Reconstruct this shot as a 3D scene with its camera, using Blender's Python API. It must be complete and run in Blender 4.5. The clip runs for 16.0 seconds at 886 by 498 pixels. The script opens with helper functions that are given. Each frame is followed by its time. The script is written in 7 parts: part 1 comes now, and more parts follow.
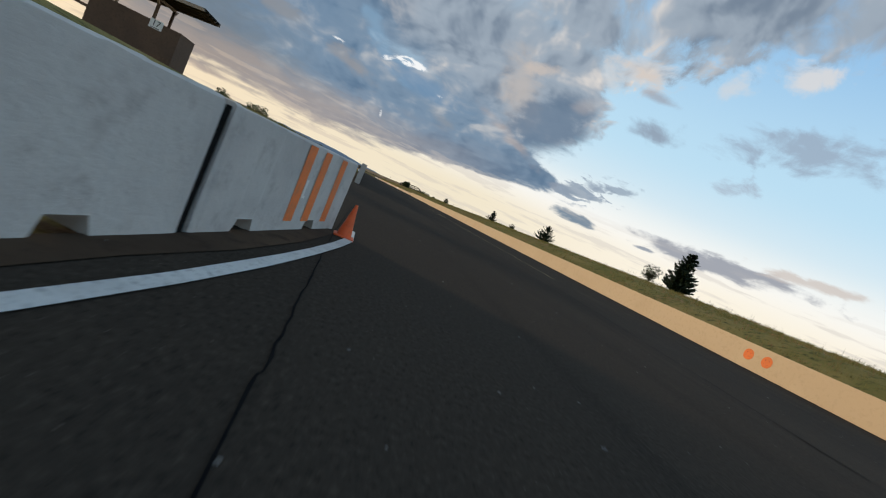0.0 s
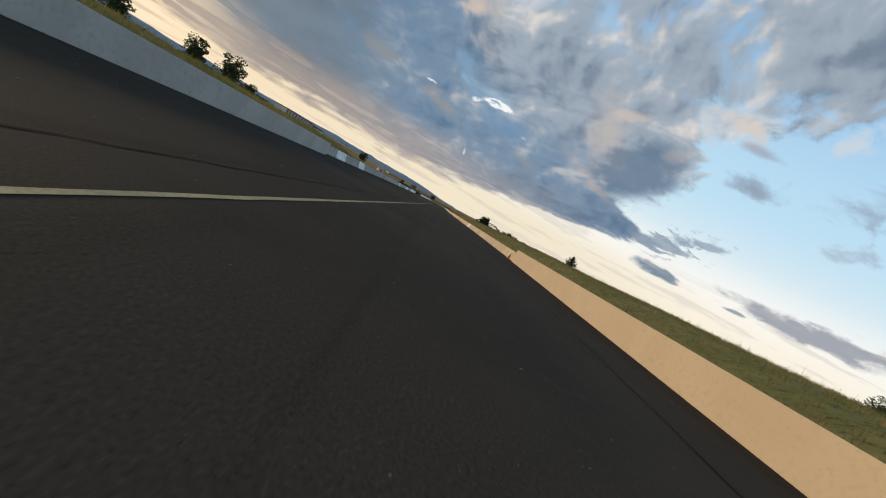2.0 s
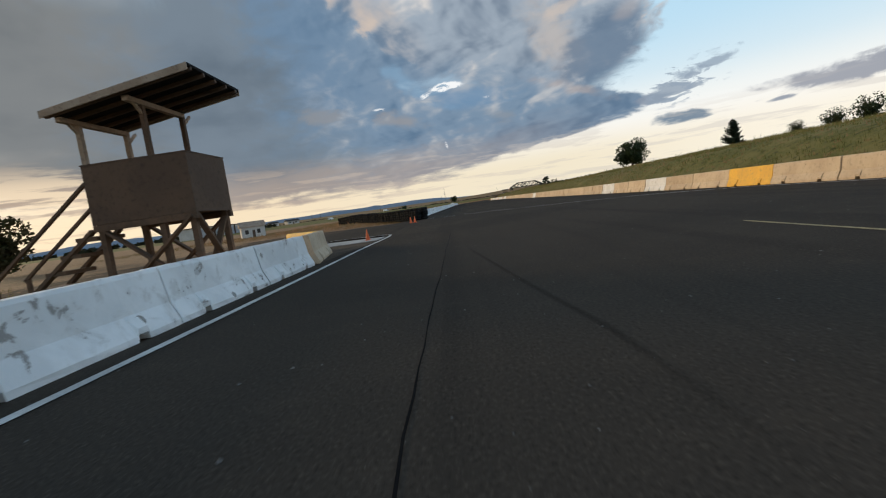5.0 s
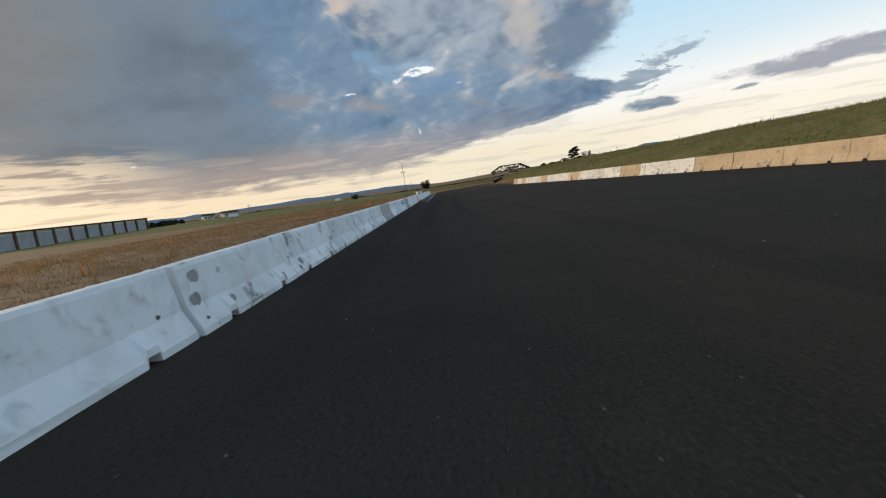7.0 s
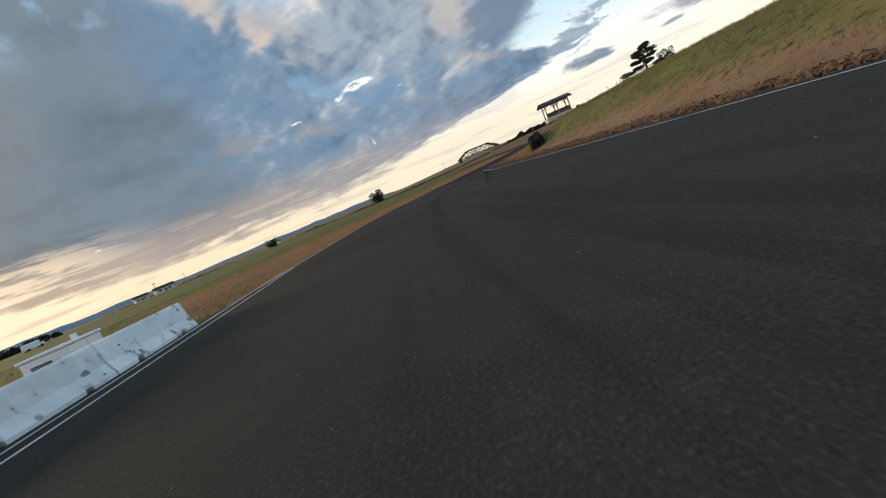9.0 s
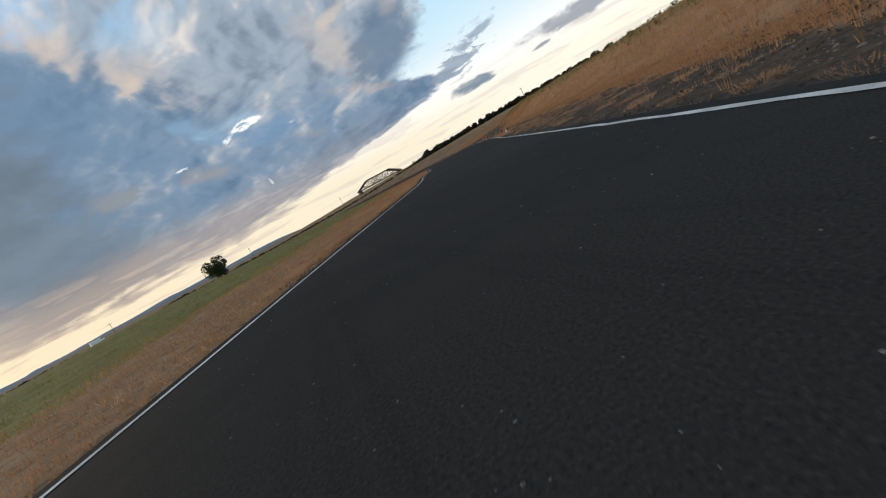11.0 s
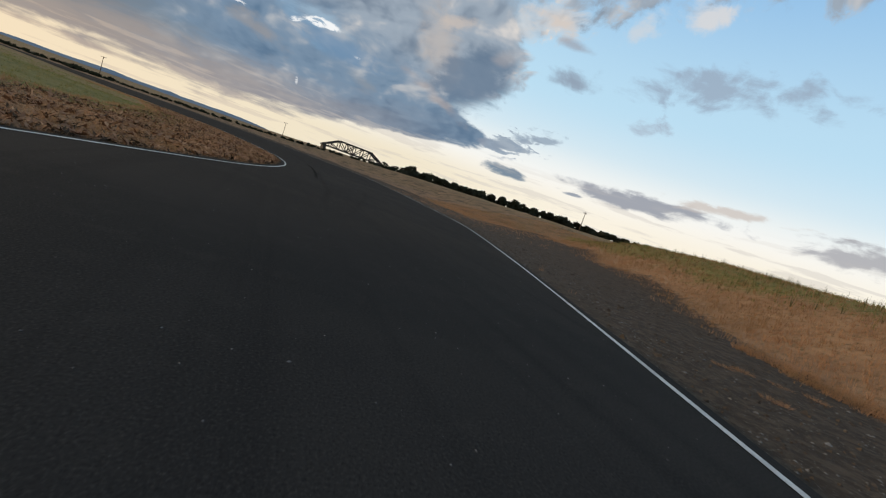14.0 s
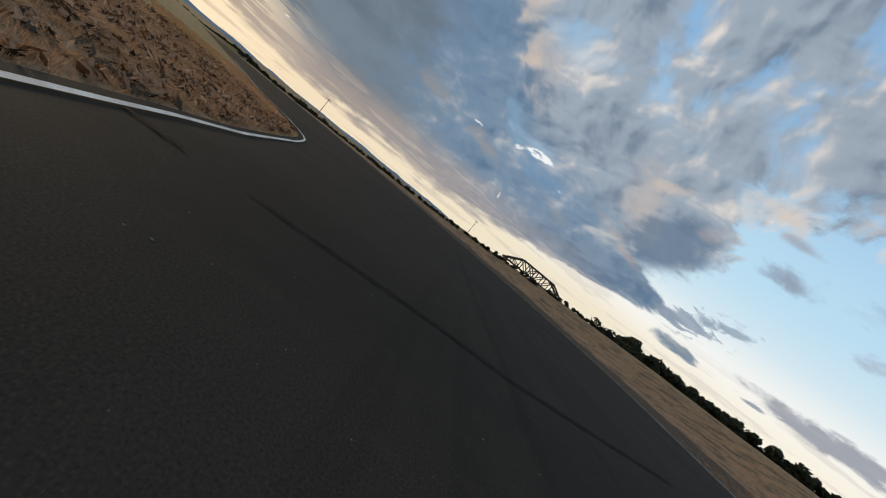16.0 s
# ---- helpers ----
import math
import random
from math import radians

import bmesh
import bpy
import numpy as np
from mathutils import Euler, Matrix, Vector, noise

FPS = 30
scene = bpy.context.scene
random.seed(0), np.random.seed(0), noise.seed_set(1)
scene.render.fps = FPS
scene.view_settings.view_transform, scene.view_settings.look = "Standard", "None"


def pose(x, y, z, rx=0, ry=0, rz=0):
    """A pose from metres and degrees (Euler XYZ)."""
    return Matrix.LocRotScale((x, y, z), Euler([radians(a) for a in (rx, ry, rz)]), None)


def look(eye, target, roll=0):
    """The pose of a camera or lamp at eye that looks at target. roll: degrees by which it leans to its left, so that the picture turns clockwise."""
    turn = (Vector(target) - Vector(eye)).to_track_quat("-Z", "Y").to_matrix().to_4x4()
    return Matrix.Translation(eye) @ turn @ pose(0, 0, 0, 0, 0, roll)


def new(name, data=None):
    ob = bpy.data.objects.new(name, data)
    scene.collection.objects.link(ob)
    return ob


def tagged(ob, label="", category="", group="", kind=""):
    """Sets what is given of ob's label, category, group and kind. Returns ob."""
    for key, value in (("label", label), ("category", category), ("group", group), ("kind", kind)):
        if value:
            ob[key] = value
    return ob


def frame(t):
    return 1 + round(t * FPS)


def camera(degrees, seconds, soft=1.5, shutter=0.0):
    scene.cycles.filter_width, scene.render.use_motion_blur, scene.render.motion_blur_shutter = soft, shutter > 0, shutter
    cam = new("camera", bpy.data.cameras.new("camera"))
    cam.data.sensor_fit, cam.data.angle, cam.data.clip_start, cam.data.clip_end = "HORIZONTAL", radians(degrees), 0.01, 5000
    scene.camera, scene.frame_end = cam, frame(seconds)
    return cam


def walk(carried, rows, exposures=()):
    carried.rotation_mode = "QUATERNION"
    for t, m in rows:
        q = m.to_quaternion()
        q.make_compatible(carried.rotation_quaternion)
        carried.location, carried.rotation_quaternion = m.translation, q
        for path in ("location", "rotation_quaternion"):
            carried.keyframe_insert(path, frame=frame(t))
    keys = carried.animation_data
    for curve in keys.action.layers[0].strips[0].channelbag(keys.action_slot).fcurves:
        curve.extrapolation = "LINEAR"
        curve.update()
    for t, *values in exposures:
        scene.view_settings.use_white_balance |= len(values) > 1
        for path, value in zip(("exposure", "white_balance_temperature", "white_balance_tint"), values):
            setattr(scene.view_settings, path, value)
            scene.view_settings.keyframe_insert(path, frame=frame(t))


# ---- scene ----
cam = camera(88.31, 16.0, soft=1.15, shutter=0.015)
PATH = [
    (0.0, pose(-8.213, 0.000, 0.411, 84.93, -25.04, -12.10)),
    (0.5, pose(-5.356, 17.220, 0.538, 85.04, -29.71, -10.85)),
    (1.0, pose(-3.053, 34.604, 0.586, 84.74, -32.40, -7.55)),
    (1.5, pose(-1.486, 51.664, 0.634, 84.47, -32.21, -4.18)),
    (2.0, pose(-0.601, 69.438, 0.687, 84.65, -29.78, -1.48)),
    (2.5, pose(-0.367, 88.150, 0.710, 84.92, -25.21, 0.33)),
    (3.0, pose(-0.596, 107.042, 0.762, 84.96, -20.93, 1.54)),
    (3.5, pose(-1.303, 125.637, 0.763, 84.80, -15.20, 2.47)),
    (4.0, pose(-2.076, 144.917, 0.732, 84.85, -6.91, 2.47)),
    (4.5, pose(-2.785, 163.722, 0.718, 84.93, 1.03, 2.08)),
    (5.0, pose(-3.186, 182.790, 0.660, 84.42, 8.11, 1.07)),
    (7.5, pose(-1.218, 272.524, 0.736, 81.81, 8.99, -3.40)),
    (8.0, pose(-0.292, 288.241, 0.692, 81.29, 12.90, -3.88)),
    (8.5, pose(0.844, 302.586, 0.687, 81.48, 18.25, -4.95)),
    (9.0, pose(2.813, 317.234, 0.694, 81.04, 22.71, -6.53)),
    (9.5, pose(4.789, 329.990, 0.677, 80.07, 26.28, -9.53)),
    (10.0, pose(6.700, 341.600, 0.680, 79.40, 29.00, -12.80)),
    (10.5, pose(9.200, 352.450, 0.685, 78.90, 30.00, -16.40)),
    (11.0, pose(13.000, 363.200, 0.690, 78.60, 28.50, -19.80)),
    (11.5, pose(17.850, 373.900, 0.695, 78.60, 24.80, -22.80)),
    (12.0, pose(23.019, 384.455, 0.711, 78.78, 19.52, -24.95)),
    (12.5, pose(28.029, 396.477, 0.955, 79.21, 12.93, -26.04)),
    (13.0, pose(33.420, 409.345, 1.031, 79.80, 1.06, -25.34)),
    (13.5, pose(37.714, 421.901, 1.097, 82.46, -9.62, -23.41)),
    (14.0, pose(41.439, 433.885, 1.126, 83.72, -19.24, -20.97)),
    (14.5, pose(43.982, 445.533, 1.069, 84.45, -26.93, -17.42)),
    (15.0, pose(45.386, 456.908, 1.019, 86.61, -31.09, -12.32)),
    (15.5, pose(44.918, 468.122, 1.032, 86.97, -35.67, -5.67)),
    (16.0, pose(42.822, 479.007, 1.047, 86.81, -39.37, 2.73)),
]
walk(cam, PATH, [(0.0, 0.03), (4.5, 0.04), (7.5, 0.08), (9.5, 0.22), (12.0, 0.09), (13.0, 0.0), (14.5, 0.02), (16.0, 0.0)])

# ---------------------------------------------------------------- world and sun
SUN_AZ, SUN_EL = -58.0, 7.0          # degrees from +y to the right, and above the horizon


def math_node(nt, op, a, b=None, c=None, clamp=False):
    n = nt.nodes.new("ShaderNodeMath")
    n.operation, n.use_clamp = op, clamp
    for i, v in enumerate((a, b, c)):
        if v is None:
            continue
        if isinstance(v, (int, float)):
            n.inputs[i].default_value = v
        else:
            nt.links.new(v, n.inputs[i])
    return n.outputs[0]


def ramp01(nt, v, lo, hi):
    n = nt.nodes.new("ShaderNodeMapRange")
    n.interpolation_type = "SMOOTHSTEP"
    nt.links.new(v, n.inputs[0])
    for i, x in ((1, lo), (2, hi), (3, 0.0), (4, 1.0)):
        n.inputs[i].default_value = x
    return n.outputs[0]


def mixc(nt, f, a, b):
    n = nt.nodes.new("ShaderNodeMix")
    n.data_type = "RGBA"
    for s, v in ((n.inputs[0], f), (n.inputs[6], a), (n.inputs[7], b)):
        if isinstance(v, (int, float)):
            s.default_value = v
        elif isinstance(v, tuple):
            s.default_value = (*v, 1)
        else:
            nt.links.new(v, s)
    return n.outputs[2]


def noise_node(nt, vec, scale, detail=6.0, rough=0.55, dist=0.0):
    n = nt.nodes.new("ShaderNodeTexNoise")
    n.inputs["Scale"].default_value, n.inputs["Detail"].default_value = scale, detail
    n.inputs["Roughness"].default_value, n.inputs["Distortion"].default_value = rough, dist
    if vec is not None:
        nt.links.new(vec, n.inputs["Vector"])
    return n.outputs["Fac"]


def make_sky():
    world = bpy.data.worlds.new("sky")
    scene.world = world
    world.use_nodes = True
    nt = world.node_tree
    nt.nodes.clear()
    M = lambda op, a, b=None, c=None: math_node(nt, op, a, b, c)
    add, sub, mul = (lambda a, b: M("ADD", a, b)), (lambda a, b: M("SUBTRACT", a, b)), (lambda a, b: M("MULTIPLY", a, b))
    R = lambda v, lo, hi: ramp01(nt, v, lo, hi)
    coord = nt.nodes.new("ShaderNodeTexCoord").outputs["Generated"]
    sep = nt.nodes.new("ShaderNodeSeparateXYZ")
    nt.links.new(coord, sep.inputs[0])
    x, y, z = sep.outputs
    el = mul(M("ARCSINE", z), 57.2958)
    az = mul(M("ARCTAN2", x, y), 57.2958)
    up = M("MAXIMUM", el, 0.0)

    # clear sky: deep blue aloft, paler and then cream towards the horizon
    sky = nt.nodes.new("ShaderNodeTexSky")
    sky.sky_type, sky.sun_disc = "NISHITA", False
    sky.sun_elevation, sky.sun_rotation = radians(SUN_EL), radians(SUN_AZ)
    sky.air_density, sky.dust_density, sky.ozone_density = 1.0, 0.6, 1.5
    clear = nt.nodes.new("ShaderNodeMix")
    clear.data_type, clear.blend_type = "RGBA", "MULTIPLY"
    clear.inputs[0].default_value = 1.0
    nt.links.new(sky.outputs[0], clear.inputs[6])
    clear.inputs[7].default_value = (0.10, 0.10, 0.10, 1)
    pale = mixc(nt, R(el, 7.0, 17.0), (0.82, 0.92, 0.96), (0.55, 0.80, 0.97))
    pale = mixc(nt, R(el, 15.0, 36.0), pale, (0.27, 0.53, 0.86))
    base = mixc(nt, 0.88, clear.outputs[2], pale)
    cream = mixc(nt, R(az, -45.0, 15.0), (0.93, 0.74, 0.50), (0.87, 0.78, 0.60))
    cream = mixc(nt, R(az, 12.0, 40.0), cream, (0.95, 0.88, 0.74))
    cream = mixc(nt, R(el, 3.0, 7.5), cream, (0.94, 0.93, 0.89))
    base = mixc(nt, R(el, 11.5, 5.5), base, cream)

    # cloud space: degrees round the horizon, and height that closes up towards it
    def space(dx, dy, kx=0.10, ky=4.2):
        c = nt.nodes.new("ShaderNodeCombineXYZ")
        nt.links.new(add(mul(az, kx), dx), c.inputs[0])
        nt.links.new(add(mul(M("LOGARITHM", add(mul(up, 0.1), 1.0), 2.718), ky), dy), c.inputs[1])
        c.inputs[2].default_value = 3.3
        return c.outputs[0]

    def warped(vec, scale, amount):
        n = nt.nodes.new("ShaderNodeTexNoise")
        n.inputs["Scale"].default_value, n.inputs["Detail"].default_value = scale, 2.0
        nt.links.new(vec, n.inputs["Vector"])
        v = nt.nodes.new("ShaderNodeVectorMath")
        v.operation = "MULTIPLY_ADD"
        nt.links.new(n.outputs["Color"], v.inputs[0])
        v.inputs[1].default_value = (amount, amount, 0)
        nt.links.new(vec, v.inputs[2])
        return v.outputs[0]
    here, west = warped(space(0.0, 0.0), 1.3, 0.55), warped(space(-0.13, 0.05), 1.3, 0.55)
    body, body_west = noise_node(nt, here, 1.0, 4.5, 0.45), noise_node(nt, west, 1.0, 4.5, 0.45)
    fine = noise_node(nt, here, 3.6, 7.0, 0.58)
    rag = add(sub(fine, 0.5), mul(sub(body, 0.5), 0.7))
    st = noise_node(nt, warped(space(0.0, 0.0, 0.055, 9.0), 1.0, 0.3), 1.9, 7.0, 0.58)
    streaky = sub(st, 0.5)
    veil = noise_node(nt, warped(space(0.0, 3.0, 0.05, 3.6), 0.8, 0.5), 1.1, 4.0, 0.45)

    def blob(a0, e0, wa, we, soft=0.8, ragged=1.6, tilt=0.0):
        """An uneven patch of cloud round one direction, 0 to 1; tilt lifts its right side."""
        u0 = sub(az, a0)
        u = M("DIVIDE", u0, wa)
        v = M("DIVIDE", sub(sub(el, e0), mul(u0, tilt)), we)
        r = M("SQRT", add(mul(u, u), mul(v, v)))
        return R(add(r, mul(add(rag, mul(streaky, 0.5)), ragged)), 1.0, 1.0 - soft)

    # the great bank: flat ragged foot, a right side that steps out and in
    foot = add(sub(sub(el, mul(M("MAXIMUM", sub(-28.0, az), 0.0), 0.12)), mul(M("MAXIMUM", sub(az, 2.0), 0.0), 0.17)), add(add(mul(rag, 2.6), mul(streaky, 3.4)), mul(R(az, 2.0, -14.0), 0.7)))
    torn = add(el, mul(rag, 9.0))
    rim = add(add(mul(R(el, 4.5, 8.0), 17.0), mul(R(el, 8.2, 10.4), -5.0)), add(mul(R(el, 10.5, 15.5), 5.5), mul(R(torn, 22.0, 38.0), 70.0)))
    side = add(sub(add(rim, 8.0), az), mul(rag, 9.0))
    loose = add(1.0, mul(R(el, 20.0, 27.0), 5.0))
    cover = mul(R(M("DIVIDE", side, loose), -0.8, 1.6), R(foot, 2.9, 4.5))
    gaps = mul(R(add(body, mul(sub(fine, 0.5), 0.4)), 0.52, 0.34), R(el, 22.0, 29.0))
    cover = mul(cover, sub(1.0, mul(gaps, 0.8)))

    # light and shade: billows are lit on the side of the low sun
    relief = mul(sub(body, body_west), 3.4)
    puff, puff_west = noise_node(nt, here, 2.4, 3.0, 0.45), noise_node(nt, warped(space(-0.06, 0.025), 1.3, 0.55), 2.4, 3.0, 0.45)
    curl = sub(puff, puff_west)
    tone = add(add(mul(relief, 0.95), mul(sub(body, 0.5), -1.3)), add(mul(curl, 1.1), add(mul(sub(fine, 0.5), 0.22), 0.44)))
    calm = add(add(mul(relief, 0.22), mul(sub(veil, 0.5), 1.5)), add(mul(sub(fine, 0.5), 0.16), 0.45))

    def tinted(t, dark, mid, lit):
        return mixc(nt, R(t, 0.50, 1.02), mixc(nt, R(t, 0.02, 0.52), dark, mid), lit)
    sheet = tinted(calm, (0.125, 0.165, 0.210), (0.180, 0.228, 0.280), (0.30, 0.335, 0.365))
    smoke = tinted(calm, (0.150, 0.167, 0.180), (0.21, 0.224, 0.232), (0.33, 0.325, 0.31))
    middle = tinted(add(tone, 0.04), (0.110, 0.185, 0.285), (0.190, 0.275, 0.380), (0.46, 0.485, 0.515))
    upper = tinted(add(tone, 0.06), (0.180, 0.235, 0.310), (0.330, 0.395, 0.470), (0.76, 0.71, 0.665))
    cloud = mixc(nt, R(add(az, mul(rag, 14.0)), -28.0, -40.0), sheet, smoke)
    blueish = mul(R(add(az, mul(rag, 16.0)), -24.0, -13.0), R(add(sub(el, mul(add(az, 20.0), -0.2)), mul(rag, 4.0)), 8.0, 15.0))
    cloud = mixc(nt, mul(blueish, 0.8), cloud, (0.135, 0.235, 0.365))
    cloud = mixc(nt, R(add(az, mul(rag, 16.0)), -22.0, -3.0), cloud, middle)
    # the higher, lit layer begins along a slanting edge
    edge_line = add(mul(M("MINIMUM", az, 0.0), -0.76), mul(M("MAXIMUM", az, 0.0), -0.22))
    above = add(sub(sub(el, edge_line), 15.2), mul(rag, 5.0))
    cloud = mixc(nt, R(above, -1.8, 3.4), cloud, upper)
    glow_rim = mul(mul(R(above, -0.2, 1.0), R(above, 6.0, 1.8)), mul(R(az, -18.0, -12.0), R(az, 1.0, -5.0)))
    cloud = mixc(nt, mul(glow_rim, mul(R(tone, 0.05, 0.7), 0.85)), cloud, (0.60, 0.50, 0.43))
    # warm underside of the bank
    under = mul(R(foot, 9.0, 4.4), R(az, 24.0, -6.0))
    cloud = mixc(nt, mul(under, 0.72), cloud, mixc(nt, R(az, -42.0, 4.0), (0.50, 0.385, 0.30), (0.36, 0.31, 0.29)))
    col = mixc(nt, cover, base, cloud)

    # single clouds: (azimuth, height, half-width, half-height, softness, raggedness, tilt), colour, strength
    cream_lit, slate = (0.66, 0.585, 0.53), (0.165, 0.235, 0.315)
    for spec, tint, k in (((14.5, 17.0, 4.6, 4.6, 0.8, 1.4, -0.5), (0.50, 0.465, 0.445), 0.8),
                          ((19.6, 14.8, 5.6, 4.6, 0.55, 1.1, 0.25), (0.130, 0.195, 0.285), 0.82),
                          ((16.0, 19.4, 2.8, 1.3, 0.8, 1.8, 0.2), (0.56, 0.50, 0.46), 0.8),
                          ((22.5, 17.8, 2.0, 1.2, 0.9, 1.4, 0.3), (0.40, 0.38, 0.39), 0.5),
                          ((16.5, 10.9, 6.0, 0.8, 1.0, 2.0, -0.42), (0.44, 0.38, 0.36), 0.55),
                          ((27.6, 22.9, 4.8, 2.0, 0.9, 2.4, 0.12), cream_lit, 0.95),
                          ((30.0, 21.2, 3.6, 0.8, 0.9, 1.6, -0.12), (0.33, 0.34, 0.39), 0.7),
                          ((30.9, 17.8, 3.8, 2.0, 0.9, 2.0, 0.15), (0.255, 0.305, 0.39), 0.85),
                          ((36.8, 24.6, 2.2, 1.8, 1.0, 3.0, 0.5), (0.62, 0.66, 0.70), 0.75),
                          ((42.6, 26.6, 2.8, 1.5, 1.0, 3.0, 0.2), (0.72, 0.69, 0.67), 0.8),
                          ((48.0, 20.4, 11.0, 2.3, 1.0, 3.0, 0.06), (0.31, 0.385, 0.49), 0.8),
                          ((41.0, 15.2, 2.2, 1.1, 1.0, 3.6, 0.1), (0.36, 0.41, 0.50), 0.75),
                          ((24.2, 8.2, 2.6, 0.55, 0.6, 2.0, 0.0), (0.25, 0.30, 0.38), 0.9),
                          ((29.8, 10.4, 2.4, 0.7, 0.6, 3.4, 0.22), (0.27, 0.345, 0.44), 0.8),
                          ((26.2, 8.5, 2.3, 0.75, 0.5, 3.2, 0.1), (0.27, 0.335, 0.42), 0.85),
                          ((27.6, 5.75, 3.4, 0.80, 0.5, 1.7, -0.03), slate, 0.95),
                          ((35.8, 5.6, 1.3, 0.3, 0.6, 1.8, 0.05), (0.26, 0.30, 0.37), 0.9),
                          ((44.0, 6.9, 13.5, 1.25, 0.6, 1.8, 0.035), (0.31, 0.33, 0.385), 0.92),
                          ((52.0, 8.6, 7.5, 0.8, 0.7, 2.2, 0.05), (0.62, 0.56, 0.52), 0.85),
                          ((64.0, 7.6, 9.0, 1.3, 0.7, 2.2, 0.0), (0.38, 0.38, 0.41), 0.85),
                          ((-13.5, 12.0, 3.6, 1.3, 0.9, 1.8, -0.1), (0.27, 0.285, 0.31), 0.75),
                          ((-5.0, 10.6, 4.4, 1.2, 0.9, 2.0, -0.18), (0.30, 0.30, 0.315), 0.75),
                          ((8.0, 9.6, 3.2, 1.0, 0.9, 2.0, -0.2), (0.26, 0.29, 0.33), 0.6),
                          ((3.5, 12.2, 7.0, 1.5, 0.9, 1.6, -0.1), (0.155, 0.275, 0.43), 0.72),
                          ((-4.0, 15.4, 5.0, 1.6, 1.0, 2.2, -0.7), (0.22, 0.36, 0.51), 0.7),
                          ((1.0, 14.4, 4.2, 1.1, 1.0, 2.4, -0.1), (0.36, 0.50, 0.63), 0.7)):
        col = mixc(nt, mul(blob(*spec), k), col, tint)
    # a field of small torn scraps beside the bank
    scrap = noise_node(nt, space(0.0, 0.0, 0.30, 17.0), 1.8, 4.0, 0.6, 0.6)
    patchy = mul(blob(27.6, 9.2, 4.8, 2.4, 0.5, 1.2, 0.35), R(scrap, 0.52, 0.60))
    col = mixc(nt, mul(patchy, 0.85), col, (0.30, 0.37, 0.46))
    # bright chinks
    for spec, k in (((1.6, 13.9, 2.1, 0.40, 0.6, 4.0, 0.0), 0.95), ((-1.2, 13.2, 1.0, 0.32, 0.7, 3.4, 0.5), 0.85), ((-7.3, 12.25, 0.9, 0.20, 0.8, 2.6, 0.0), 0.8),
                    ((6.3, 11.9, 0.8, 0.20, 0.9, 2.6, -0.1), 0.6), ((0.4, 7.1, 0.20, 0.42, 0.9, 1.4, -1.0), 0.6), ((-31.0, 6.6, 0.5, 0.16, 0.9, 1.4, 0.0), 0.6)):
        col = mixc(nt, mul(mul(blob(*spec), R(scrap, 0.40, 0.54)), k), col, (0.93, 0.94, 0.94))
    # thin streaks low over the horizon
    band = mul(R(st, 0.50, 0.60), mul(R(el, 0.5, 1.6), R(el, 8.0, 5.0)))
    streak = mixc(nt, R(az, -40.0, 25.0), (0.60, 0.45, 0.33), (0.60, 0.56, 0.52))
    col = mixc(nt, mul(band, 0.42), col, streak)
    # light breaking through low in the west
    glow = mul(R(az, -24.0, -38.0), mul(R(el, 9.5, 6.0), R(st, 0.57, 0.46)))
    col = mixc(nt, mul(glow, 0.65), col, (1.08, 0.87, 0.60))
    bg = nt.nodes.new("ShaderNodeBackground")
    nt.links.new(col, bg.inputs[0])
    bg.inputs[1].default_value = 1.0
    out = nt.nodes.new("ShaderNodeOutputWorld")
    nt.links.new(bg.outputs[0], out.inputs[0])


make_sky()
sun = new("sun", bpy.data.lights.new("sun", "SUN"))
sun.data.energy, sun.data.angle, sun.data.color = 2.3, radians(10), (1.0, 0.76, 0.48)
sa, se = radians(SUN_AZ), radians(SUN_EL + 3)
sun.matrix_world = look((0, 0, 0), (-math.sin(sa) * math.cos(se), -math.cos(sa) * math.cos(se), -math.sin(se)))


# ---------------------------------------------------------------- materials
def material(name, base, second, rough=0.85, scales=(4.0, 40.0), third=None, bump=0.3, bump_scale=60.0, metal=0.0, spread=(0.4, 0.62), rand=0.0, spec=0.4):
    """Two colours laid over one another in large patches, a third in fine grain, with relief."""
    m = bpy.data.materials.new(name)
    m.use_nodes = True
    nt = m.node_tree
    b = nt.nodes["Principled BSDF"]
    co = nt.nodes.new("ShaderNodeNewGeometry").outputs["Position"]
    large = noise_node(nt, co, scales[0], 5.0, 0.6, 0.4)
    small = noise_node(nt, co, scales[1], 4.0, 0.65)
    col = mixc(nt, ramp01(nt, large, *spread), base, second)
    t3 = third or tuple(0.65 * v for v in base)
    col = mixc(nt, math_node(nt, "MULTIPLY", ramp01(nt, small, 0.5, 0.72), 0.6), col, t3)
    if rand:
        r = nt.nodes.new("ShaderNodeObjectInfo").outputs["Random"]
        hsv = nt.nodes.new("ShaderNodeHueSaturation")
        nt.links.new(math_node(nt, "ADD", math_node(nt, "MULTIPLY", r, rand), 1.0 - rand / 2), hsv.inputs["Value"])
        nt.links.new(col, hsv.inputs["Color"])
        col = hsv.outputs[0]
    nt.links.new(col, b.inputs["Base Color"])
    nt.links.new(math_node(nt, "ADD", math_node(nt, "MULTIPLY", small, 0.25), rough - 0.12), b.inputs["Roughness"])
    b.inputs["Metallic"].default_value = metal
    b.inputs["Specular IOR Level"].default_value = spec
    if bump:
        bn = nt.nodes.new("ShaderNodeBump")
        bn.inputs["Strength"].default_value, bn.inputs["Distance"].default_value = bump, 0.01
        nt.links.new(noise_node(nt, co, bump_scale, 5.0, 0.7), bn.inputs["Height"])
        nt.links.new(bn.outputs[0], b.inputs["Normal"])
    return m


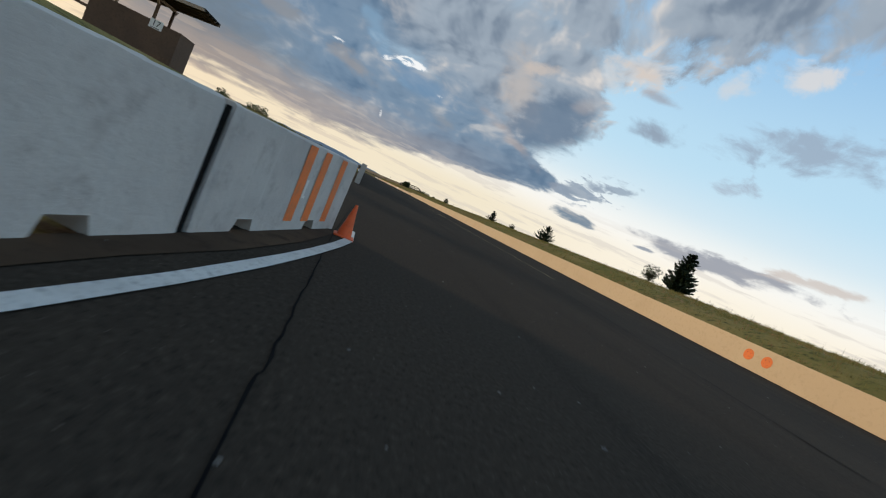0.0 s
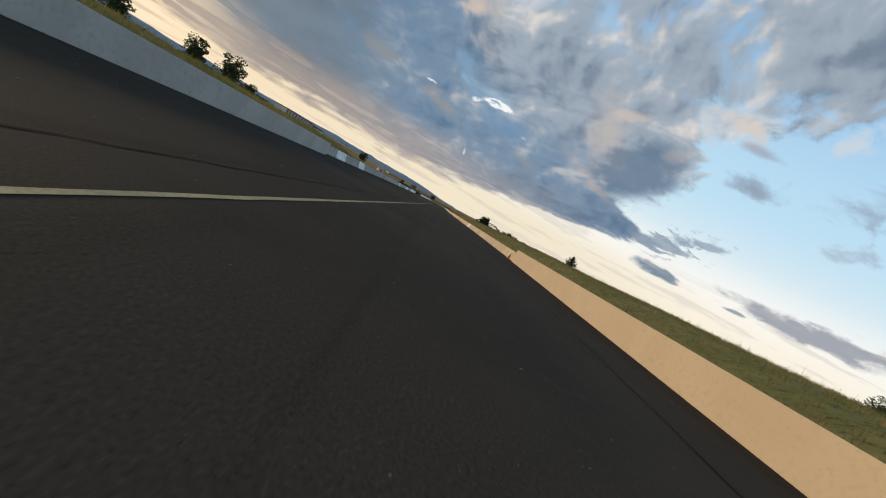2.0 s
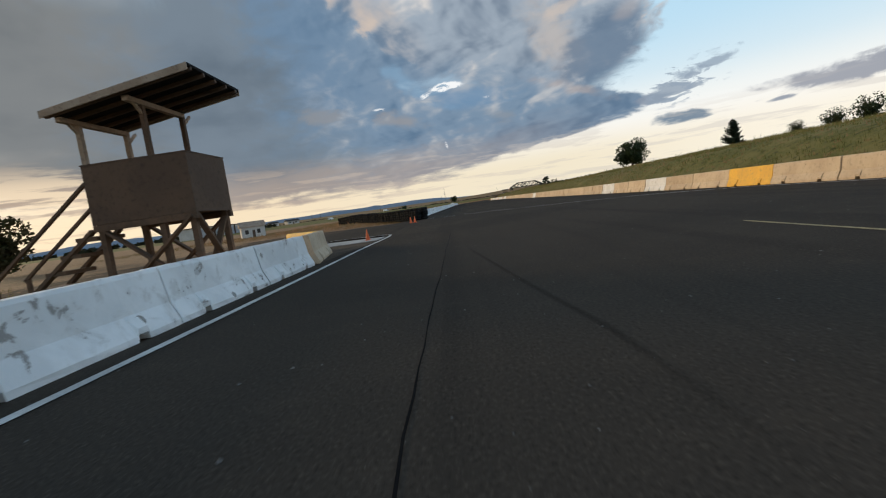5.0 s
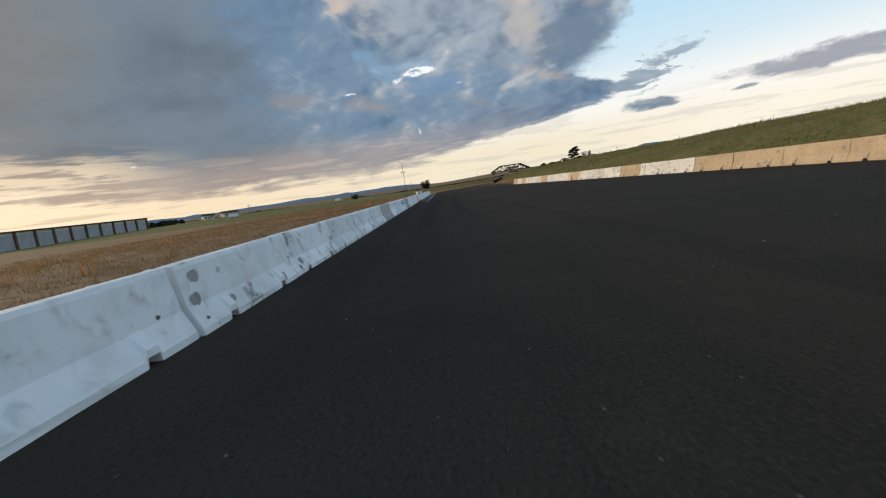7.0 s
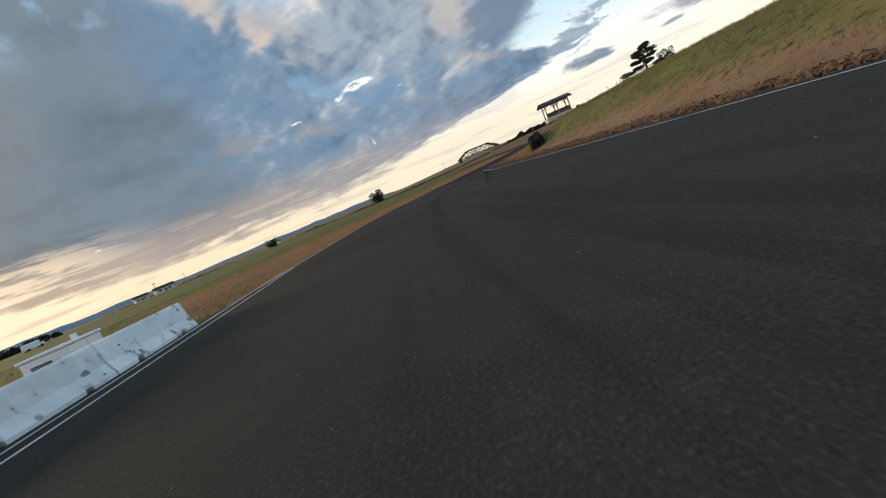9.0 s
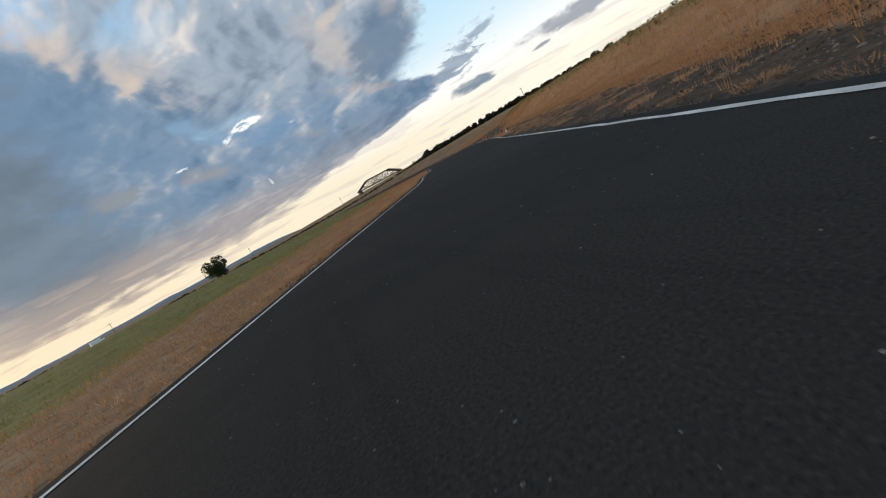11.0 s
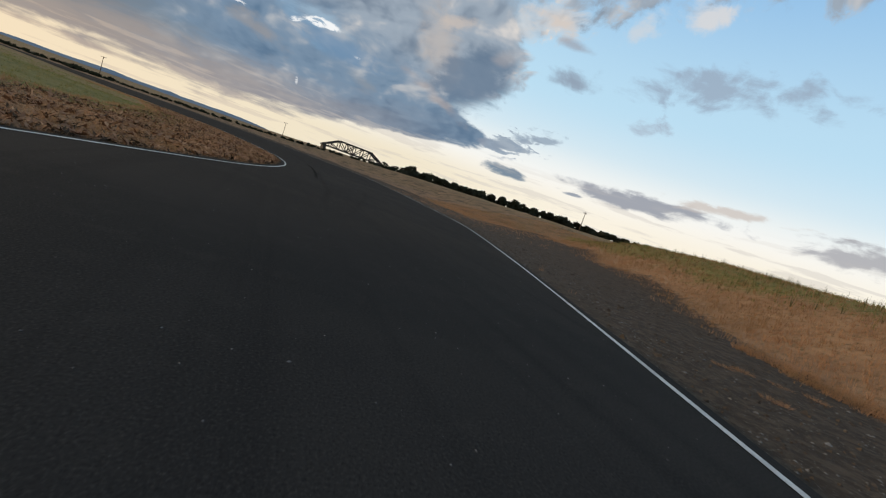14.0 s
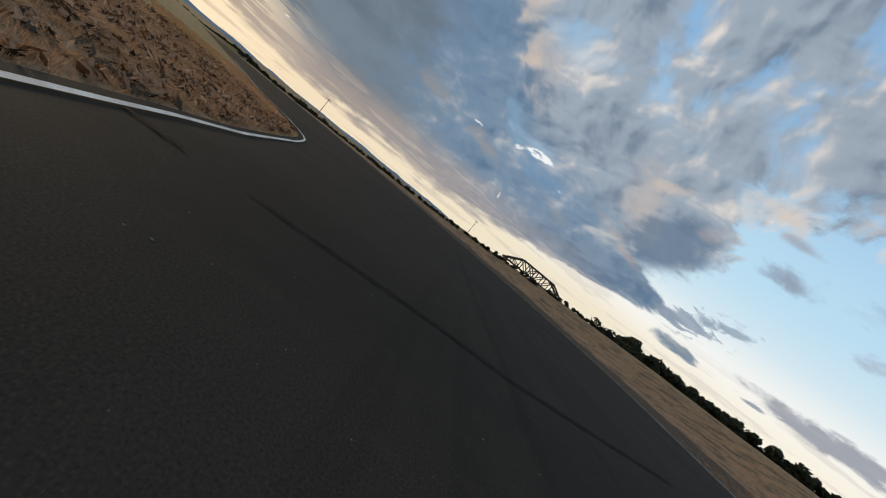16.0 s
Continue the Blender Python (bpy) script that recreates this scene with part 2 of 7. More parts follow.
def chipped_paint(name, base, second):
    """Old paint on concrete: mottled, with flakes gone and grime streaks."""
    m = bpy.data.materials.new(name)
    m.use_nodes = True
    nt = m.node_tree
    b = nt.nodes["Principled BSDF"]
    co = nt.nodes.new("ShaderNodeNewGeometry").outputs["Position"]
    big, mid, fine = noise_node(nt, co, 1.3, 6.0, 0.6, 0.5), noise_node(nt, co, 5.0, 8.0, 0.62, 0.8), noise_node(nt, co, 28.0, 5.0, 0.65)
    r = nt.nodes.new("ShaderNodeObjectInfo").outputs["Random"]
    col = mixc(nt, ramp01(nt, big, 0.40, 0.66), base, second)
    col = mixc(nt, math_node(nt, "MULTIPLY", ramp01(nt, mid, 0.50, 0.68), 0.5), col, (0.46, 0.43, 0.39))
    flake = math_node(nt, "ADD", mid, math_node(nt, "MULTIPLY", math_node(nt, "SUBTRACT", fine, 0.5), 0.35))
    flake = math_node(nt, "ADD", flake, math_node(nt, "MULTIPLY", math_node(nt, "SUBTRACT", big, 0.5), 0.5))
    flake = math_node(nt, "ADD", flake, math_node(nt, "MULTIPLY", r, 0.07))
    gone = ramp01(nt, flake, 0.685, 0.715)
    col = mixc(nt, math_node(nt, "MULTIPLY", gone, 0.85), col, (0.27, 0.25, 0.23))
    hsv = nt.nodes.new("ShaderNodeHueSaturation")
    nt.links.new(math_node(nt, "ADD", math_node(nt, "MULTIPLY", r, 0.14), 0.90), hsv.inputs["Value"])
    nt.links.new(col, hsv.inputs["Color"])
    nt.links.new(hsv.outputs[0], b.inputs["Base Color"])
    b.inputs["Roughness"].default_value = 0.75
    b.inputs["Specular IOR Level"].default_value = 0.3
    bn = nt.nodes.new("ShaderNodeBump")
    bn.inputs["Strength"].default_value, bn.inputs["Distance"].default_value = 0.5, 0.01
    nt.links.new(math_node(nt, "SUBTRACT", math_node(nt, "ADD", mid, math_node(nt, "MULTIPLY", fine, 0.4)), math_node(nt, "MULTIPLY", gone, 0.5)), bn.inputs["Height"])
    nt.links.new(bn.outputs[0], b.inputs["Normal"])
    return m


def asphalt_material():
    """Worn asphalt: patches, fine stone grain; paler before the bend, darker after it."""
    m = bpy.data.materials.new("asphalt")
    m.use_nodes = True
    nt = m.node_tree
    b = nt.nodes["Principled BSDF"]
    co = nt.nodes.new("ShaderNodeNewGeometry").outputs["Position"]
    sep = nt.nodes.new("ShaderNodeSeparateXYZ")
    nt.links.new(co, sep.inputs[0])
    big, mid = noise_node(nt, co, 0.22, 6.0, 0.6, 0.4), noise_node(nt, co, 3.0, 6.0, 0.6)
    # long faint streaks along the driving line
    mp = nt.nodes.new("ShaderNodeMapping")
    mp.inputs["Scale"].default_value = (1.6, 0.03, 1.0)
    nt.links.new(co, mp.inputs[0])
    lane = noise_node(nt, mp.outputs[0], 1.0, 4.0, 0.6)
    grain = noise_node(nt, co, 55.0, 3.0, 0.8)
    vor = nt.nodes.new("ShaderNodeTexVoronoi")
    vor.inputs["Scale"].default_value = 38.0
    nt.links.new(co, vor.inputs["Vector"])
    col = mixc(nt, ramp01(nt, big, 0.36, 0.64), (0.036, 0.036, 0.0365), (0.048, 0.046, 0.045))
    col = mixc(nt, math_node(nt, "MULTIPLY", ramp01(nt, lane, 0.50, 0.66), 0.55), col, (0.027, 0.027, 0.028))
    col = mixc(nt, math_node(nt, "MULTIPLY", ramp01(nt, mid, 0.52, 0.72), 0.4), col, (0.058, 0.055, 0.052))
    col = mixc(nt, math_node(nt, "MULTIPLY", ramp01(nt, grain, 0.50, 0.70), 0.75), col, (0.082, 0.078, 0.074))
    col = mixc(nt, math_node(nt, "MULTIPLY", ramp01(nt, grain, 0.46, 0.34), 0.6), col, (0.014, 0.014, 0.015))
    col = mixc(nt, math_node(nt, "MULTIPLY", ramp01(nt, vor.outputs["Distance"], 0.10, 0.05), ramp01(nt, mid, 0.50, 0.62)), col, (0.17, 0.165, 0.16))
    y = sep.outputs[1]
    # paler from y 292 to 358, darker past 350
    old = math_node(nt, "MULTIPLY", ramp01(nt, y, 292.0, 318.0), ramp01(nt, math_node(nt, "ADD", y, math_node(nt, "MULTIPLY", big, 8.0)), 358.0, 354.0))
    past_bend = ramp01(nt, y, 350.0, 358.0)
    worn = math_node(nt, "MULTIPLY", ramp01(nt, y, 105.0, 150.0), ramp01(nt, y, 262.0, 215.0))
    k = math_node(nt, "SUBTRACT", math_node(nt, "ADD", math_node(nt, "MULTIPLY", old, 0.29), 0.80), math_node(nt, "MULTIPLY", past_bend, 0.17))
    k = math_node(nt, "ADD", k, math_node(nt, "MULTIPLY", worn, 0.26))
    # paler from y 436 to 474 in the last bend
    late = math_node(nt, "MULTIPLY", ramp01(nt, y, 436.0, 447.0), math_node(nt, "ADD", math_node(nt, "MULTIPLY", ramp01(nt, y, 474.6, 474.0), 0.08), 0.01))
    k = math_node(nt, "ADD", k, late)
    cool = math_node(nt, "SUBTRACT", past_bend, math_node(nt, "MULTIPLY", ramp01(nt, y, 436.0, 447.0), 0.6))
    hsv = nt.nodes.new("ShaderNodeHueSaturation")
    nt.links.new(k, hsv.inputs["Value"])
    warm = nt.nodes.new("ShaderNodeMix")
    warm.data_type, warm.blend_type = "RGBA", "MULTIPLY"
    warm.inputs[0].default_value = 1.0
    nt.links.new(col, warm.inputs[6])
    nt.links.new(mixc(nt, cool, (1.20, 1.0, 0.79), (1.05, 1.0, 0.94)), warm.inputs[7])
    nt.links.new(warm.outputs[2], hsv.inputs["Color"])
    nt.links.new(hsv.outputs[0], b.inputs["Base Color"])
    b.inputs["Roughness"].default_value = 0.9
    b.inputs["Specular IOR Level"].default_value = 0.03
    bn = nt.nodes.new("ShaderNodeBump")
    bn.inputs["Strength"].default_value, bn.inputs["Distance"].default_value = 0.12, 0.004
    nt.links.new(grain, bn.inputs["Height"])
    nt.links.new(bn.outputs[0], b.inputs["Normal"])
    return m


def let_light_through(m, share):
    """Thin leaves and blades pass some light on to their far side."""
    nt = m.node_tree
    b = nt.nodes["Principled BSDF"]
    tr = nt.nodes.new("ShaderNodeBsdfTranslucent")
    nt.links.new(b.inputs["Base Color"].links[0].from_socket, tr.inputs["Color"])
    mx = nt.nodes.new("ShaderNodeMixShader")
    mx.inputs[0].default_value = share
    nt.links.new(b.outputs[0], mx.inputs[1])
    nt.links.new(tr.outputs[0], mx.inputs[2])
    nt.links.new(mx.outputs[0], nt.nodes["Material Output"].inputs["Surface"])


ASPHALT = asphalt_material()
SEAL = material("crack sealant", (0.005, 0.005, 0.006), (0.009, 0.009, 0.009), 0.9, (3.0, 50.0), None, 0.2, spec=0.06)
WHITE_LINE = material("worn white line paint", (0.62, 0.61, 0.58), (0.46, 0.45, 0.43), 0.8, (1.4, 45.0), (0.20, 0.19, 0.18), 0.3)
YELLOW_LINE = material("worn yellow line paint", (0.40, 0.305, 0.145), (0.30, 0.24, 0.125), 0.85, (1.6, 45.0), (0.08, 0.07, 0.055), 0.3)
WHITE_PAINT = chipped_paint("chipped white barrier paint", (0.84, 0.84, 0.83), (0.70, 0.70, 0.69))
START_CONC = material("pale stained concrete", (0.52, 0.50, 0.47), (0.44, 0.42, 0.40), 0.9, (1.8, 9.0), (0.34, 0.31, 0.29), 0.4, 40.0)
# the cast wall concrete again, with the low sun's warmth put into its colour
WALL_SUNLIT = material("smooth cast concrete, warm sunlight in its colour", (0.60, 0.48, 0.34), (0.57, 0.45, 0.315), 0.9, (0.5, 10.0), (0.50, 0.39, 0.27), 0.15, 40.0)
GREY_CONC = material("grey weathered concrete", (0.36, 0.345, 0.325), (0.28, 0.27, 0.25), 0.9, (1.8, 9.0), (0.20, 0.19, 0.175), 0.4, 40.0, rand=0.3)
# this tan also holds the low sun's warmth on west-turned faces
TAN_SUNLIT_CONC = material("tan weathered concrete, sunlight in its colour", (0.60, 0.48, 0.34), (0.52, 0.40, 0.28), 0.9, (1.5, 12.0), (0.36, 0.28, 0.20), 0.4, 40.0, rand=0.16)
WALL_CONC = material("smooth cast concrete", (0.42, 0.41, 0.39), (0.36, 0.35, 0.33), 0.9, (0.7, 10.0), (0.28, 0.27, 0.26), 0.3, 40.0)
YELLOW_PAINT = material("yellow barrier paint", (0.85, 0.48, 0.06), (0.75, 0.42, 0.07), 0.7, (1.6, 9.0), (0.50, 0.33, 0.12), 0.3, 30.0)
ORANGE_PAINT = material("orange stripe paint", (0.80, 0.20, 0.05), (0.70, 0.18, 0.05), 0.7, (2.5, 14.0), (0.5, 0.2, 0.1), 0.3)
CONE_OLD = material("faded cone rubber", (0.48, 0.15, 0.07), (0.36, 0.11, 0.06), 0.7, (4.0, 30.0), (0.2, 0.08, 0.05), 0.1)
CONE_MAT = material("orange cone rubber", (0.80, 0.14, 0.03), (0.66, 0.11, 0.03), 0.55, (4.0, 30.0), (0.35, 0.08, 0.03), 0.1)
GREEN_GRASS = material("green bank grass", (0.160, 0.162, 0.050), (0.255, 0.212, 0.080), 0.8, (0.25, 5.0), (0.06, 0.07, 0.022), 0.0, spec=0.15)
BROWN_GRASS = material("dry brown grass", (0.41, 0.228, 0.125), (0.31, 0.182, 0.094), 0.85, (0.3, 5.0), (0.20, 0.12, 0.055), 0.0, spec=0.15)
STRAW = material("pale straw", (0.47, 0.295, 0.18), (0.36, 0.215, 0.125), 0.85, (0.6, 8.0), (0.2, 0.13, 0.06), 0.0, spec=0.15)
DIRT = material("dark gravelly dirt", (0.050, 0.036, 0.025), (0.088, 0.063, 0.043), 0.95, (0.7, 14.0), (0.15, 0.12, 0.095), 1.0, 18.0, spec=0.15)
BROWN_WOOD = material("dark brown painted plywood", (0.105, 0.062, 0.038), (0.085, 0.050, 0.032), 0.75, (1.5, 20.0), (0.045, 0.028, 0.02), 0.2, 40.0)
TIMBER = material("weathered brown timber", (0.13, 0.075, 0.045), (0.09, 0.055, 0.035), 0.85, (3.0, 30.0), (0.05, 0.03, 0.02), 0.4, 50.0)
PALE_TIMBER = material("pale weathered timber", (0.36, 0.27, 0.20), (0.28, 0.20, 0.14), 0.85, (3.0, 30.0), (0.16, 0.11, 0.08), 0.4, 50.0)
BARK = material("bark", (0.06, 0.045, 0.032), (0.09, 0.07, 0.05), 0.95, (6.0, 30.0), None, 0.8, 30.0)
LEAF = material("dark green leaves", (0.030, 0.045, 0.014), (0.050, 0.062, 0.02), 0.7, (0.8, 6.0), (0.018, 0.028, 0.01), 0.0, spec=0.2)
NEEDLE = material("conifer needles", (0.020, 0.034, 0.016), (0.035, 0.048, 0.022), 0.75, (1.0, 7.0), (0.012, 0.02, 0.01), 0.0, spec=0.2)
HEDGE = material("dark scrub", (0.032, 0.034, 0.018), (0.050, 0.046, 0.026), 0.9, (0.3, 4.0), (0.02, 0.02, 0.012), 0.0, spec=0.1)
TYRE = material("black tyre rubber", (0.012, 0.012, 0.012), (0.020, 0.019, 0.018), 0.9, (3.0, 20.0), (0.03, 0.028, 0.026), 0.3, spec=0.1)
STEEL = material("galvanised steel", (0.34, 0.34, 0.34), (0.26, 0.26, 0.26), 0.5, (3.0, 20.0), (0.18, 0.17, 0.16), 0.1, metal=0.7)
DARK_STEEL = material("dark rusted steel", (0.035, 0.031, 0.028), (0.055, 0.042, 0.035), 0.8, (2.0, 12.0), None, 0.2, metal=0.1)
PALE_PAINT = material("pale building paint", (0.55, 0.52, 0.48), (0.48, 0.45, 0.42), 0.8, (0.4, 6.0), None, 0.1)
DOOR_GREY = material("grey roller door", (0.36, 0.37, 0.40), (0.30, 0.31, 0.34), 0.7, (0.5, 5.0), None, 0.1)
# the haze of distance is mixed straight into this colour
HILL = material("far hills, haze in the colour", (0.19, 0.24, 0.30), (0.23, 0.27, 0.32), 1.0, (0.004, 0.03), (0.17, 0.21, 0.26), 0.0, spec=0.0)
BLACK_PAINT = material("black marker paint", (0.03, 0.03, 0.033), (0.06, 0.06, 0.065), 0.8, (6.0, 40.0), (0.15, 0.15, 0.15), 0.0)
SIGN_WHITE = material("white sign board", (0.75, 0.74, 0.70), (0.68, 0.67, 0.63), 0.6, (3.0, 20.0), None, 0.0)
RED = material("red plastic", (0.55, 0.06, 0.04), (0.45, 0.05, 0.03), 0.5, (4.0, 20.0), None, 0.0)


DRY_FIELD = material("dry ochre field grass", (0.27, 0.165, 0.080), (0.20, 0.145, 0.065), 0.85, (0.22, 5.0), (0.13, 0.085, 0.04), 0.0, spec=0.15)
# the low sun's orange on the tree is put into the leaf colour
SUN_TINT_LEAF = material("leaves with low sun in their colour", (0.060, 0.045, 0.018), (0.045, 0.052, 0.018), 0.7, (1.6, 8.0), (0.03, 0.025, 0.01), 0.0, spec=0.2)
MOTTLED_PAINT = material("mottled bare barrier", (0.50, 0.43, 0.37), (0.36, 0.38, 0.41), 0.9, (2.6, 7.0), (0.40, 0.25, 0.16), 0.4, 30.0, rand=0.1)
RED_WHITE = material("white paint with faded red", (0.78, 0.76, 0.74), (0.70, 0.20, 0.12), 0.8, (1.4, 12.0), (0.45, 0.36, 0.32), 0.3, 30.0, spread=(0.50, 0.54))
SEAM_DARK = material("dark paving seam", (0.012, 0.012, 0.013), (0.024, 0.023, 0.023), 0.9, (1.2, 55.0), (0.04, 0.038, 0.036), 0.4, 55.0, spec=0.05)
STONE = material("pale grit", (0.17, 0.155, 0.14), (0.10, 0.09, 0.085), 0.9, (2.0, 30.0), None, 0.0)
PATCH_MAT = material("grey mortar patch", (0.62, 0.61, 0.60), (0.50, 0.49, 0.48), 0.9, (5.0, 30.0), None, 0.2)
DARK_CHIP = material("dark chip", (0.10, 0.09, 0.08), (0.16, 0.14, 0.13), 0.9, (8.0, 40.0), None, 0.2)
FIELD_GRASS = material("mixed field grass", (0.205, 0.158, 0.066), (0.115, 0.120, 0.042), 0.85, (0.22, 5.0), (0.12, 0.085, 0.035), 0.0, spec=0.15)
WEED = material("dark weeds", (0.09, 0.09, 0.04), (0.15, 0.12, 0.055), 0.85, (0.4, 6.0), (0.04, 0.04, 0.018), 0.0, spec=0.15)
DEAD_LEAF = material("reddish dead leaves", (0.30, 0.155, 0.085), (0.21, 0.105, 0.060), 0.85, (0.9, 9.0), (0.11, 0.06, 0.035), 0.0, spec=0.15)
DARK_LITTER = material("dark rotten litter", (0.055, 0.036, 0.024), (0.085, 0.055, 0.034), 0.9, (0.9, 9.0), (0.03, 0.02, 0.014), 0.0, spec=0.1)


for m_, k_ in ((GREEN_GRASS, 0.4), (BROWN_GRASS, 0.4), (STRAW, 0.4), (FIELD_GRASS, 0.4), (WEED, 0.3), (LEAF, 0.25), (HEDGE, 0.15), (SUN_TINT_LEAF, 0.35), (DRY_FIELD, 0.4)):
    let_light_through(m_, k_)


# ---------------------------------------------------------------- mesh helpers
def mesh_object(name, bm, mat, smooth=False):
    me = bpy.data.meshes.new(name)
    bmesh.ops.recalc_face_normals(bm, faces=bm.faces)
    bm.to_mesh(me)
    bm.free()
    me.materials.append(mat)
    if smooth:
        me.shade_smooth()
    return new(name, me)


def raw_object(name, verts, faces, mat, smooth=False):
    me = bpy.data.meshes.new(name)
    me.from_pydata(verts, [], faces)
    me.materials.append(mat)
    me.update()
    if smooth:
        me.shade_smooth()
    return new(name, me)


def part(name, bm, mat, parent, label="", smooth=False):
    ob = mesh_object(name, bm, mat, smooth)
    ob.parent = parent
    return tagged(ob, label)


def thing(name, m, label, category, group="", kind=""):
    ob = new(name)
    ob.matrix_world = m
    return tagged(ob, label, category, group, kind)


def box(bm, lo, hi, bevel=0.0):
    c = [(a + b) / 2 for a, b in zip(lo, hi)]
    s = [b - a for a, b in zip(lo, hi)]
    r = bmesh.ops.create_cube(bm, size=1.0, matrix=Matrix.LocRotScale(c, None, s))
    if bevel:
        es = list({e for v in r["verts"] for e in v.link_edges})
        bmesh.ops.bevel(bm, geom=es, offset=bevel, segments=1, affect="EDGES")
    return bm


def beam(bm, a, b, w, h=None):
    """A square timber or bar from a to b."""
    a, b = Vector(a), Vector(b)
    d = b - a
    q = d.to_track_quat("Z", "X" if abs(d.normalized().x) < 0.9 else "Y")
    bmesh.ops.create_cube(bm, size=1.0, matrix=Matrix.LocRotScale((a + b) / 2, q, (w, h or w, d.length)))
    return bm


def rod(bm, a, b, r0, r1=None, n=8):
    a, b = Vector(a), Vector(b)
    d = b - a
    bmesh.ops.create_cone(bm, cap_ends=True, segments=n, radius1=r0, radius2=r0 if r1 is None else r1, depth=d.length,
                          matrix=Matrix.LocRotScale((a + b) / 2, d.to_track_quat("Z", "X"), None))
    return bm


def line_x(pts, y):
    """x at y on a line of points sorted by y."""
    ys = [p[1] for p in pts]
    return float(np.interp(y, ys, [p[0] for p in pts]))


def curve_points(pts, step):
    """Points at even steps along a smooth curve through pts."""
    p = [Vector((*q[:2], 0)) for q in pts]
    p = [2 * p[0] - p[1]] + p + [2 * p[-1] - p[-2]]
    out = []
    for i in range(1, len(p) - 2):
        n = max(1, int((p[i + 1] - p[i]).length / step))
        for k in range(n):
            t = k / n
            a, b, c, d = p[i - 1:i + 3]
            out.append(0.5 * (2 * b + (c - a) * t + (2 * a - 5 * b + 4 * c - d) * t * t + (3 * b - a - 3 * c + d) * t ** 3))
    return out + [p[-2]]


def rise(y):
    """The climb of the track towards its far end."""
    t, s = min(1.0, max(0.0, (y - 490) / 28)), min(1.0, max(0.0, (y - 512) / 55))
    return 0.30 * t * t * (3 - 2 * t) + 0.70 * s * s * (3 - 2 * s)


def lift_far(y):
    t = min(1.0, max(0.0, (y - 476) / 10))
    return t * t * (3 - 2 * t)


def strip(name, pts, width, z, mat, wobble=0.0, step=1.0, seed=1, thick=0.0, broken=1.0):
    """A painted line or a seam: a narrow ribbon along a curve, ragged by wobble."""
    rng = random.Random(seed)
    c = curve_points(pts, step)
    verts, faces = [], []
    for i, p in enumerate(c):
        d = (c[min(i + 1, len(c) - 1)] - c[max(i - 1, 0)]).normalized()
        n = Vector((d.y, -d.x, 0))
        off = rng.uniform(-wobble, wobble)
        for s in (-0.5, 0.5):
            q = p + n * (s * width * rng.uniform(1 - 2 * thick, 1 + 2 * thick) + off)
            verts.append((q.x, q.y, z + rise(q.y) + 0.02 * lift_far(q.y)))
        if i and noise.noise(Vector((p.x * 1.7 + seed, p.y * 1.7, 0.5))) < broken:
            k = 2 * i
            faces.append((k - 2, k - 1, k + 1, k))
    return raw_object(name, verts, faces, mat)


# ---------------------------------------------------------------- the lie of the land
LEFT_EDGE = [(-12.0, -60), (-9.2, -8), (-8.6, 3), (-7.9, 25), (-6.9, 75), (-6.9, 100), (-5.9, 160), (-5.45, 190), (-5.05, 196), (-6.4, 207), (-5.5, 212), (-4.1, 250), (-3.0, 275),
             (-1.4, 322), (-1.0, 327), (-0.3, 333), (0.5, 340), (2.4, 348), (7.0, 359), (13.0, 373), (20.4, 390), (24.2, 402), (28.2, 412), (32.4, 425), (36.3, 438), (39.6, 448), (41.1, 453.5), (41.95, 459), (42.2, 464),
             (41.9, 470), (41.2, 475), (39.93, 481)]
RIGHT_EDGE = [(1.4, -60), (2.5, 0), (4.6, 92), (5.0, 94), (5.0, 200), (6.0, 235), (7.5, 270), (7.3, 290), (7.2, 302), (7.6, 312), (8.15, 324), (8.45, 336), (8.75, 343), (9.9, 351), (12.6, 358.5),
              (17.5, 369.5), (24.4, 385), (30.0, 397.4), (35.5, 410.2), (40.5, 423), (45.9, 436.5), (50.0, 448), (53.5, 460), (54.9, 470), (56.3, 482), (57.3, 494), (57.3, 502), (56.5, 509), (55.0, 515)]
# where the road swings away to the left at the far end
FAR_RIGHT = [(55.0, 515), (52.9, 520), (50.0, 525.5), (46.0, 531), (40.5, 537), (33.0, 544.5), (21.5, 555.5), (0.0, 577), (-40.0, 617)]
FAR_LEFT = [(39.93, 481), (39.06, 484.3), (38.43, 487.0), (37.62, 489.7), (36.78, 492.5), (35.8, 495.6), (34.2, 499.4), (30.8, 503.7), (25.5, 509), (12.7, 526), (-15.0, 558), (-60.0, 608)]


def road_z(y):
    """The track climbs a little towards its far end."""
    return rise(y)


def smooth(a, b, v):
    t = min(1.0, max(0.0, (v - a) / (b - a)))
    return t * t * (3 - 2 * t)


OUTER = np.array([p for p in RIGHT_EDGE if p[1] >= 397] + FAR_RIGHT[1:])
INNER = np.array([p for p in LEFT_EDGE if p[1] >= 390] + FAR_LEFT[1:])


def nearest(line, x, y):
    """Distance to a line of points, and whether the place lies on its right-hand side."""
    a, d = line[:-1], line[1:] - line[:-1]
    w = np.array((x, y)) - a
    t = np.clip((w * d).sum(1) / (d * d).sum(1), 0, 1)
    g = w - d * t[:, None]
    i = int(np.argmin((g * g).sum(1)))
    return float(np.hypot(*g[i])), float(d[i][0] * w[i][1] - d[i][1] * w[i][0]) < 0


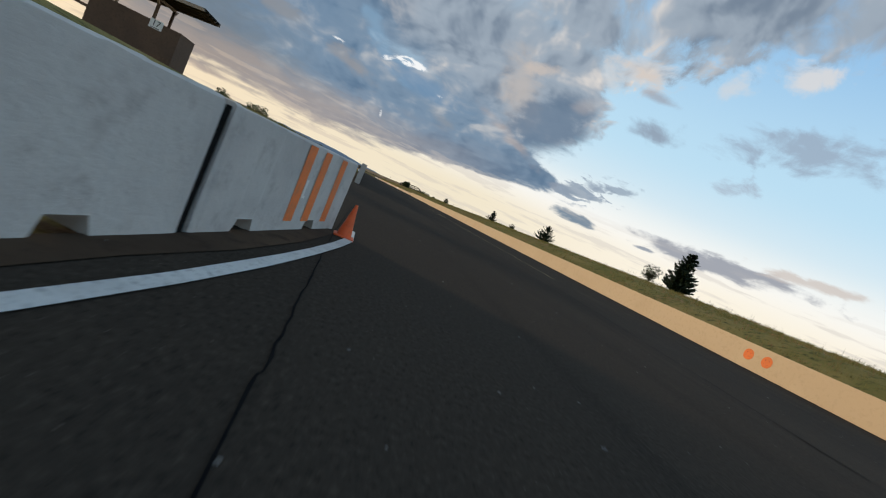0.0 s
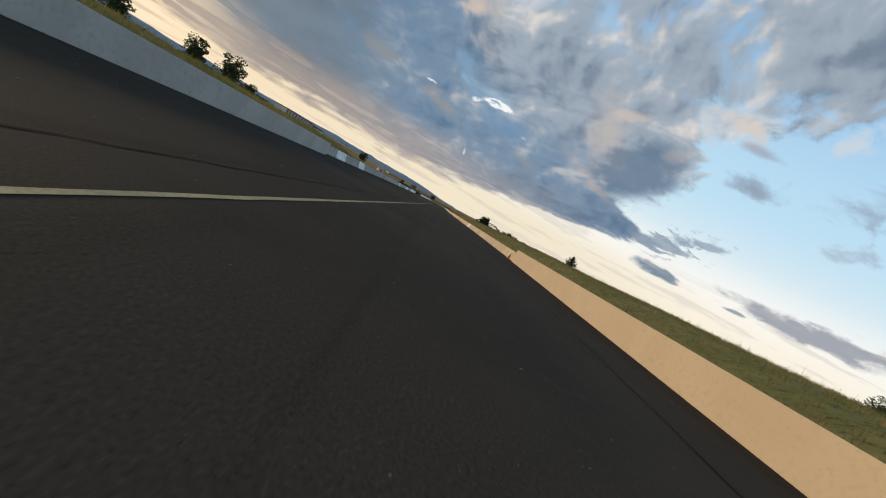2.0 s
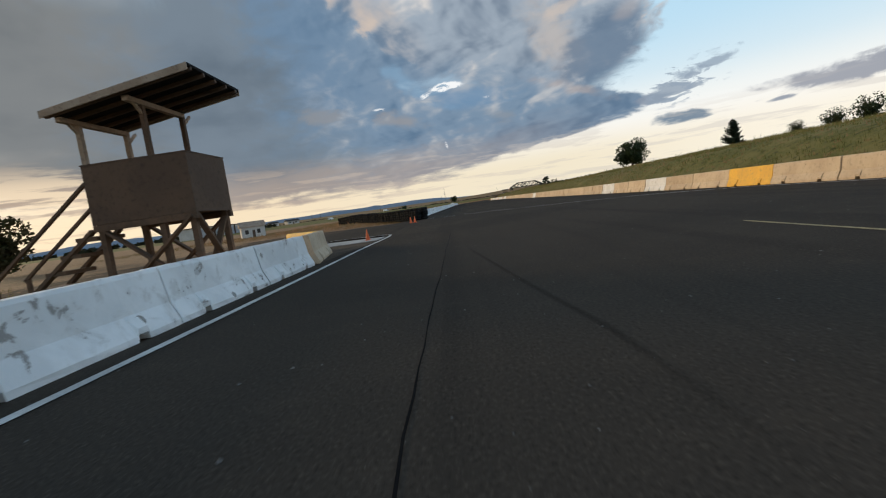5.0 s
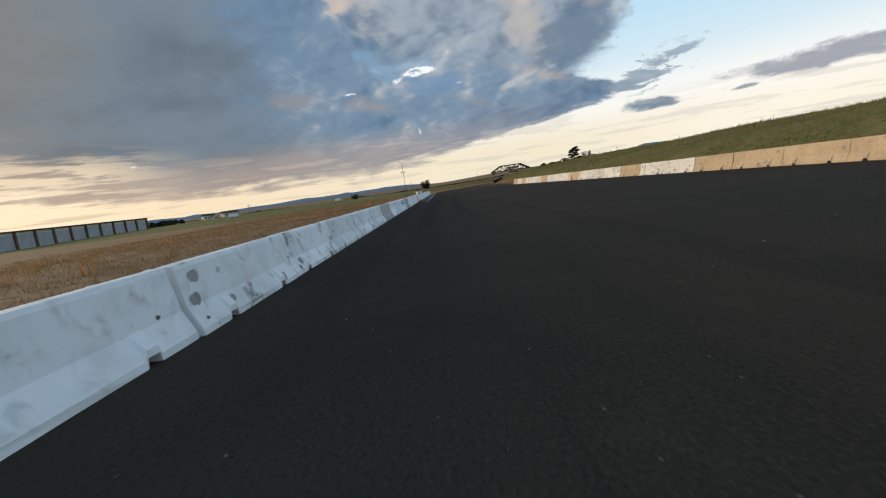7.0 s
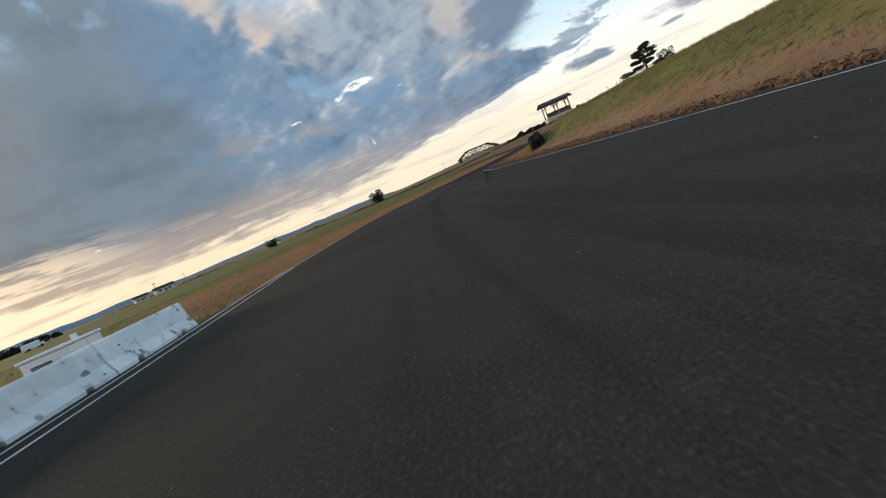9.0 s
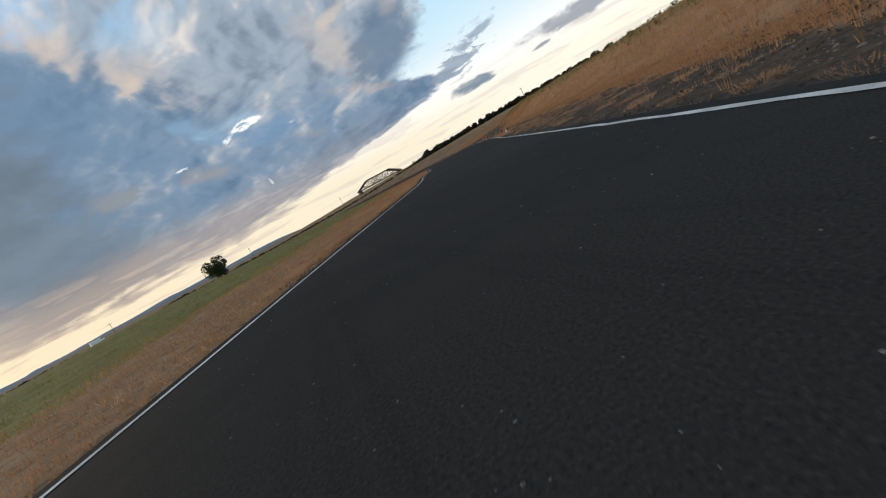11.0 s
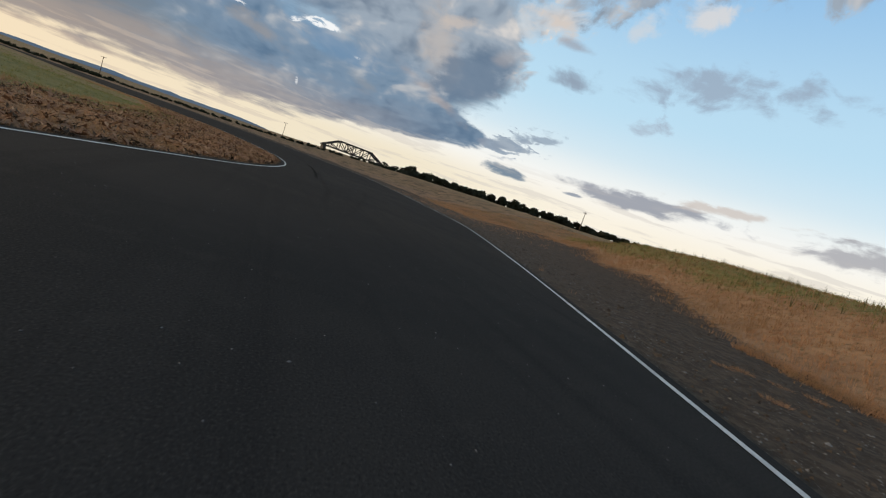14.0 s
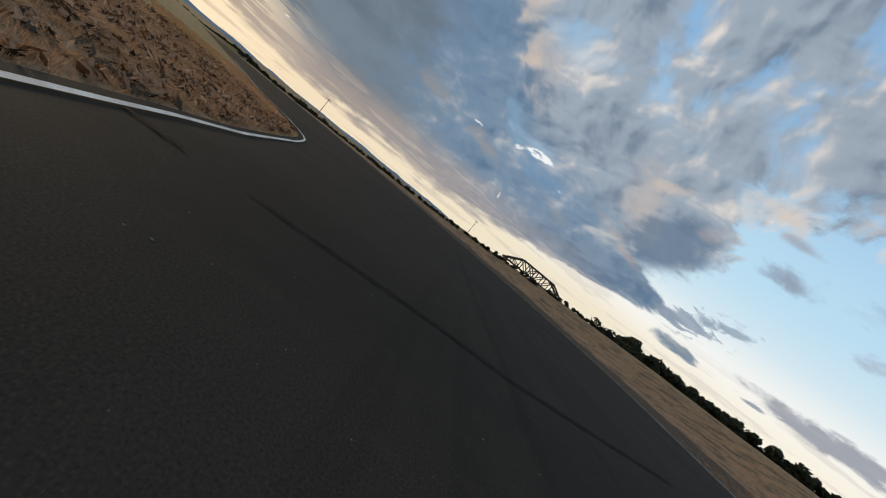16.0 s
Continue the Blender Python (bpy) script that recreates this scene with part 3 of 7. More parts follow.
def height(x, y):
    """The ground beside the road: a grass bank on the right, nearly flat fields on the left."""
    n = noise.noise(Vector((x * 0.11, y * 0.11, 0.3))) * 0.18 + noise.noise(Vector((x * 0.4, y * 0.4, 5.3))) * 0.06
    yy = min(max(y, -60), 515)
    xr, xl = line_x(RIGHT_EDGE, yy), line_x(LEFT_EDGE, min(yy, 481))
    slope = 0.92 if y > 352 else 1.0
    d, e = (x - xr) * slope, (xl - x) * slope
    far = smooth(450, 500, y)
    z = 0.0
    if y > 440:
        do, out = nearest(OUTER, x, y)
        di, right = nearest(INNER, x, y)
        if out and do > 0:
            climb = 4.4 - 2.9 * smooth(130, 15, x)
            z = road_z(y) - 0.015 - 0.04 * smooth(0.2, 1.0, do) + climb * smooth(2, 34, do) + n * smooth(3, 12, do) + 0.02 * min(max(0, do - 62), 300)
            if far >= 1:
                return z
        elif not right and (y > 481 or e > 0):
            return road_z(y) - 0.012 - 0.03 * smooth(0.1, 0.6, di) + 0.12 * smooth(0.5, 5, di) + n * smooth(0.8, 4, di) + (0.70 + 0.35 * smooth(15, -20, x)) * smooth(7, 24, di) + 0.004 * min(max(di - 24, 0), 300)
        elif y > 481 or not (d > 0 or e > 0):
            return road_z(y) - 0.07
    if d > 0:
        if y < 352:
            start, run, top = 0.55 + 1.2 * smooth(300, 306, y), 4.3, 1.35 - 0.2 * smooth(240, 285, y) + 0.15 * smooth(306, 320, y)
            return -0.025 + top * smooth(start, start + run, d) + 0.085 * min(max(d - 5, 0), 9.5) + n * smooth(1, 3, d) + 0.6 * smooth(20, 60, d)
        shoulder = 0.8 + 3.6 * smooth(352, 384, y) + 1.6 * smooth(420, 436, y) + 12 * smooth(440, 500, y)
        top = 1.15 + 0.75 * smooth(360, 395, y) + 0.5 * smooth(395, 425, y) + 0.30 * smooth(425, 442, y) + 0.25 * smooth(444, 468, y) - 1.2 * smooth(466, 482, y)
        ramp = 0.09 * max(0, min(d, shoulder) - 3.5) * smooth(440, 456, y) * smooth(486, 470, y)
        zb = ramp - 0.012 - 0.04 * smooth(0.2, 1.0, d) + top * smooth(shoulder, shoulder + 7.5, d) + n * smooth(shoulder, shoulder + 3, d) + 0.03 * max(0, min(d - shoulder - 7.5, 60))
        return zb * (1 - far) + far * z
    if e > 0:
        berm = 0.62 * smooth(135, 105, y) * smooth(0.5, 4.0, e) + 0.15 * smooth(0.5, 6, e)
        return berm + 0.70 * smooth(7, 24, e) * smooth(352, 420, y) + 0.004 * min(max(e - 15, 0), 400) + n * smooth(0.8, 4, e) * 0.8 - 0.012 - 0.03 * smooth(0.1, 0.6, e)
    return road_z(y) - 0.07


def cover(x, y):
    """What grows: share of green grass, and share of bare dirt."""
    yy = min(max(y, -60), 515)
    d, e = x - line_x(RIGHT_EDGE, yy), line_x(LEFT_EDGE, min(yy, 481)) - x
    w = noise.noise(Vector((x * 0.16, y * 0.10, 2.0))) * 0.5
    if y > 481:
        do, out = nearest(OUTER, x, y)
        if out:
            return 0.05 + 0.35 * smooth(9, 16, do + 5 * w), max(0.92 * smooth(8.5, 5.5, do + 2.5 * w), 0.42 * smooth(40, 26, do + 8 * w))
        return 0.5 * smooth(7, 14, e + 5 * w), 0.30 * smooth(9, 5, e)
    if d > 0:
        if y < 352:
            edge = smooth(1.3 + 1.6 * w, 0.7 + 1.6 * w, d)
            brown = smooth(300, 325, y) * smooth(4.2, 1.4, d + 2 * w)
            return max(0.0, 0.85 + 0.5 * w - 0.55 * smooth(1.9, 0.4, d) - brown), edge * (0.25 + 0.6 * smooth(300, 306, y))
        shoulder = 0.8 + 3.6 * smooth(352, 384, y) + 1.6 * smooth(420, 436, y) + 12 * smooth(440, 500, y)
        late = smooth(436, 448, y)
        return 0.75 * smooth(shoulder + 4.5 - late, shoulder + 8.0 - 2 * late, d + 2.5 * w), smooth(shoulder + 0.6 + (1 + 3 * late) * w + 3.4 * late, shoulder - 0.3 + (1 + 3 * late) * w + 0.9 * late, d) * (1 - 0.10 * smooth(458, 480, y))
    g = 0.62 + 0.25 * smooth(140, 110, y) + w if y < 200 else 0.12 + 0.5 * w if y < 330 else 0.85 * smooth(4.0, 8.0, e + 4 * w)
    if 189 < y < 209:
        return 0.2, smooth(9, 5, e)
    return min(1.0, max(0.0, g)), max(0.8 * smooth(0.7 + 0.8 * w, 0.1, e), 0.30 * smooth(352, 380, y) * smooth(9, 5, e))


def axis(lo, hi, step, outer):
    inner = list(np.arange(lo, hi, step))
    return [lo - o for o in reversed(outer)] + inner + [hi + o for o in outer]


SPREAD = [3, 7, 13, 22, 36, 60, 100, 170, 300, 520, 900, 1600, 2800]
GX, GY = axis(-22, 84, 0.9, SPREAD), axis(-14, 640, 2.0, SPREAD)
GZ = np.array([[height(x, y) for x in GX] for y in GY])
GC = np.array([[cover(x, y) for x in GX] for y in GY])


def on_ground(x, y, table=GZ):
    """Height (or another table) of the finished ground at arrays of places."""
    x, y = np.atleast_1d(x).astype(float), np.atleast_1d(y).astype(float)
    i = np.clip(np.searchsorted(GX, x) - 1, 0, len(GX) - 2)
    j = np.clip(np.searchsorted(GY, y) - 1, 0, len(GY) - 2)
    gx, gy = np.array(GX), np.array(GY)
    u, v = (x - gx[i]) / (gx[i + 1] - gx[i]), (y - gy[j]) / (gy[j + 1] - gy[j])
    return (table[j, i] * (1 - u) + table[j, i + 1] * u) * (1 - v) + (table[j + 1, i] * (1 - u) + table[j + 1, i + 1] * u) * v


def ground_material():
    """Soil under grass: green and dry patches, bare dirt where nothing grows."""
    m = bpy.data.materials.new("ground cover")
    m.use_nodes = True
    nt = m.node_tree
    b = nt.nodes["Principled BSDF"]
    co = nt.nodes.new("ShaderNodeNewGeometry").outputs["Position"]

    def share(name):
        n = nt.nodes.new("ShaderNodeAttribute")
        n.attribute_name = name
        return n.outputs["Fac"]
    n1, n2, n3 = noise_node(nt, co, 0.5, 6.0, 0.6, 0.3), noise_node(nt, co, 4.0, 6.0, 0.7), noise_node(nt, co, 22.0, 4.0, 0.7)
    jit = math_node(nt, "MULTIPLY", math_node(nt, "SUBTRACT", math_node(nt, "ADD", n1, n2), 1.0), 1.3)
    dry = mixc(nt, ramp01(nt, n1, 0.35, 0.65), (0.265, 0.155, 0.085), (0.32, 0.195, 0.108))
    dry = mixc(nt, ramp01(nt, n2, 0.48, 0.70), dry, (0.15, 0.095, 0.048))
    green = mixc(nt, ramp01(nt, n1, 0.35, 0.65), (0.135, 0.130, 0.040), (0.205, 0.172, 0.064))
    green = mixc(nt, ramp01(nt, n2, 0.50, 0.70), green, (0.035, 0.042, 0.014))
    bare = mixc(nt, ramp01(nt, n2, 0.40, 0.65), (0.048, 0.033, 0.022), (0.095, 0.066, 0.044))
    bare = mixc(nt, ramp01(nt, n3, 0.58, 0.70), bare, (0.17, 0.14, 0.11))
    col = mixc(nt, ramp01(nt, math_node(nt, "ADD", share("green_share"), jit), 0.25, 0.75), dry, green)
    col = mixc(nt, ramp01(nt, math_node(nt, "ADD", share("bare_share"), jit), 0.30, 0.65), col, bare)
    nt.links.new(col, b.inputs["Base Color"])
    b.inputs["Roughness"].default_value = 0.95
    b.inputs["Specular IOR Level"].default_value = 0.1
    bn = nt.nodes.new("ShaderNodeBump")
    bn.inputs["Strength"].default_value, bn.inputs["Distance"].default_value = 0.8, 0.03
    nt.links.new(math_node(nt, "ADD", n2, math_node(nt, "MULTIPLY", n3, 0.6)), bn.inputs["Height"])
    nt.links.new(bn.outputs[0], b.inputs["Normal"])
    return m


def build_ground():
    verts = [(x, y, float(GZ[j, i])) for j, y in enumerate(GY) for i, x in enumerate(GX)]
    w = len(GX)
    faces = [(j * w + i, j * w + i + 1, (j + 1) * w + i + 1, (j + 1) * w + i) for j in range(len(GY) - 1) for i in range(w - 1)]
    ob = raw_object("ground", verts, faces, ground_material(), True)
    for k, name in enumerate(("green_share", "bare_share")):
        at = ob.data.attributes.new(name, "FLOAT", "POINT")
        at.data.foreach_set("value", GC[:, :, k].ravel().astype(np.float32))
    return tagged(ob, "dry grassy ground with a bank rising beside the track", "ground", kind="structure")


build_ground()


def ribbon(name, left, right, z, mat, step=2.0):
    """A surface between two curves of the same number of points."""
    L, R = curve_points(left, step), curve_points(right, step)
    n = max(len(L), len(R))
    pick = lambda c, i: c[min(len(c) - 1, round(i * (len(c) - 1) / (n - 1)))]
    verts, faces, cols = [], [], 7
    for i in range(n):
        a, b = pick(L, i), pick(R, i)
        for k in range(cols):
            p = a.lerp(b, k / (cols - 1))
            verts.append((p.x, p.y, z + road_z(p.y)))
        if i:
            for k in range(cols - 1):
                q = i * cols + k
                faces.append((q - cols, q - cols + 1, q + 1, q))
    return raw_object(name, verts, faces, mat)


def build_road():
    ys = list(np.arange(-60, 481, 3.0)) + [481]
    rim = lambda y: (0.12 + 0.33 * smooth(378, 366, y)) * smooth(306, 320, y) * smooth(470, 440, y)
    main = ribbon("road", [(line_x(LEFT_EDGE, y), y) for y in ys], [(line_x(RIGHT_EDGE, y + 34 * smooth(440, 481, y)) + rim(y), y + 34 * smooth(440, 481, y)) for y in ys], 0.0, ASPHALT)
    tagged(main, "dark worn asphalt race track surface", "road", kind="structure")
    far = ribbon("road", FAR_LEFT, FAR_RIGHT, 0.0, ASPHALT)
    tagged(far, "dark asphalt track swinging left behind the grass", "road", kind="structure")
    side = ribbon("road", [(-70, 222), (-30, 214), (-14, 208.5), (-5.0, 207)], [(-70, 206), (-30, 203), (-14, 199.5), (-5.0, 196.2)], 0.003, ASPHALT)
    tagged(side, "dark asphalt side road joining the track", "road", kind="structure")


build_road()


# ---------------------------------------------------------------- concrete barriers
BL = 2.30                              # length of a barrier
PROFILE = [(0.180, 0.0), (0.180, 0.045), (0.108, 0.195), (0.066, 0.455), (0.052, 0.486)]


def barrier_mesh(name, mat, length=BL, seed=0, profile=PROFILE, slots=None):
    """A concrete road barrier with a sloping foot, two drain slots and worn, slightly chipped edges."""
    rng = random.Random(seed)
    half = length / 2 - 0.018
    slots = slots or (-0.27 * length, 0.27 * length)
    ys = [-half, -half + 0.02]
    for s in slots:
        ys += [s - 0.075, s - 0.055, s + 0.055, s + 0.075]
    ys += [half - 0.02, half]
    ys = sorted(ys + [0.0, -0.46 * length, 0.46 * length])
    prof = [(-a, b) for a, b in profile] + [(a, b) for a, b in reversed(profile)]
    n = len(prof)
    verts, faces = [], []
    for y in ys:
        slot = any(abs(y - s) < 0.056 for s in slots)
        end = abs(y) > half - 0.001
        for a, b in prof:
            zz = b + (0.055 if slot and b < 0.05 else 0.0)
            k = 0.985 if end else 1.0
            verts.append((a * k + rng.uniform(-0.003, 0.003), y, zz * (0.992 if end and b > 0.4 else 1.0) + (rng.uniform(-0.004, 0.003) if b > 0.05 else 0)))
    for i in range(len(ys) - 1):
        for j in range(n):
            k = (j + 1) % n
            faces.append((i * n + j, i * n + k, (i + 1) * n + k, (i + 1) * n + j))
    faces.append(tuple(range(n)))
    faces.append(tuple(reversed([(len(ys) - 1) * n + j for j in range(n)])))
    me = bpy.data.meshes.new(name)
    me.from_pydata(verts, [], faces)
    me.materials.append(mat)
    bm = bmesh.new()
    bm.from_mesh(me)
    bmesh.ops.recalc_face_normals(bm, faces=bm.faces)
    bm.to_mesh(me)
    bm.free()
    return me


MESH = {k: [barrier_mesh("barrier", m, seed=i) for i in range(3)] for k, m in (("white", WHITE_PAINT), ("grey", GREY_CONC), ("tan", TAN_SUNLIT_CONC), ("yellow", YELLOW_PAINT), ("mottled", MOTTLED_PAINT), ("red", RED_WHITE))}
BARRIER_LABEL = {"white": "chipped white painted concrete road barrier on asphalt", "grey": "bare grey weathered concrete road barrier", "tan": "weathered concrete road barrier, tan with warm sunlight in its colour",
                 "yellow": "bright yellow painted concrete road barrier", "mottled": "grey and rusty mottled concrete road barrier, paint mostly gone", "red": "white concrete road barrier with faded red paint"}
brng = random.Random(11)


def put_barrier(kind, x, y, turn, group, label="", length=BL):
    ob = new("concrete_barrier", brng.choice(MESH[kind]))
    ob.matrix_world = pose(x + brng.uniform(-0.012, 0.012), y, 0.0, 0, 0, turn + brng.uniform(-0.4, 0.4)) @ Matrix.Diagonal((1, length / BL, 1, 1))
    return tagged(ob, label or BARRIER_LABEL[kind], "barrier", group)


def barrier_row(pts, group, kinds, joints):
    """Barriers end to end along a line; joints gives the y of some joints by number, the rest lie evenly between."""
    n = joints[-1][0]
    ys = [float(np.interp(k, [j[0] for j in joints], [j[1] for j in joints])) for k in range(n + 1)]
    made = []
    for k in range(n):
        x0, x1, L = line_x(pts, ys[k]), line_x(pts, ys[k + 1]), ys[k + 1] - ys[k]
        made.append(put_barrier(kinds(ys[k], k), (x0 + x1) / 2, (ys[k] + ys[k + 1]) / 2, -math.degrees(math.atan2(x1 - x0, L)), group, "", L))
    return made


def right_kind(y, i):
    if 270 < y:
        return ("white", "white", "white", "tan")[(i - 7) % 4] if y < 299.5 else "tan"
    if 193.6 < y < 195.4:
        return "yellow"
    # most barriers here take the tan that has sunlight in its colour
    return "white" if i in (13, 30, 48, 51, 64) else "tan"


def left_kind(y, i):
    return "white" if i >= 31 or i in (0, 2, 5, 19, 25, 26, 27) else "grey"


def late_kind(y, i):
    return "mottled" if i in (33, 29) else "red" if i == 38 else "grey" if i == 53 else "white"


RIGHT_ROW = [(4.80, 92.4), (4.98, 115), (4.98, 200), (6.0, 235), (7.5, 268), (7.42, 280), (7.05, 302.5)]
LEFT_ROW = [(-7.06, 91.9), (-5.62, 189.9)]
LATE_ROW = [(-5.5, 209.5), (-3.15, 275), (-1.37, 325.4)]
RIGHT_BARRIERS = barrier_row(RIGHT_ROW, "barriers along the grass bank", right_kind, [(0, 92.5), (4, 102.63), (16, 132.91), (20, 141.83), (35, 174.4), (45, 194.5), (46, 196.32), (49, 202.23), (89, 281.38), (101, 301.9)])
LEFT_BARRIERS = barrier_row(LEFT_ROW, "barriers along the field", left_kind, [(0, 91.97), (1, 94.62), (9, 114.67), (13, 124.2), (16, 132.98), (31, 168.34), (40, 186.41), (42, 189.9)])
LATE_BARRIERS = barrier_row(LATE_ROW, "barriers along the dry field", late_kind, [(0, 210.3), (32, 274.84), (33, 276.86), (40, 290.97), (48, 306.86), (50, 310.9), (53, 316.5), (54, 318.8), (57, 325.4)])
put_barrier("tan", -5.75, 191.0, 9, "barriers along the field", "pale yellow concrete road barrier turned from the row", 2.0)
put_barrier("yellow", -6.6, 192.9, 35, "barriers along the field", "yellow concrete road barrier at the corner", 2.0)


def long_wall(name, a, b, height_, thick, side, label):
    """A long cast concrete wall in panels, each a slab with fine joints, on its line."""
    a, b = Vector((*a, 0)), Vector((*b, 0))
    d = b - a
    n = max(1, round(d.length / (36.0 if side > 0 else 9.0)))
    m = pose(a.x, a.y, 0, 0, 0, -math.degrees(math.atan2(d.x, d.y)))
    wall = thing(name, m, label, "wall", kind="structure")
    for i in range(n):
        bm = box(bmesh.new(), (0 if side > 0 else -thick, i * d.length / n + 0.001, 0), (thick if side > 0 else 0, (i + 1) * d.length / n - 0.001, height_), 0.004)
        # the east wall gets the concrete with sunlight in its colour
        part("panel", bm, WALL_CONC if side < 0 else WALL_SUNLIT, wall)
    return wall


long_wall("wall_east", (2.20, -12), (4.38, 92.3), 0.66, 0.16, 1, "long cast concrete track wall with warm evening light in its colour")
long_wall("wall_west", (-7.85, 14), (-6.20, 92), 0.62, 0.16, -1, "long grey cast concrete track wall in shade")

# ---------------------------------------------------------------- lines on the road
tagged(strip("road_line", [(-2.85, 10), (-2.2, 50), (-1.4, 100), (-0.55, 150), (0.05, 188)], 0.052, 0.005, YELLOW_LINE, 0.004, 0.5, 3, 0.10), "faded yellow line along the asphalt", "line", kind="structure")
tagged(strip("road_line", [(-9.4, -2.5), (-8.85, 0.0), (-8.60, 0.78), (-8.48, 1.12), (-8.37, 1.49), (-8.21, 2.07), (-8.06, 2.75), (-8.05, 3.2)], 0.055, 0.005, WHITE_LINE, 0.002, 0.3, 4, 0.05), "curved white line round the barrier end", "line", kind="structure")
tagged(strip("road_line", [(-5.75, 165), (-5.45, 178), (-5.2, 186), (-5.1, 192), (-5.0, 195), (-5.15, 196.2), (-5.9, 196.6), (-8, 197.3), (-14, 198.8)], 0.075, 0.006, WHITE_LINE, 0.002, 0.4, 5, 0.05), "white edge line rounding the corner", "line", kind="structure")
for off, y0 in ((0.50, 286.5), (0.86, 283.5)):
    tagged(strip("road_line", [(line_x(LATE_ROW, y) + off, y) for y in (y0, 300, 312, 330)], 0.07, 0.005, WHITE_LINE, 0.002, 1.0, 6, 0.05), "white line beside the barriers", "line", "pair of white lines", "structure")
tagged(strip("road_line", [(4.5, 150), (4.5, 191), (4.25, 195.5), (3.2, 199.5), (0.5, 203.3), (-1.6, 205.6), (-5.2, 208.6)], 0.075, 0.005, WHITE_LINE, 0.002, 1.0, 7, 0.06), "white line crossing the track at the corner", "line", kind="structure")
tagged(strip("road_line", [(8.15, 316), (8.2, 324), (8.35, 336), (8.58, 343), (9.25, 348.6), (9.65, 350.5), (10.5, 352.6), (13.1, 358.7), (17.5, 369.1), (24.33, 384.75), (27.2, 391.1)], 0.062, 0.006, WHITE_LINE, 0.012, 0.5, 18, 0.14), "worn white edge line crusted with dirt", "line", kind="structure")
tagged(strip("road_line", [(27.2, 391.1), (30.0, 397.25), (35.52, 410.0), (40.44, 422.8), (45.7, 436.4), (49.7, 447.8), (53.2, 459.9), (54.65, 469.9),
                    (56.05, 482), (57.05, 494), (57.05, 502), (56.25, 508.9), (54.7, 514.9), (52.6, 519.8), (49.7, 525.3), (45.8, 530.8), (40.2, 536.7)], 0.092, 0.006, WHITE_LINE, 0.003, 1.2, 8, 0.05), "worn white edge line beside the dirt", "line", kind="structure")
tagged(strip("road_line", [(-0.9, 328), (0.7, 340), (2.6, 348), (7.2, 358.8), (13.2, 372.8), (20.55, 389.8), (24.4, 401.8), (28.4, 411.8), (32.6, 424.9), (36.5, 437.9), (39.8, 447.8), (41.3, 453.4), (42.15, 458.9), (42.4, 464), (42.1, 470.1), (41.4, 475.1), (40.13, 481.1), (39.26, 484.4),
                    (38.63, 487.1), (37.82, 489.8), (36.98, 492.6), (36.0, 495.8), (34.4, 499.6), (31.0, 503.9), (25.7, 509.2), (13, 526.2)], 0.085, 0.006, WHITE_LINE, 0.003, 1.2, 9, 0.06), "thin worn white edge line beside the grass", "line", kind="structure")


# ---------------------------------------------------------------- things beside the track
def ground_at(x, y):
    return float(on_ground(x, y)[0])


def traffic_cone(x, y, h, label="worn orange traffic cone on the asphalt", mat=None, tilt=0.0, z=None, turn=0.0):
    """A hollow-looking cone on a square foot, with a paler band."""
    mat = mat or CONE_MAT
    c = thing("traffic_cone", pose(x, y, rise(y) if z is None else z, tilt, 0, turn), label, "cone", "orange traffic cones")
    w = 0.30 * h
    part("base", box(bmesh.new(), (-w, -w, 0), (w, w, 0.05 * h), 0.012 * h), mat, c)
    bm = rod(bmesh.new(), (0, 0, 0.05 * h), (0, 0, 0.97 * h), 0.215 * h, 0.045 * h, 20)
    rod(bm, (0, 0, 0.97 * h), (0, 0, h), 0.05 * h, 0.04 * h, 16)
    part("body", bm, mat, c, smooth=False)
    return c


traffic_cone(-8.10, 2.80, 0.21, "worn orange traffic cone beside the barrier end")
traffic_cone(4.26, 92.75, 0.34, "faded orange traffic cone leaning at the wall end", CONE_OLD, 5)
traffic_cone(4.62, 143.0, 0.40, "small orange traffic cone before a barrier")
traffic_cone(-5.49, 194.7, 0.29, "orange traffic cone on the concrete apron")
traffic_cone(-5.20, 204.3, 0.30)
traffic_cone(-5.02, 204.5, 0.30)
traffic_cone(39.95, 420.6, 0.42, "tall orange traffic cone on the dirt shoulder", None, 0, -0.01)
traffic_cone(40.27, 420.45, 0.42, "tall orange traffic cone on the dirt shoulder", None, 2, -0.01)
traffic_cone(30.15, 396.6, 0.33, "orange traffic cone on the dirt shoulder", None, 3, -0.04)
traffic_cone(30.45, 396.4, 0.36, "orange traffic cone on the dirt shoulder", None, 0, -0.04)
traffic_cone(30.80, 396.7, 0.36, "white traffic cone on the dirt shoulder", SIGN_WHITE, 0, -0.04)
traffic_cone(6.95, 283.6, 0.30, "orange traffic cone before a tan barrier")

# the first barriers, close beside the start
LOW_PROFILE = [(0.112, 0.0), (0.110, 0.06), (0.104, 0.428), (0.096, 0.436)]


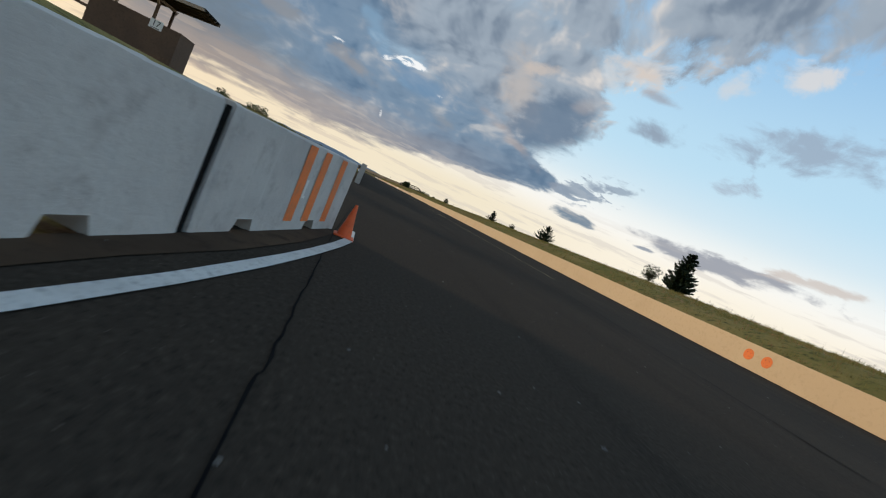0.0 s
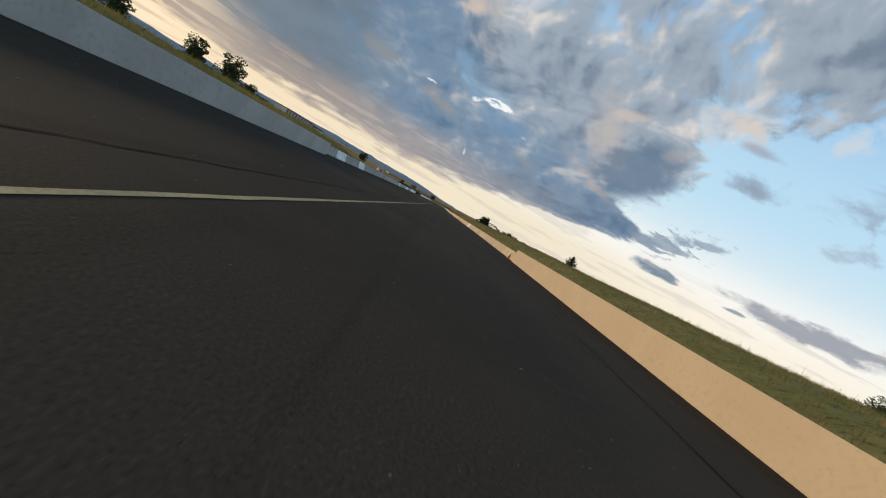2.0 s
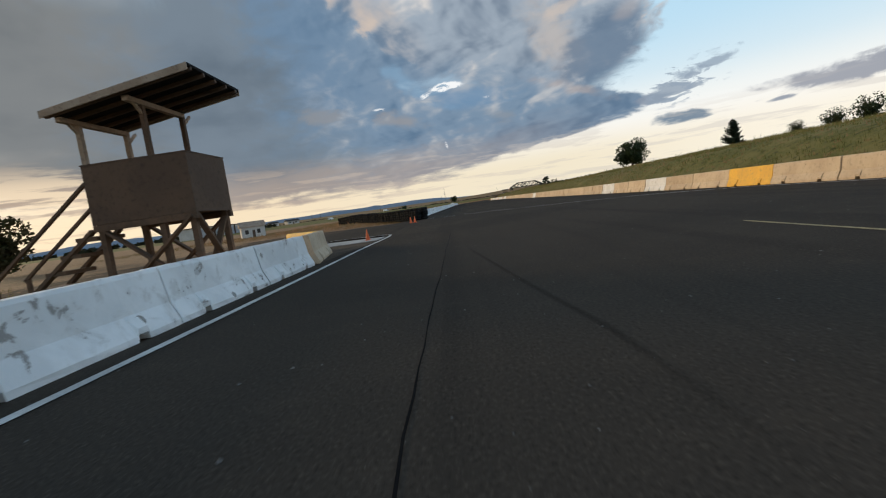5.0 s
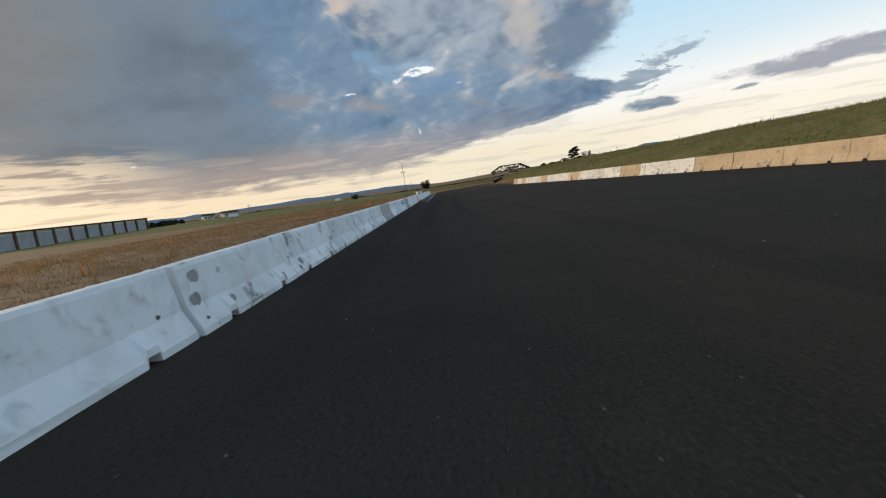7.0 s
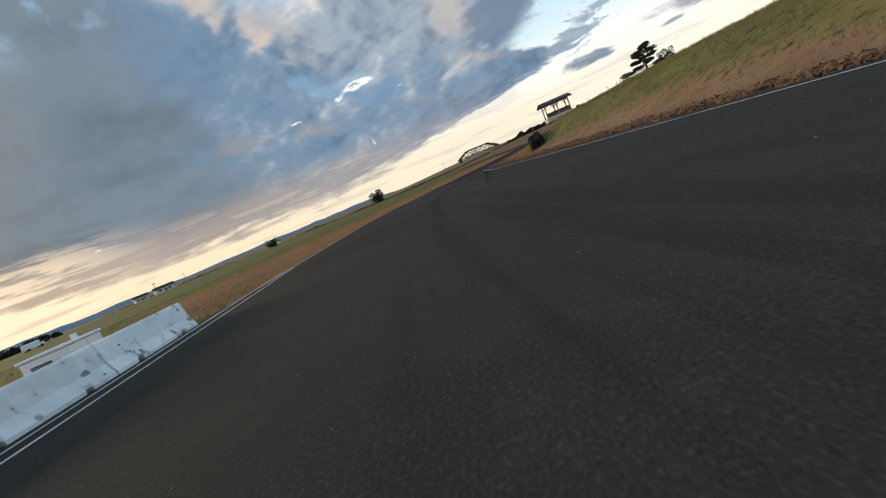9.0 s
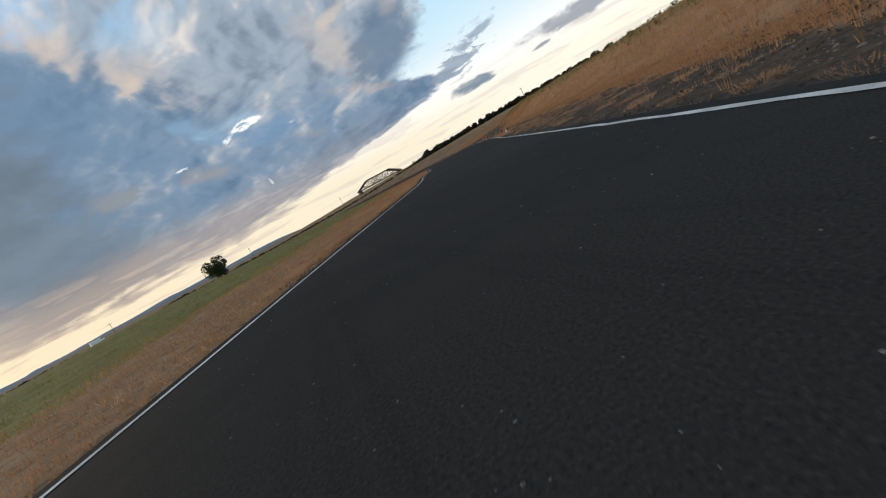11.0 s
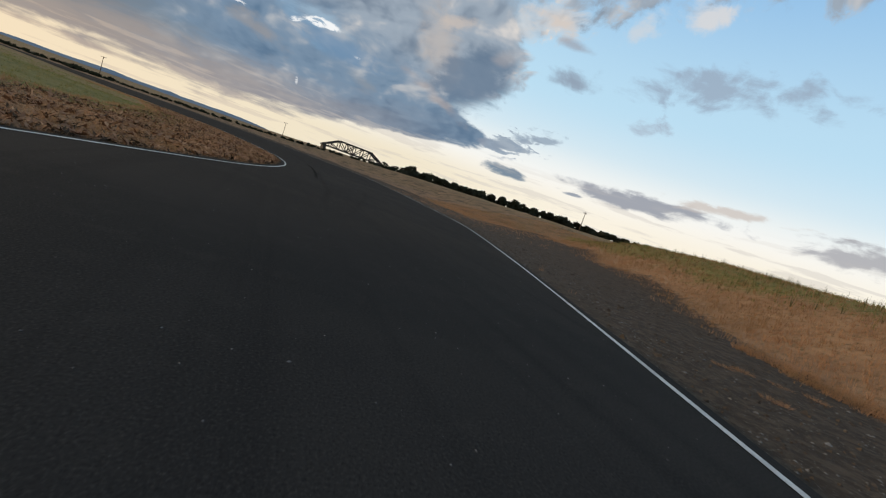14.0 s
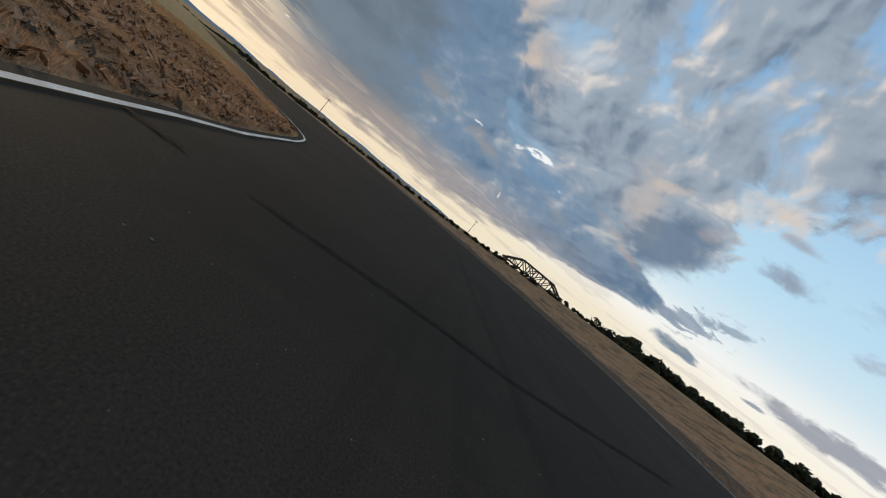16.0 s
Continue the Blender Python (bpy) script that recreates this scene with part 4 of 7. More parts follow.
def first_barrier(foot_a, foot_b, striped):
    """A grey barrier whose road-side foot runs from foot_a to foot_b."""
    a, b = Vector((*foot_a, 0)), Vector((*foot_b, 0))
    d = (b - a).normalized()
    c = (a + b) / 2 + Vector((-d.y, d.x, 0)) * 0.112
    m = pose(c.x, c.y, 0, 0, 0, -math.degrees(math.atan2(d.x, d.y)))
    me = barrier_mesh("concrete_barrier", START_CONC, (b - a).length, 5, LOW_PROFILE, (-0.415, 0.275) if striped else (-0.30, 0.80))
    ob = new("concrete_barrier", me)
    ob.matrix_world = m
    tagged(ob, "grey concrete barrier with orange end stripes on asphalt" if striped else "grey stained concrete barrier on dirty asphalt", "barrier", "barriers at the start")
    L = (b - a).length / 2

    def on_face(y, z):
        t = (z - 0.035) / 0.39
        return Vector((0.1135 - 0.006 * t, y, z))
    if striped:
        for y0 in (-0.09, 0.12, 0.40):
            bm = bmesh.new()
            v = [bm.verts.new(on_face(y0 + o, z)) for o, z in ((0.02, 0.05), (0.115, 0.05), (0.095, 0.42), (0, 0.42))]
            bm.faces.new(v)
            part("stripe", bm, ORANGE_PAINT, ob, "orange painted stripe")
        bm = bmesh.new()
        for (y, z), (y2, z2) in (((0.02, 0.17), (0.05, 0.17)), ((0.015, 0.18), (0.03, 0.25))):
            bm.faces.new([bm.verts.new(on_face(p, q) + Vector((0.003, 0, 0))) for p, q in ((y, z), (y2 + 0.012, z), (y2 + 0.012, z2 + 0.012), (y, z2 + 0.012))])
        part("tag", bm, SIGN_WHITE, ob, "small white scrap on the barrier")
    else:
        bm = box(bmesh.new(), (-0.10, L - 0.012, 0.0), (0.100, L + 0.020, 0.42))
        part("joint", bm, SEAL, ob, "dark open joint")
    return ob


first_barrier((-9.30, -0.80), (-8.602, 1.508), False)
first_barrier((-8.597, 1.525), (-8.17, 2.96), True)


tagged(raw_object("dirt_patch", [(-9.2, -0.6, 0.004), (-8.78, 0.55, 0.004), (-8.60, 1.15, 0.004), (-8.44, 1.58, 0.004), (-8.28, 2.15, 0.004), (-8.16, 2.75, 0.004), (-8.22, 2.95, 0.004), (-8.60, 1.53, 0.004), (-9.30, -0.6, 0.004)],
                  [(0, 1, 2, 3, 4, 5, 6, 7, 8)], DARK_LITTER), "dark damp grime below the barriers", "dirt", kind="structure")

# marshal towers
def marshal_tower(x, y, turn, w, dep, floor_z, top_z, eave_lo, eave_hi, sign, label):
    """A roofed timber lookout on braced legs; w to the west, dep to the north of its south-east corner."""
    g = ground_at(x, y) - 0.02
    T = thing("marshal_tower", pose(x, y, 0, 0, 0, turn), label, "tower", "timber lookout towers")
    t = 0.014
    for name, lo, hi in (("side_panel", (-w, 0, floor_z), (0, t, top_z)), ("side_panel", (-w, dep - t, floor_z), (0, dep, top_z)), ("side_panel", (-t, t, floor_z), (0, dep - t, top_z)), ("side_panel", (-w, t + 0.35, floor_z), (-w + t, dep - t, top_z))):
        part(name, box(bmesh.new(), lo, hi, 0.003), BROWN_WOOD, T)
    part("floor", box(bmesh.new(), (-w + t, t, floor_z + 0.01), (-t, dep - t, floor_z + 0.04)), TIMBER, T)
    part("sill", box(bmesh.new(), (-w - 0.006, -0.006, top_z), (0.006, t + 0.01, top_z + 0.012)), BROWN_WOOD, T)
    part("sill", box(bmesh.new(), (-0.006 - t, t + 0.012, top_z), (0.006, dep, top_z + 0.012)), BROWN_WOOD, T)
    # roof: a slab of boards on rafters, rising towards the track
    over, rw = 0.28, 0.36
    x0, x1 = -w + 0.05 - 0.12, rw - 0.02
    z_at = lambda xx: eave_lo + (eave_hi - eave_lo) * (xx - x0) / (x1 - x0)

    def slab(ya, yb, below, above, xa=x0, xb=x1):
        bm = bmesh.new()
        vs = [bm.verts.new((xx, yy, z_at(xx) + zz)) for xx in (xa, xb) for yy in (ya, yb) for zz in (below, above)]
        for f in ((0, 1, 3, 2), (4, 6, 7, 5), (0, 4, 5, 1), (2, 3, 7, 6), (1, 5, 7, 3), (0, 2, 6, 4)):
            bm.faces.new([vs[i] for i in f])
        return bm
    part("roof", slab(-over, dep, 0.0, 0.028), TYRE, T, "dark tarred roof boards")
    for ya in (-over - 0.014, dep):
        part("fascia", slab(ya, ya + 0.014, -0.045, 0.026), PALE_TIMBER, T, "pale weathered fascia board")
    for k in range(5):
        yy = -over + 0.05 + k * (dep + over - 0.14) / 4
        part("rafter", slab(yy, yy + 0.035, -0.035, -0.001), BROWN_WOOD, T)
    # posts, plates and knee braces
    for i, px_ in enumerate((-w + 0.04, -0.34 * w)):
        for yy in (0.04, dep - 0.04):
            mat = TIMBER if i else PALE_TIMBER
            part("post", beam(bmesh.new(), (px_, yy, floor_z + 0.05), (px_, yy, z_at(px_) - 0.05), 0.05), mat, T)
            s = -1 if yy < dep / 2 else 1
            part("brace", beam(bmesh.new(), (px_, yy, z_at(px_) - 0.20), (px_, yy + s * 0.17, z_at(px_) - 0.055), 0.028, 0.028), PALE_TIMBER, T)
        part("plate", beam(bmesh.new(), (px_, -0.2, z_at(px_) - 0.075), (px_, dep - 0.02, z_at(px_) - 0.075), 0.05, 0.06), PALE_TIMBER, T)
    # legs and crossed bracing below
    legs = [(-w + 0.06, 0.06), (-0.36 * w, 0.06), (-0.07, 0.06), (-w + 0.06, dep - 0.06), (-0.07, dep - 0.06)]
    for lx, ly in legs:
        part("leg", beam(bmesh.new(), (lx, ly, g - 0.1), (lx, ly, floor_z + 0.02), 0.062), TIMBER, T)
    zt, zb = floor_z - 0.03, g + 0.12
    for yy in (0.02, dep - 0.02):
        for za, zc in ((zt, zb), (zb, zt)):
            part("cross_brace", beam(bmesh.new(), (-w + 0.05, yy + (0.02 if za > zc else -0.02), za), (-0.05, yy + (0.02 if za > zc else -0.02), zc), 0.028, 0.075), TIMBER, T)
    for za, zc in ((zt, zb), (zb, zt)):
        part("cross_brace", beam(bmesh.new(), (-0.03 if za > zc else -0.075, 0.05, za), (-0.03 if za > zc else -0.075, dep - 0.05, zc), 0.028, 0.07), TIMBER, T)
    for yy in (0.0, dep - 0.06):
        part("joist", box(bmesh.new(), (-w, yy, floor_z - 0.07), (0, yy + 0.06, floor_z - 0.002)), TIMBER, T)
    # stairs on the far side from the track
    n, run = 6, 0.21
    sx, sz = -w - 0.02, floor_z - 0.02
    drop = (sz - g) / n
    ys0, ys1 = 0.02, 0.42
    for yy in (ys0, ys1):
        part("stringer", beam(bmesh.new(), (sx, yy, sz - 0.03), (sx - n * run, yy, g), 0.035, 0.075), TIMBER, T)
        part("handrail", beam(bmesh.new(), (sx + 0.02, yy, sz + 0.48), (sx - n * run, yy, g + 0.50), 0.03, 0.04), TIMBER, T)
        part("rail_post", beam(bmesh.new(), (sx - n * run + 0.04, yy, g - 0.05), (sx - n * run + 0.04, yy, g + 0.52), 0.04), TIMBER, T)
    for k in range(n):
        part("tread", box(bmesh.new(), (sx - k * run - 0.20, ys0 - 0.02, sz - (k + 1) * drop + 0.03), (sx - k * run + 0.03, ys1 + 0.02, sz - (k + 1) * drop + 0.075)), TIMBER, T)
    if sign:
        board = part("sign", box(bmesh.new(), (-0.62, -0.012, top_z - 0.14), (-0.36, -0.002, top_z + 0.05), 0.004), SIGN_WHITE, T, "white board with a black number")
        cu = bpy.data.curves.new("digits", "FONT")
        cu.body, cu.size, cu.align_x, cu.align_y, cu.extrude = sign, 0.17, "CENTER", "CENTER", 0.001
        tmp = bpy.data.objects.new("digits", cu)
        dg = bpy.context.evaluated_depsgraph_get()
        scene.collection.objects.link(tmp)
        dg.update()
        me = bpy.data.meshes.new_from_object(tmp.evaluated_get(dg))
        bpy.data.objects.remove(tmp)
        me.materials.clear()
        me.materials.append(BLACK_PAINT)
        ob = new("digits", me)
        ob.matrix_world = pose(-0.49, -0.016, top_z - 0.035, 90, 0, 0)
        ob.parent = board
        tagged(ob, "black number")
        part("underline", box(bmesh.new(), (-0.58, -0.015, top_z - 0.128), (-0.40, -0.0125, top_z - 0.115)), BLACK_PAINT, board)
    return T


marshal_tower(-5.90, 187.64, 0, 1.15, 0.81, 0.96, 1.60, 2.11, 2.36, "", "dark brown timber marshal tower with a slanted roof")
marshal_tower(-12.55, 11.2, 0, 1.75, 0.85, 0.62, 1.39, 1.80, 2.04, "17", "dark brown timber marshal tower with a number board")


# tyre walls
def tyre_mesh():
    bm = bmesh.new()
    R, r, n, k = 0.135, 0.058, 16, 8
    rings = []
    for i in range(n):
        a = 2 * math.pi * i / n
        rings.append([bm.verts.new(((R + r * math.cos(b) * 1.0) * math.cos(a), (R + r * math.cos(b)) * math.sin(a), 0.066 * max(-1, min(1, 1.35 * math.sin(b))))) for b in (2 * math.pi * j / k for j in range(k))])
    for i in range(n):
        for j in range(k):
            bm.faces.new((rings[i][j], rings[(i + 1) % n][j], rings[(i + 1) % n][(j + 1) % k], rings[i][(j + 1) % k]))
    me = bpy.data.meshes.new("tyre")
    bmesh.ops.recalc_face_normals(bm, faces=bm.faces)
    bm.to_mesh(me)
    bm.free()
    me.materials.append(TYRE)
    me.shade_smooth()
    return me


TYRE_MESH = tyre_mesh()


def tyre_wall(pts, rows, layers, label, seed, sink=0.0):
    """Stacks of old tyres side by side along a line; each tyre is a piece of the wall."""
    rng = random.Random(seed)
    wall = thing("tyre_wall", pose(pts[0][0], pts[0][1], 0), label, "tyres")
    c = curve_points(pts, 0.37)
    for i, p in enumerate(c):
        d = (c[min(i + 1, len(c) - 1)] - c[max(i - 1, 0)]).normalized()
        side = Vector((-d.y, d.x, 0))
        for r in range(rows):
            q = p + side * (r * 0.39 + rng.uniform(-0.04, 0.04))
            g = max(0.0, ground_at(q.x, q.y)) - sink
            for k in range(layers if rng.random() < 0.85 else layers - 1):
                ob = new("tyre", TYRE_MESH)
                ob.matrix_world = pose(q.x + rng.uniform(-0.03, 0.03), q.y + rng.uniform(-0.03, 0.03), g + 0.068 + k * 0.133, rng.uniform(-3, 3), rng.uniform(-3, 3), 0)
                ob.parent = wall
                ob.matrix_parent_inverse = wall.matrix_world.inverted()
    return wall


tyre_wall([(-4.75, 207.9), (-7.0, 212.2), (-10.0, 217.8), (-12.8, 223.3)], 2, 5, "long black wall of stacked old tyres", 3)
tyre_wall([(11.6, 342.7), (12.4, 345.2), (13.1, 347.4), (13.75, 349.4)], 2, 4, "black pile of old tyres on the bank", 4, 0.03)


# lamp mast
def lamp_mast(x, y):
    g = ground_at(x, y)
    T = thing("lamp_mast", pose(x, y, 0), "tall grey steel lamp mast with floodlights", "lamp post")
    part("base_plate", box(bmesh.new(), (-0.12, -0.12, g - 0.05), (0.12, 0.12, g + 0.04), 0.01), GREY_CONC, T)
    part("pole", rod(bmesh.new(), (0, 0, g), (0, 0, 5.12), 0.052, 0.032, 12), STEEL, T, smooth=True)
    bm = bmesh.new()
    last = Vector((0, 0, 5.11))
    for k in range(1, 5):
        a = k / 4 * math.pi / 2
        p = Vector((-0.22 * (1 - math.cos(a)) - 0.01 * k, 0, 5.11 + 0.20 * math.sin(a)))
        rod(bm, last, p, 0.03, 0.028, 8)
        last = p
    part("arm", bm, STEEL, T, "curved grey arm")
    part("lamp_head", box(bmesh.new(), (-0.50, -0.07, 5.27), (-0.24, 0.07, 5.34), 0.02), STEEL, T, "flat grey lamp head")
    part("crossbar", beam(bmesh.new(), (-0.26, 0, 3.66), (0.30, 0, 3.66), 0.04), STEEL, T)
    for sx in (-0.24, 0.02, 0.27):
        f = part("floodlight", box(bmesh.new(), (sx - 0.085, -0.13, 3.70), (sx + 0.085, -0.02, 3.86), 0.015), DARK_STEEL, T, "dark floodlight housing")
        part("glass", box(bmesh.new(), (sx - 0.07, -0.136, 3.715), (sx + 0.07, -0.131, 3.845)), SIGN_WHITE, f, "pale floodlight glass")
    return T


lamp_mast(-4.85, 324.5)


# generator trailer behind the last barriers
def generator_trailer(x, y, turn):
    g = ground_at(x, y)
    T = thing("generator_trailer", pose(x, y, g, 0, 0, turn), "white metal generator cabinet on a small trailer", "generator")
    part("cabinet", box(bmesh.new(), (-0.34, -0.55, 0.16), (0.34, 0.55, 0.58), 0.012), WHITE_CABINET, T)
    part("lid", box(bmesh.new(), (-0.37, -0.58, 0.583), (0.37, 0.58, 0.63), 0.015), WHITE_CABINET, T, "slightly raised white lid")
    fr = part("louvre_frame", box(bmesh.new(), (-0.22, -0.562, 0.26), (0.06, -0.552, 0.48)), DARK_STEEL, T, "dark louvre opening")
    for k in range(7):
        part("slat", box(bmesh.new(), (-0.21, -0.574, 0.272 + k * 0.029), (0.05, -0.563, 0.286 + k * 0.029)), STEEL, fr)
    part("latch", box(bmesh.new(), (0.14, -0.57, 0.40), (0.19, -0.552, 0.45), 0.004), DARK_STEEL, T)
    part("drawbar", beam(bmesh.new(), (0, -0.5, 0.13), (0, -1.1, 0.10), 0.05), DARK_STEEL, T)
    for sx in (-0.37, 0.37):
        wh = part("wheel", rod(bmesh.new(), (sx - 0.05, 0.05, 0.14), (sx + 0.05, 0.05, 0.14), 0.14, None, 18), TYRE, T, "black tyre")
        part("rim", rod(bmesh.new(), (sx - 0.054, 0.05, 0.14), (sx + 0.054, 0.05, 0.14), 0.075, None, 14), STEEL, wh)
    part("panel_seam", box(bmesh.new(), (-0.344, -0.01, 0.18), (0.344, 0.0, 0.57)), STEEL, T)
    part("cap", rod(bmesh.new(), (0.12, 0.2, 0.63), (0.12, 0.2, 0.72), 0.05, None, 12), SIGN_WHITE, T)
    return T


WHITE_CABINET = material("white enamelled metal", (0.78, 0.79, 0.80), (0.70, 0.71, 0.72), 0.45, (2.0, 16.0), (0.6, 0.6, 0.6), 0.05)
generator_trailer(-3.0, 324.9, 12)


# roofed bench hut on the bank
def shelter(x, y, turn):
    """A small open lookout: pitched roof on braced posts, a low boarded back, a pale plinth."""
    g = min(ground_at(x + dx, y + dy) for dx in (-1, 0, 1) for dy in (-0.5, 0.5))
    T = thing("shelter", pose(x, y, 0, 0, 0, turn), "dark timber lookout shelter with a low pitched roof", "shelter")
    top, w, dp, deck = 2.66, 0.92, 0.5, 1.66
    part("plinth", box(bmesh.new(), (-w - 0.08, -dp - 0.10, deck - 0.30), (w + 0.08, dp + 0.10, deck), 0.01), START_CONC, T, "pale concrete plinth")
    part("footing", box(bmesh.new(), (-w, -dp, g - 0.1), (w, dp, deck - 0.30)), DIRT, T, "earth footing under the plinth")
    half, ridge = dp + 0.42, 0.20
    for sy in (-1, 1):
        bm = bmesh.new()
        vs = [bm.verts.new((xx, sy * yy, zz + up)) for xx in (-w - 0.30, w + 0.30) for yy, zz in ((0.0, top + ridge), (half, top - 0.06)) for up in (0.0, 0.05)]
        for f in ((0, 1, 3, 2), (4, 6, 7, 5), (0, 4, 5, 1), (2, 3, 7, 6), (1, 5, 7, 3), (0, 2, 6, 4)):
            bm.faces.new([vs[i] for i in f])
        part("roof", bm, DARK_STEEL, T, "dark weathered roof slope")
    for xx in (-w - 0.22, -0.5 * w, 0.0, 0.5 * w, w + 0.22):
        for sy in (-1, 1):
            part("rafter", beam(bmesh.new(), (xx, 0, top + ridge - 0.03), (xx, sy * (half - 0.04), top - 0.085), 0.04, 0.05), TIMBER, T)
    for py_ in (-dp, dp):
        part("plate", beam(bmesh.new(), (-w - 0.25, py_, top - 0.02), (w + 0.25, py_, top - 0.02), 0.06), TIMBER, T)
        for px_ in (-w, 0.0, w):
            part("post", beam(bmesh.new(), (px_, py_, deck - 0.02), (px_, py_, top - 0.03), 0.07), PALE_TIMBER if py_ < 0 else TIMBER, T)
            for sx in ((1,) if px_ < 0 else (-1,) if px_ > 0 else (-1, 1)):
                part("brace", beam(bmesh.new(), (px_, py_, top - 0.32), (px_ + sx * 0.26, py_, top - 0.05), 0.04), PALE_TIMBER if py_ < 0 else TIMBER, T)
    for a, b in ((-w + 0.036, -0.036), (0.036, w - 0.036)):
        for k in range(3):
            part("board", box(bmesh.new(), (a, -dp - 0.02, deck + 0.02 + k * 0.112), (b, -dp + 0.005, deck + 0.128 + k * 0.112)), BROWN_WOOD, T)
        part("bench", box(bmesh.new(), (a, -dp + 0.05, deck + 0.22), (b, -dp + 0.35, deck + 0.26)), TIMBER, T)
    return T


shelter(16.95, 352.3, -8)


# far buildings
def garage():
    T = thing("garage", pose(-109.5, 435.0, 0), "long pale shed with a row of grey roller doors", "building")
    n, bay, h, dp = 10, 6.3, 5.3, 9.0
    part("wall", box(bmesh.new(), (-dp, -n * bay, -0.5), (-0.5, 0, h)), PALE_PAINT, T)
    part("roof", box(bmesh.new(), (-dp - 0.5, -n * bay - 0.4, h), (0.4, 0.4, h + 0.35), 0.05), DARK_STEEL, T, "dark flat roof edge")
    for k in range(n + 1):
        part("pillar", box(bmesh.new(), (-0.49, -k * bay - 0.3, -0.5), (0.15, -k * bay + 0.3, h - 0.02)), TIMBER, T, "dark door pillar")
    for k in range(n):
        d = part("roller_door", box(bmesh.new(), (-0.49, -(k + 1) * bay + 0.32, -0.5), (-0.32, -k * bay - 0.32, h - 0.8)), DOOR_GREY, T)
        for j in range(4):
            part("rib", box(bmesh.new(), (-0.318, -(k + 1) * bay + 0.34, 0.5 + j), (-0.27, -k * bay - 0.34, 0.58 + j)), STEEL, d)
        part("lintel", box(bmesh.new(), (-0.49, -(k + 1) * bay + 0.32, h - 0.79), (-0.2, -k * bay - 0.32, h - 0.03)), PALE_PAINT, T)
    return T


garage()


def cottage(x, y, turn, w, h, label, wall, roof):
    g = ground_at(x, y)
    T = thing("cottage", pose(x, y, g, 0, 0, turn), label, "building")
    dp = w * 0.7
    part("wall", box(bmesh.new(), (-w / 2, -dp / 2, -0.3), (w / 2, dp / 2, h)), wall, T)
    bm = bmesh.new()
    vs = [bm.verts.new(p) for p in ((-w * 0.56, -dp * 0.58, h), (w * 0.56, -dp * 0.58, h), (w * 0.56, dp * 0.58, h), (-w * 0.56, dp * 0.58, h), (-w * 0.56, 0, h * 1.55), (w * 0.56, 0, h * 1.55))]
    for f in ((0, 1, 5, 4), (2, 3, 4, 5), (0, 4, 3), (1, 2, 5), (0, 3, 2, 1)):
        bm.faces.new([vs[i] for i in f])
    part("roof", bm, roof, T)
    for k in (-0.28, 0.22):
        win = part("window", box(bmesh.new(), (w * k - w * 0.07, -dp / 2 - 0.03, h * 0.35), (w * k + w * 0.07, -dp / 2 - 0.002, h * 0.75)), DARK_STEEL, T, "dark window")
        part("frame", box(bmesh.new(), (w * k - w * 0.09, -dp / 2 - 0.05, h * 0.30), (w * k + w * 0.09, -dp / 2 - 0.032, h * 0.345)), SIGN_WHITE, win)
    part("door", box(bmesh.new(), (-w * 0.05, -dp / 2 - 0.03, -0.1), (w * 0.07, -dp / 2 - 0.002, h * 0.72)), BROWN_WOOD, T)
    return T


cottage(-20.5, 221.8, 30, 1.9, 0.9, "small pale hut with a pitched roof in the field", PALE_PAINT, PALE_TIMBER)
for x_, y_, w_ in ((-165, 640, 12), (-190, 655, 9), (-232, 560, 12)):
    cottage(x_, y_, 40, w_, 3.2, "far low pale building on the horizon", PALE_PAINT, DARK_STEEL)


def parked_van(x, y, turn, scale):
    T = thing("parked_van", pose(x, y, ground_at(x, y) - 0.02, 0, 0, turn), "white van parked far off in the field", "van")
    s = scale
    part("body", box(bmesh.new(), (-2.4 * s, -0.9 * s, 0.35 * s), (2.4 * s, 0.9 * s, 1.15 * s), 0.1 * s), SIGN_WHITE, T)
    part("cabin", box(bmesh.new(), (-2.35 * s, -0.85 * s, 1.152 * s), (1.5 * s, 0.85 * s, 2.05 * s), 0.15 * s), SIGN_WHITE, T)
    part("windscreen", box(bmesh.new(), (1.502 * s, -0.7 * s, 1.2 * s), (1.53 * s, 0.7 * s, 1.85 * s)), DARK_STEEL, T, "dark windscreen")
    for sx in (-1.5, 1.5):
        for sy in (-0.92, 0.92):
            part("wheel", rod(bmesh.new(), (sx * s, (sy - 0.08) * s, 0.34 * s), (sx * s, (sy + 0.08) * s, 0.34 * s), 0.34 * s, None, 14), TYRE, T, "black tyre")


parked_van(-52.0, 520.0, 35, 0.75)
parked_van(-60.0, 395.0, 60, 0.6)


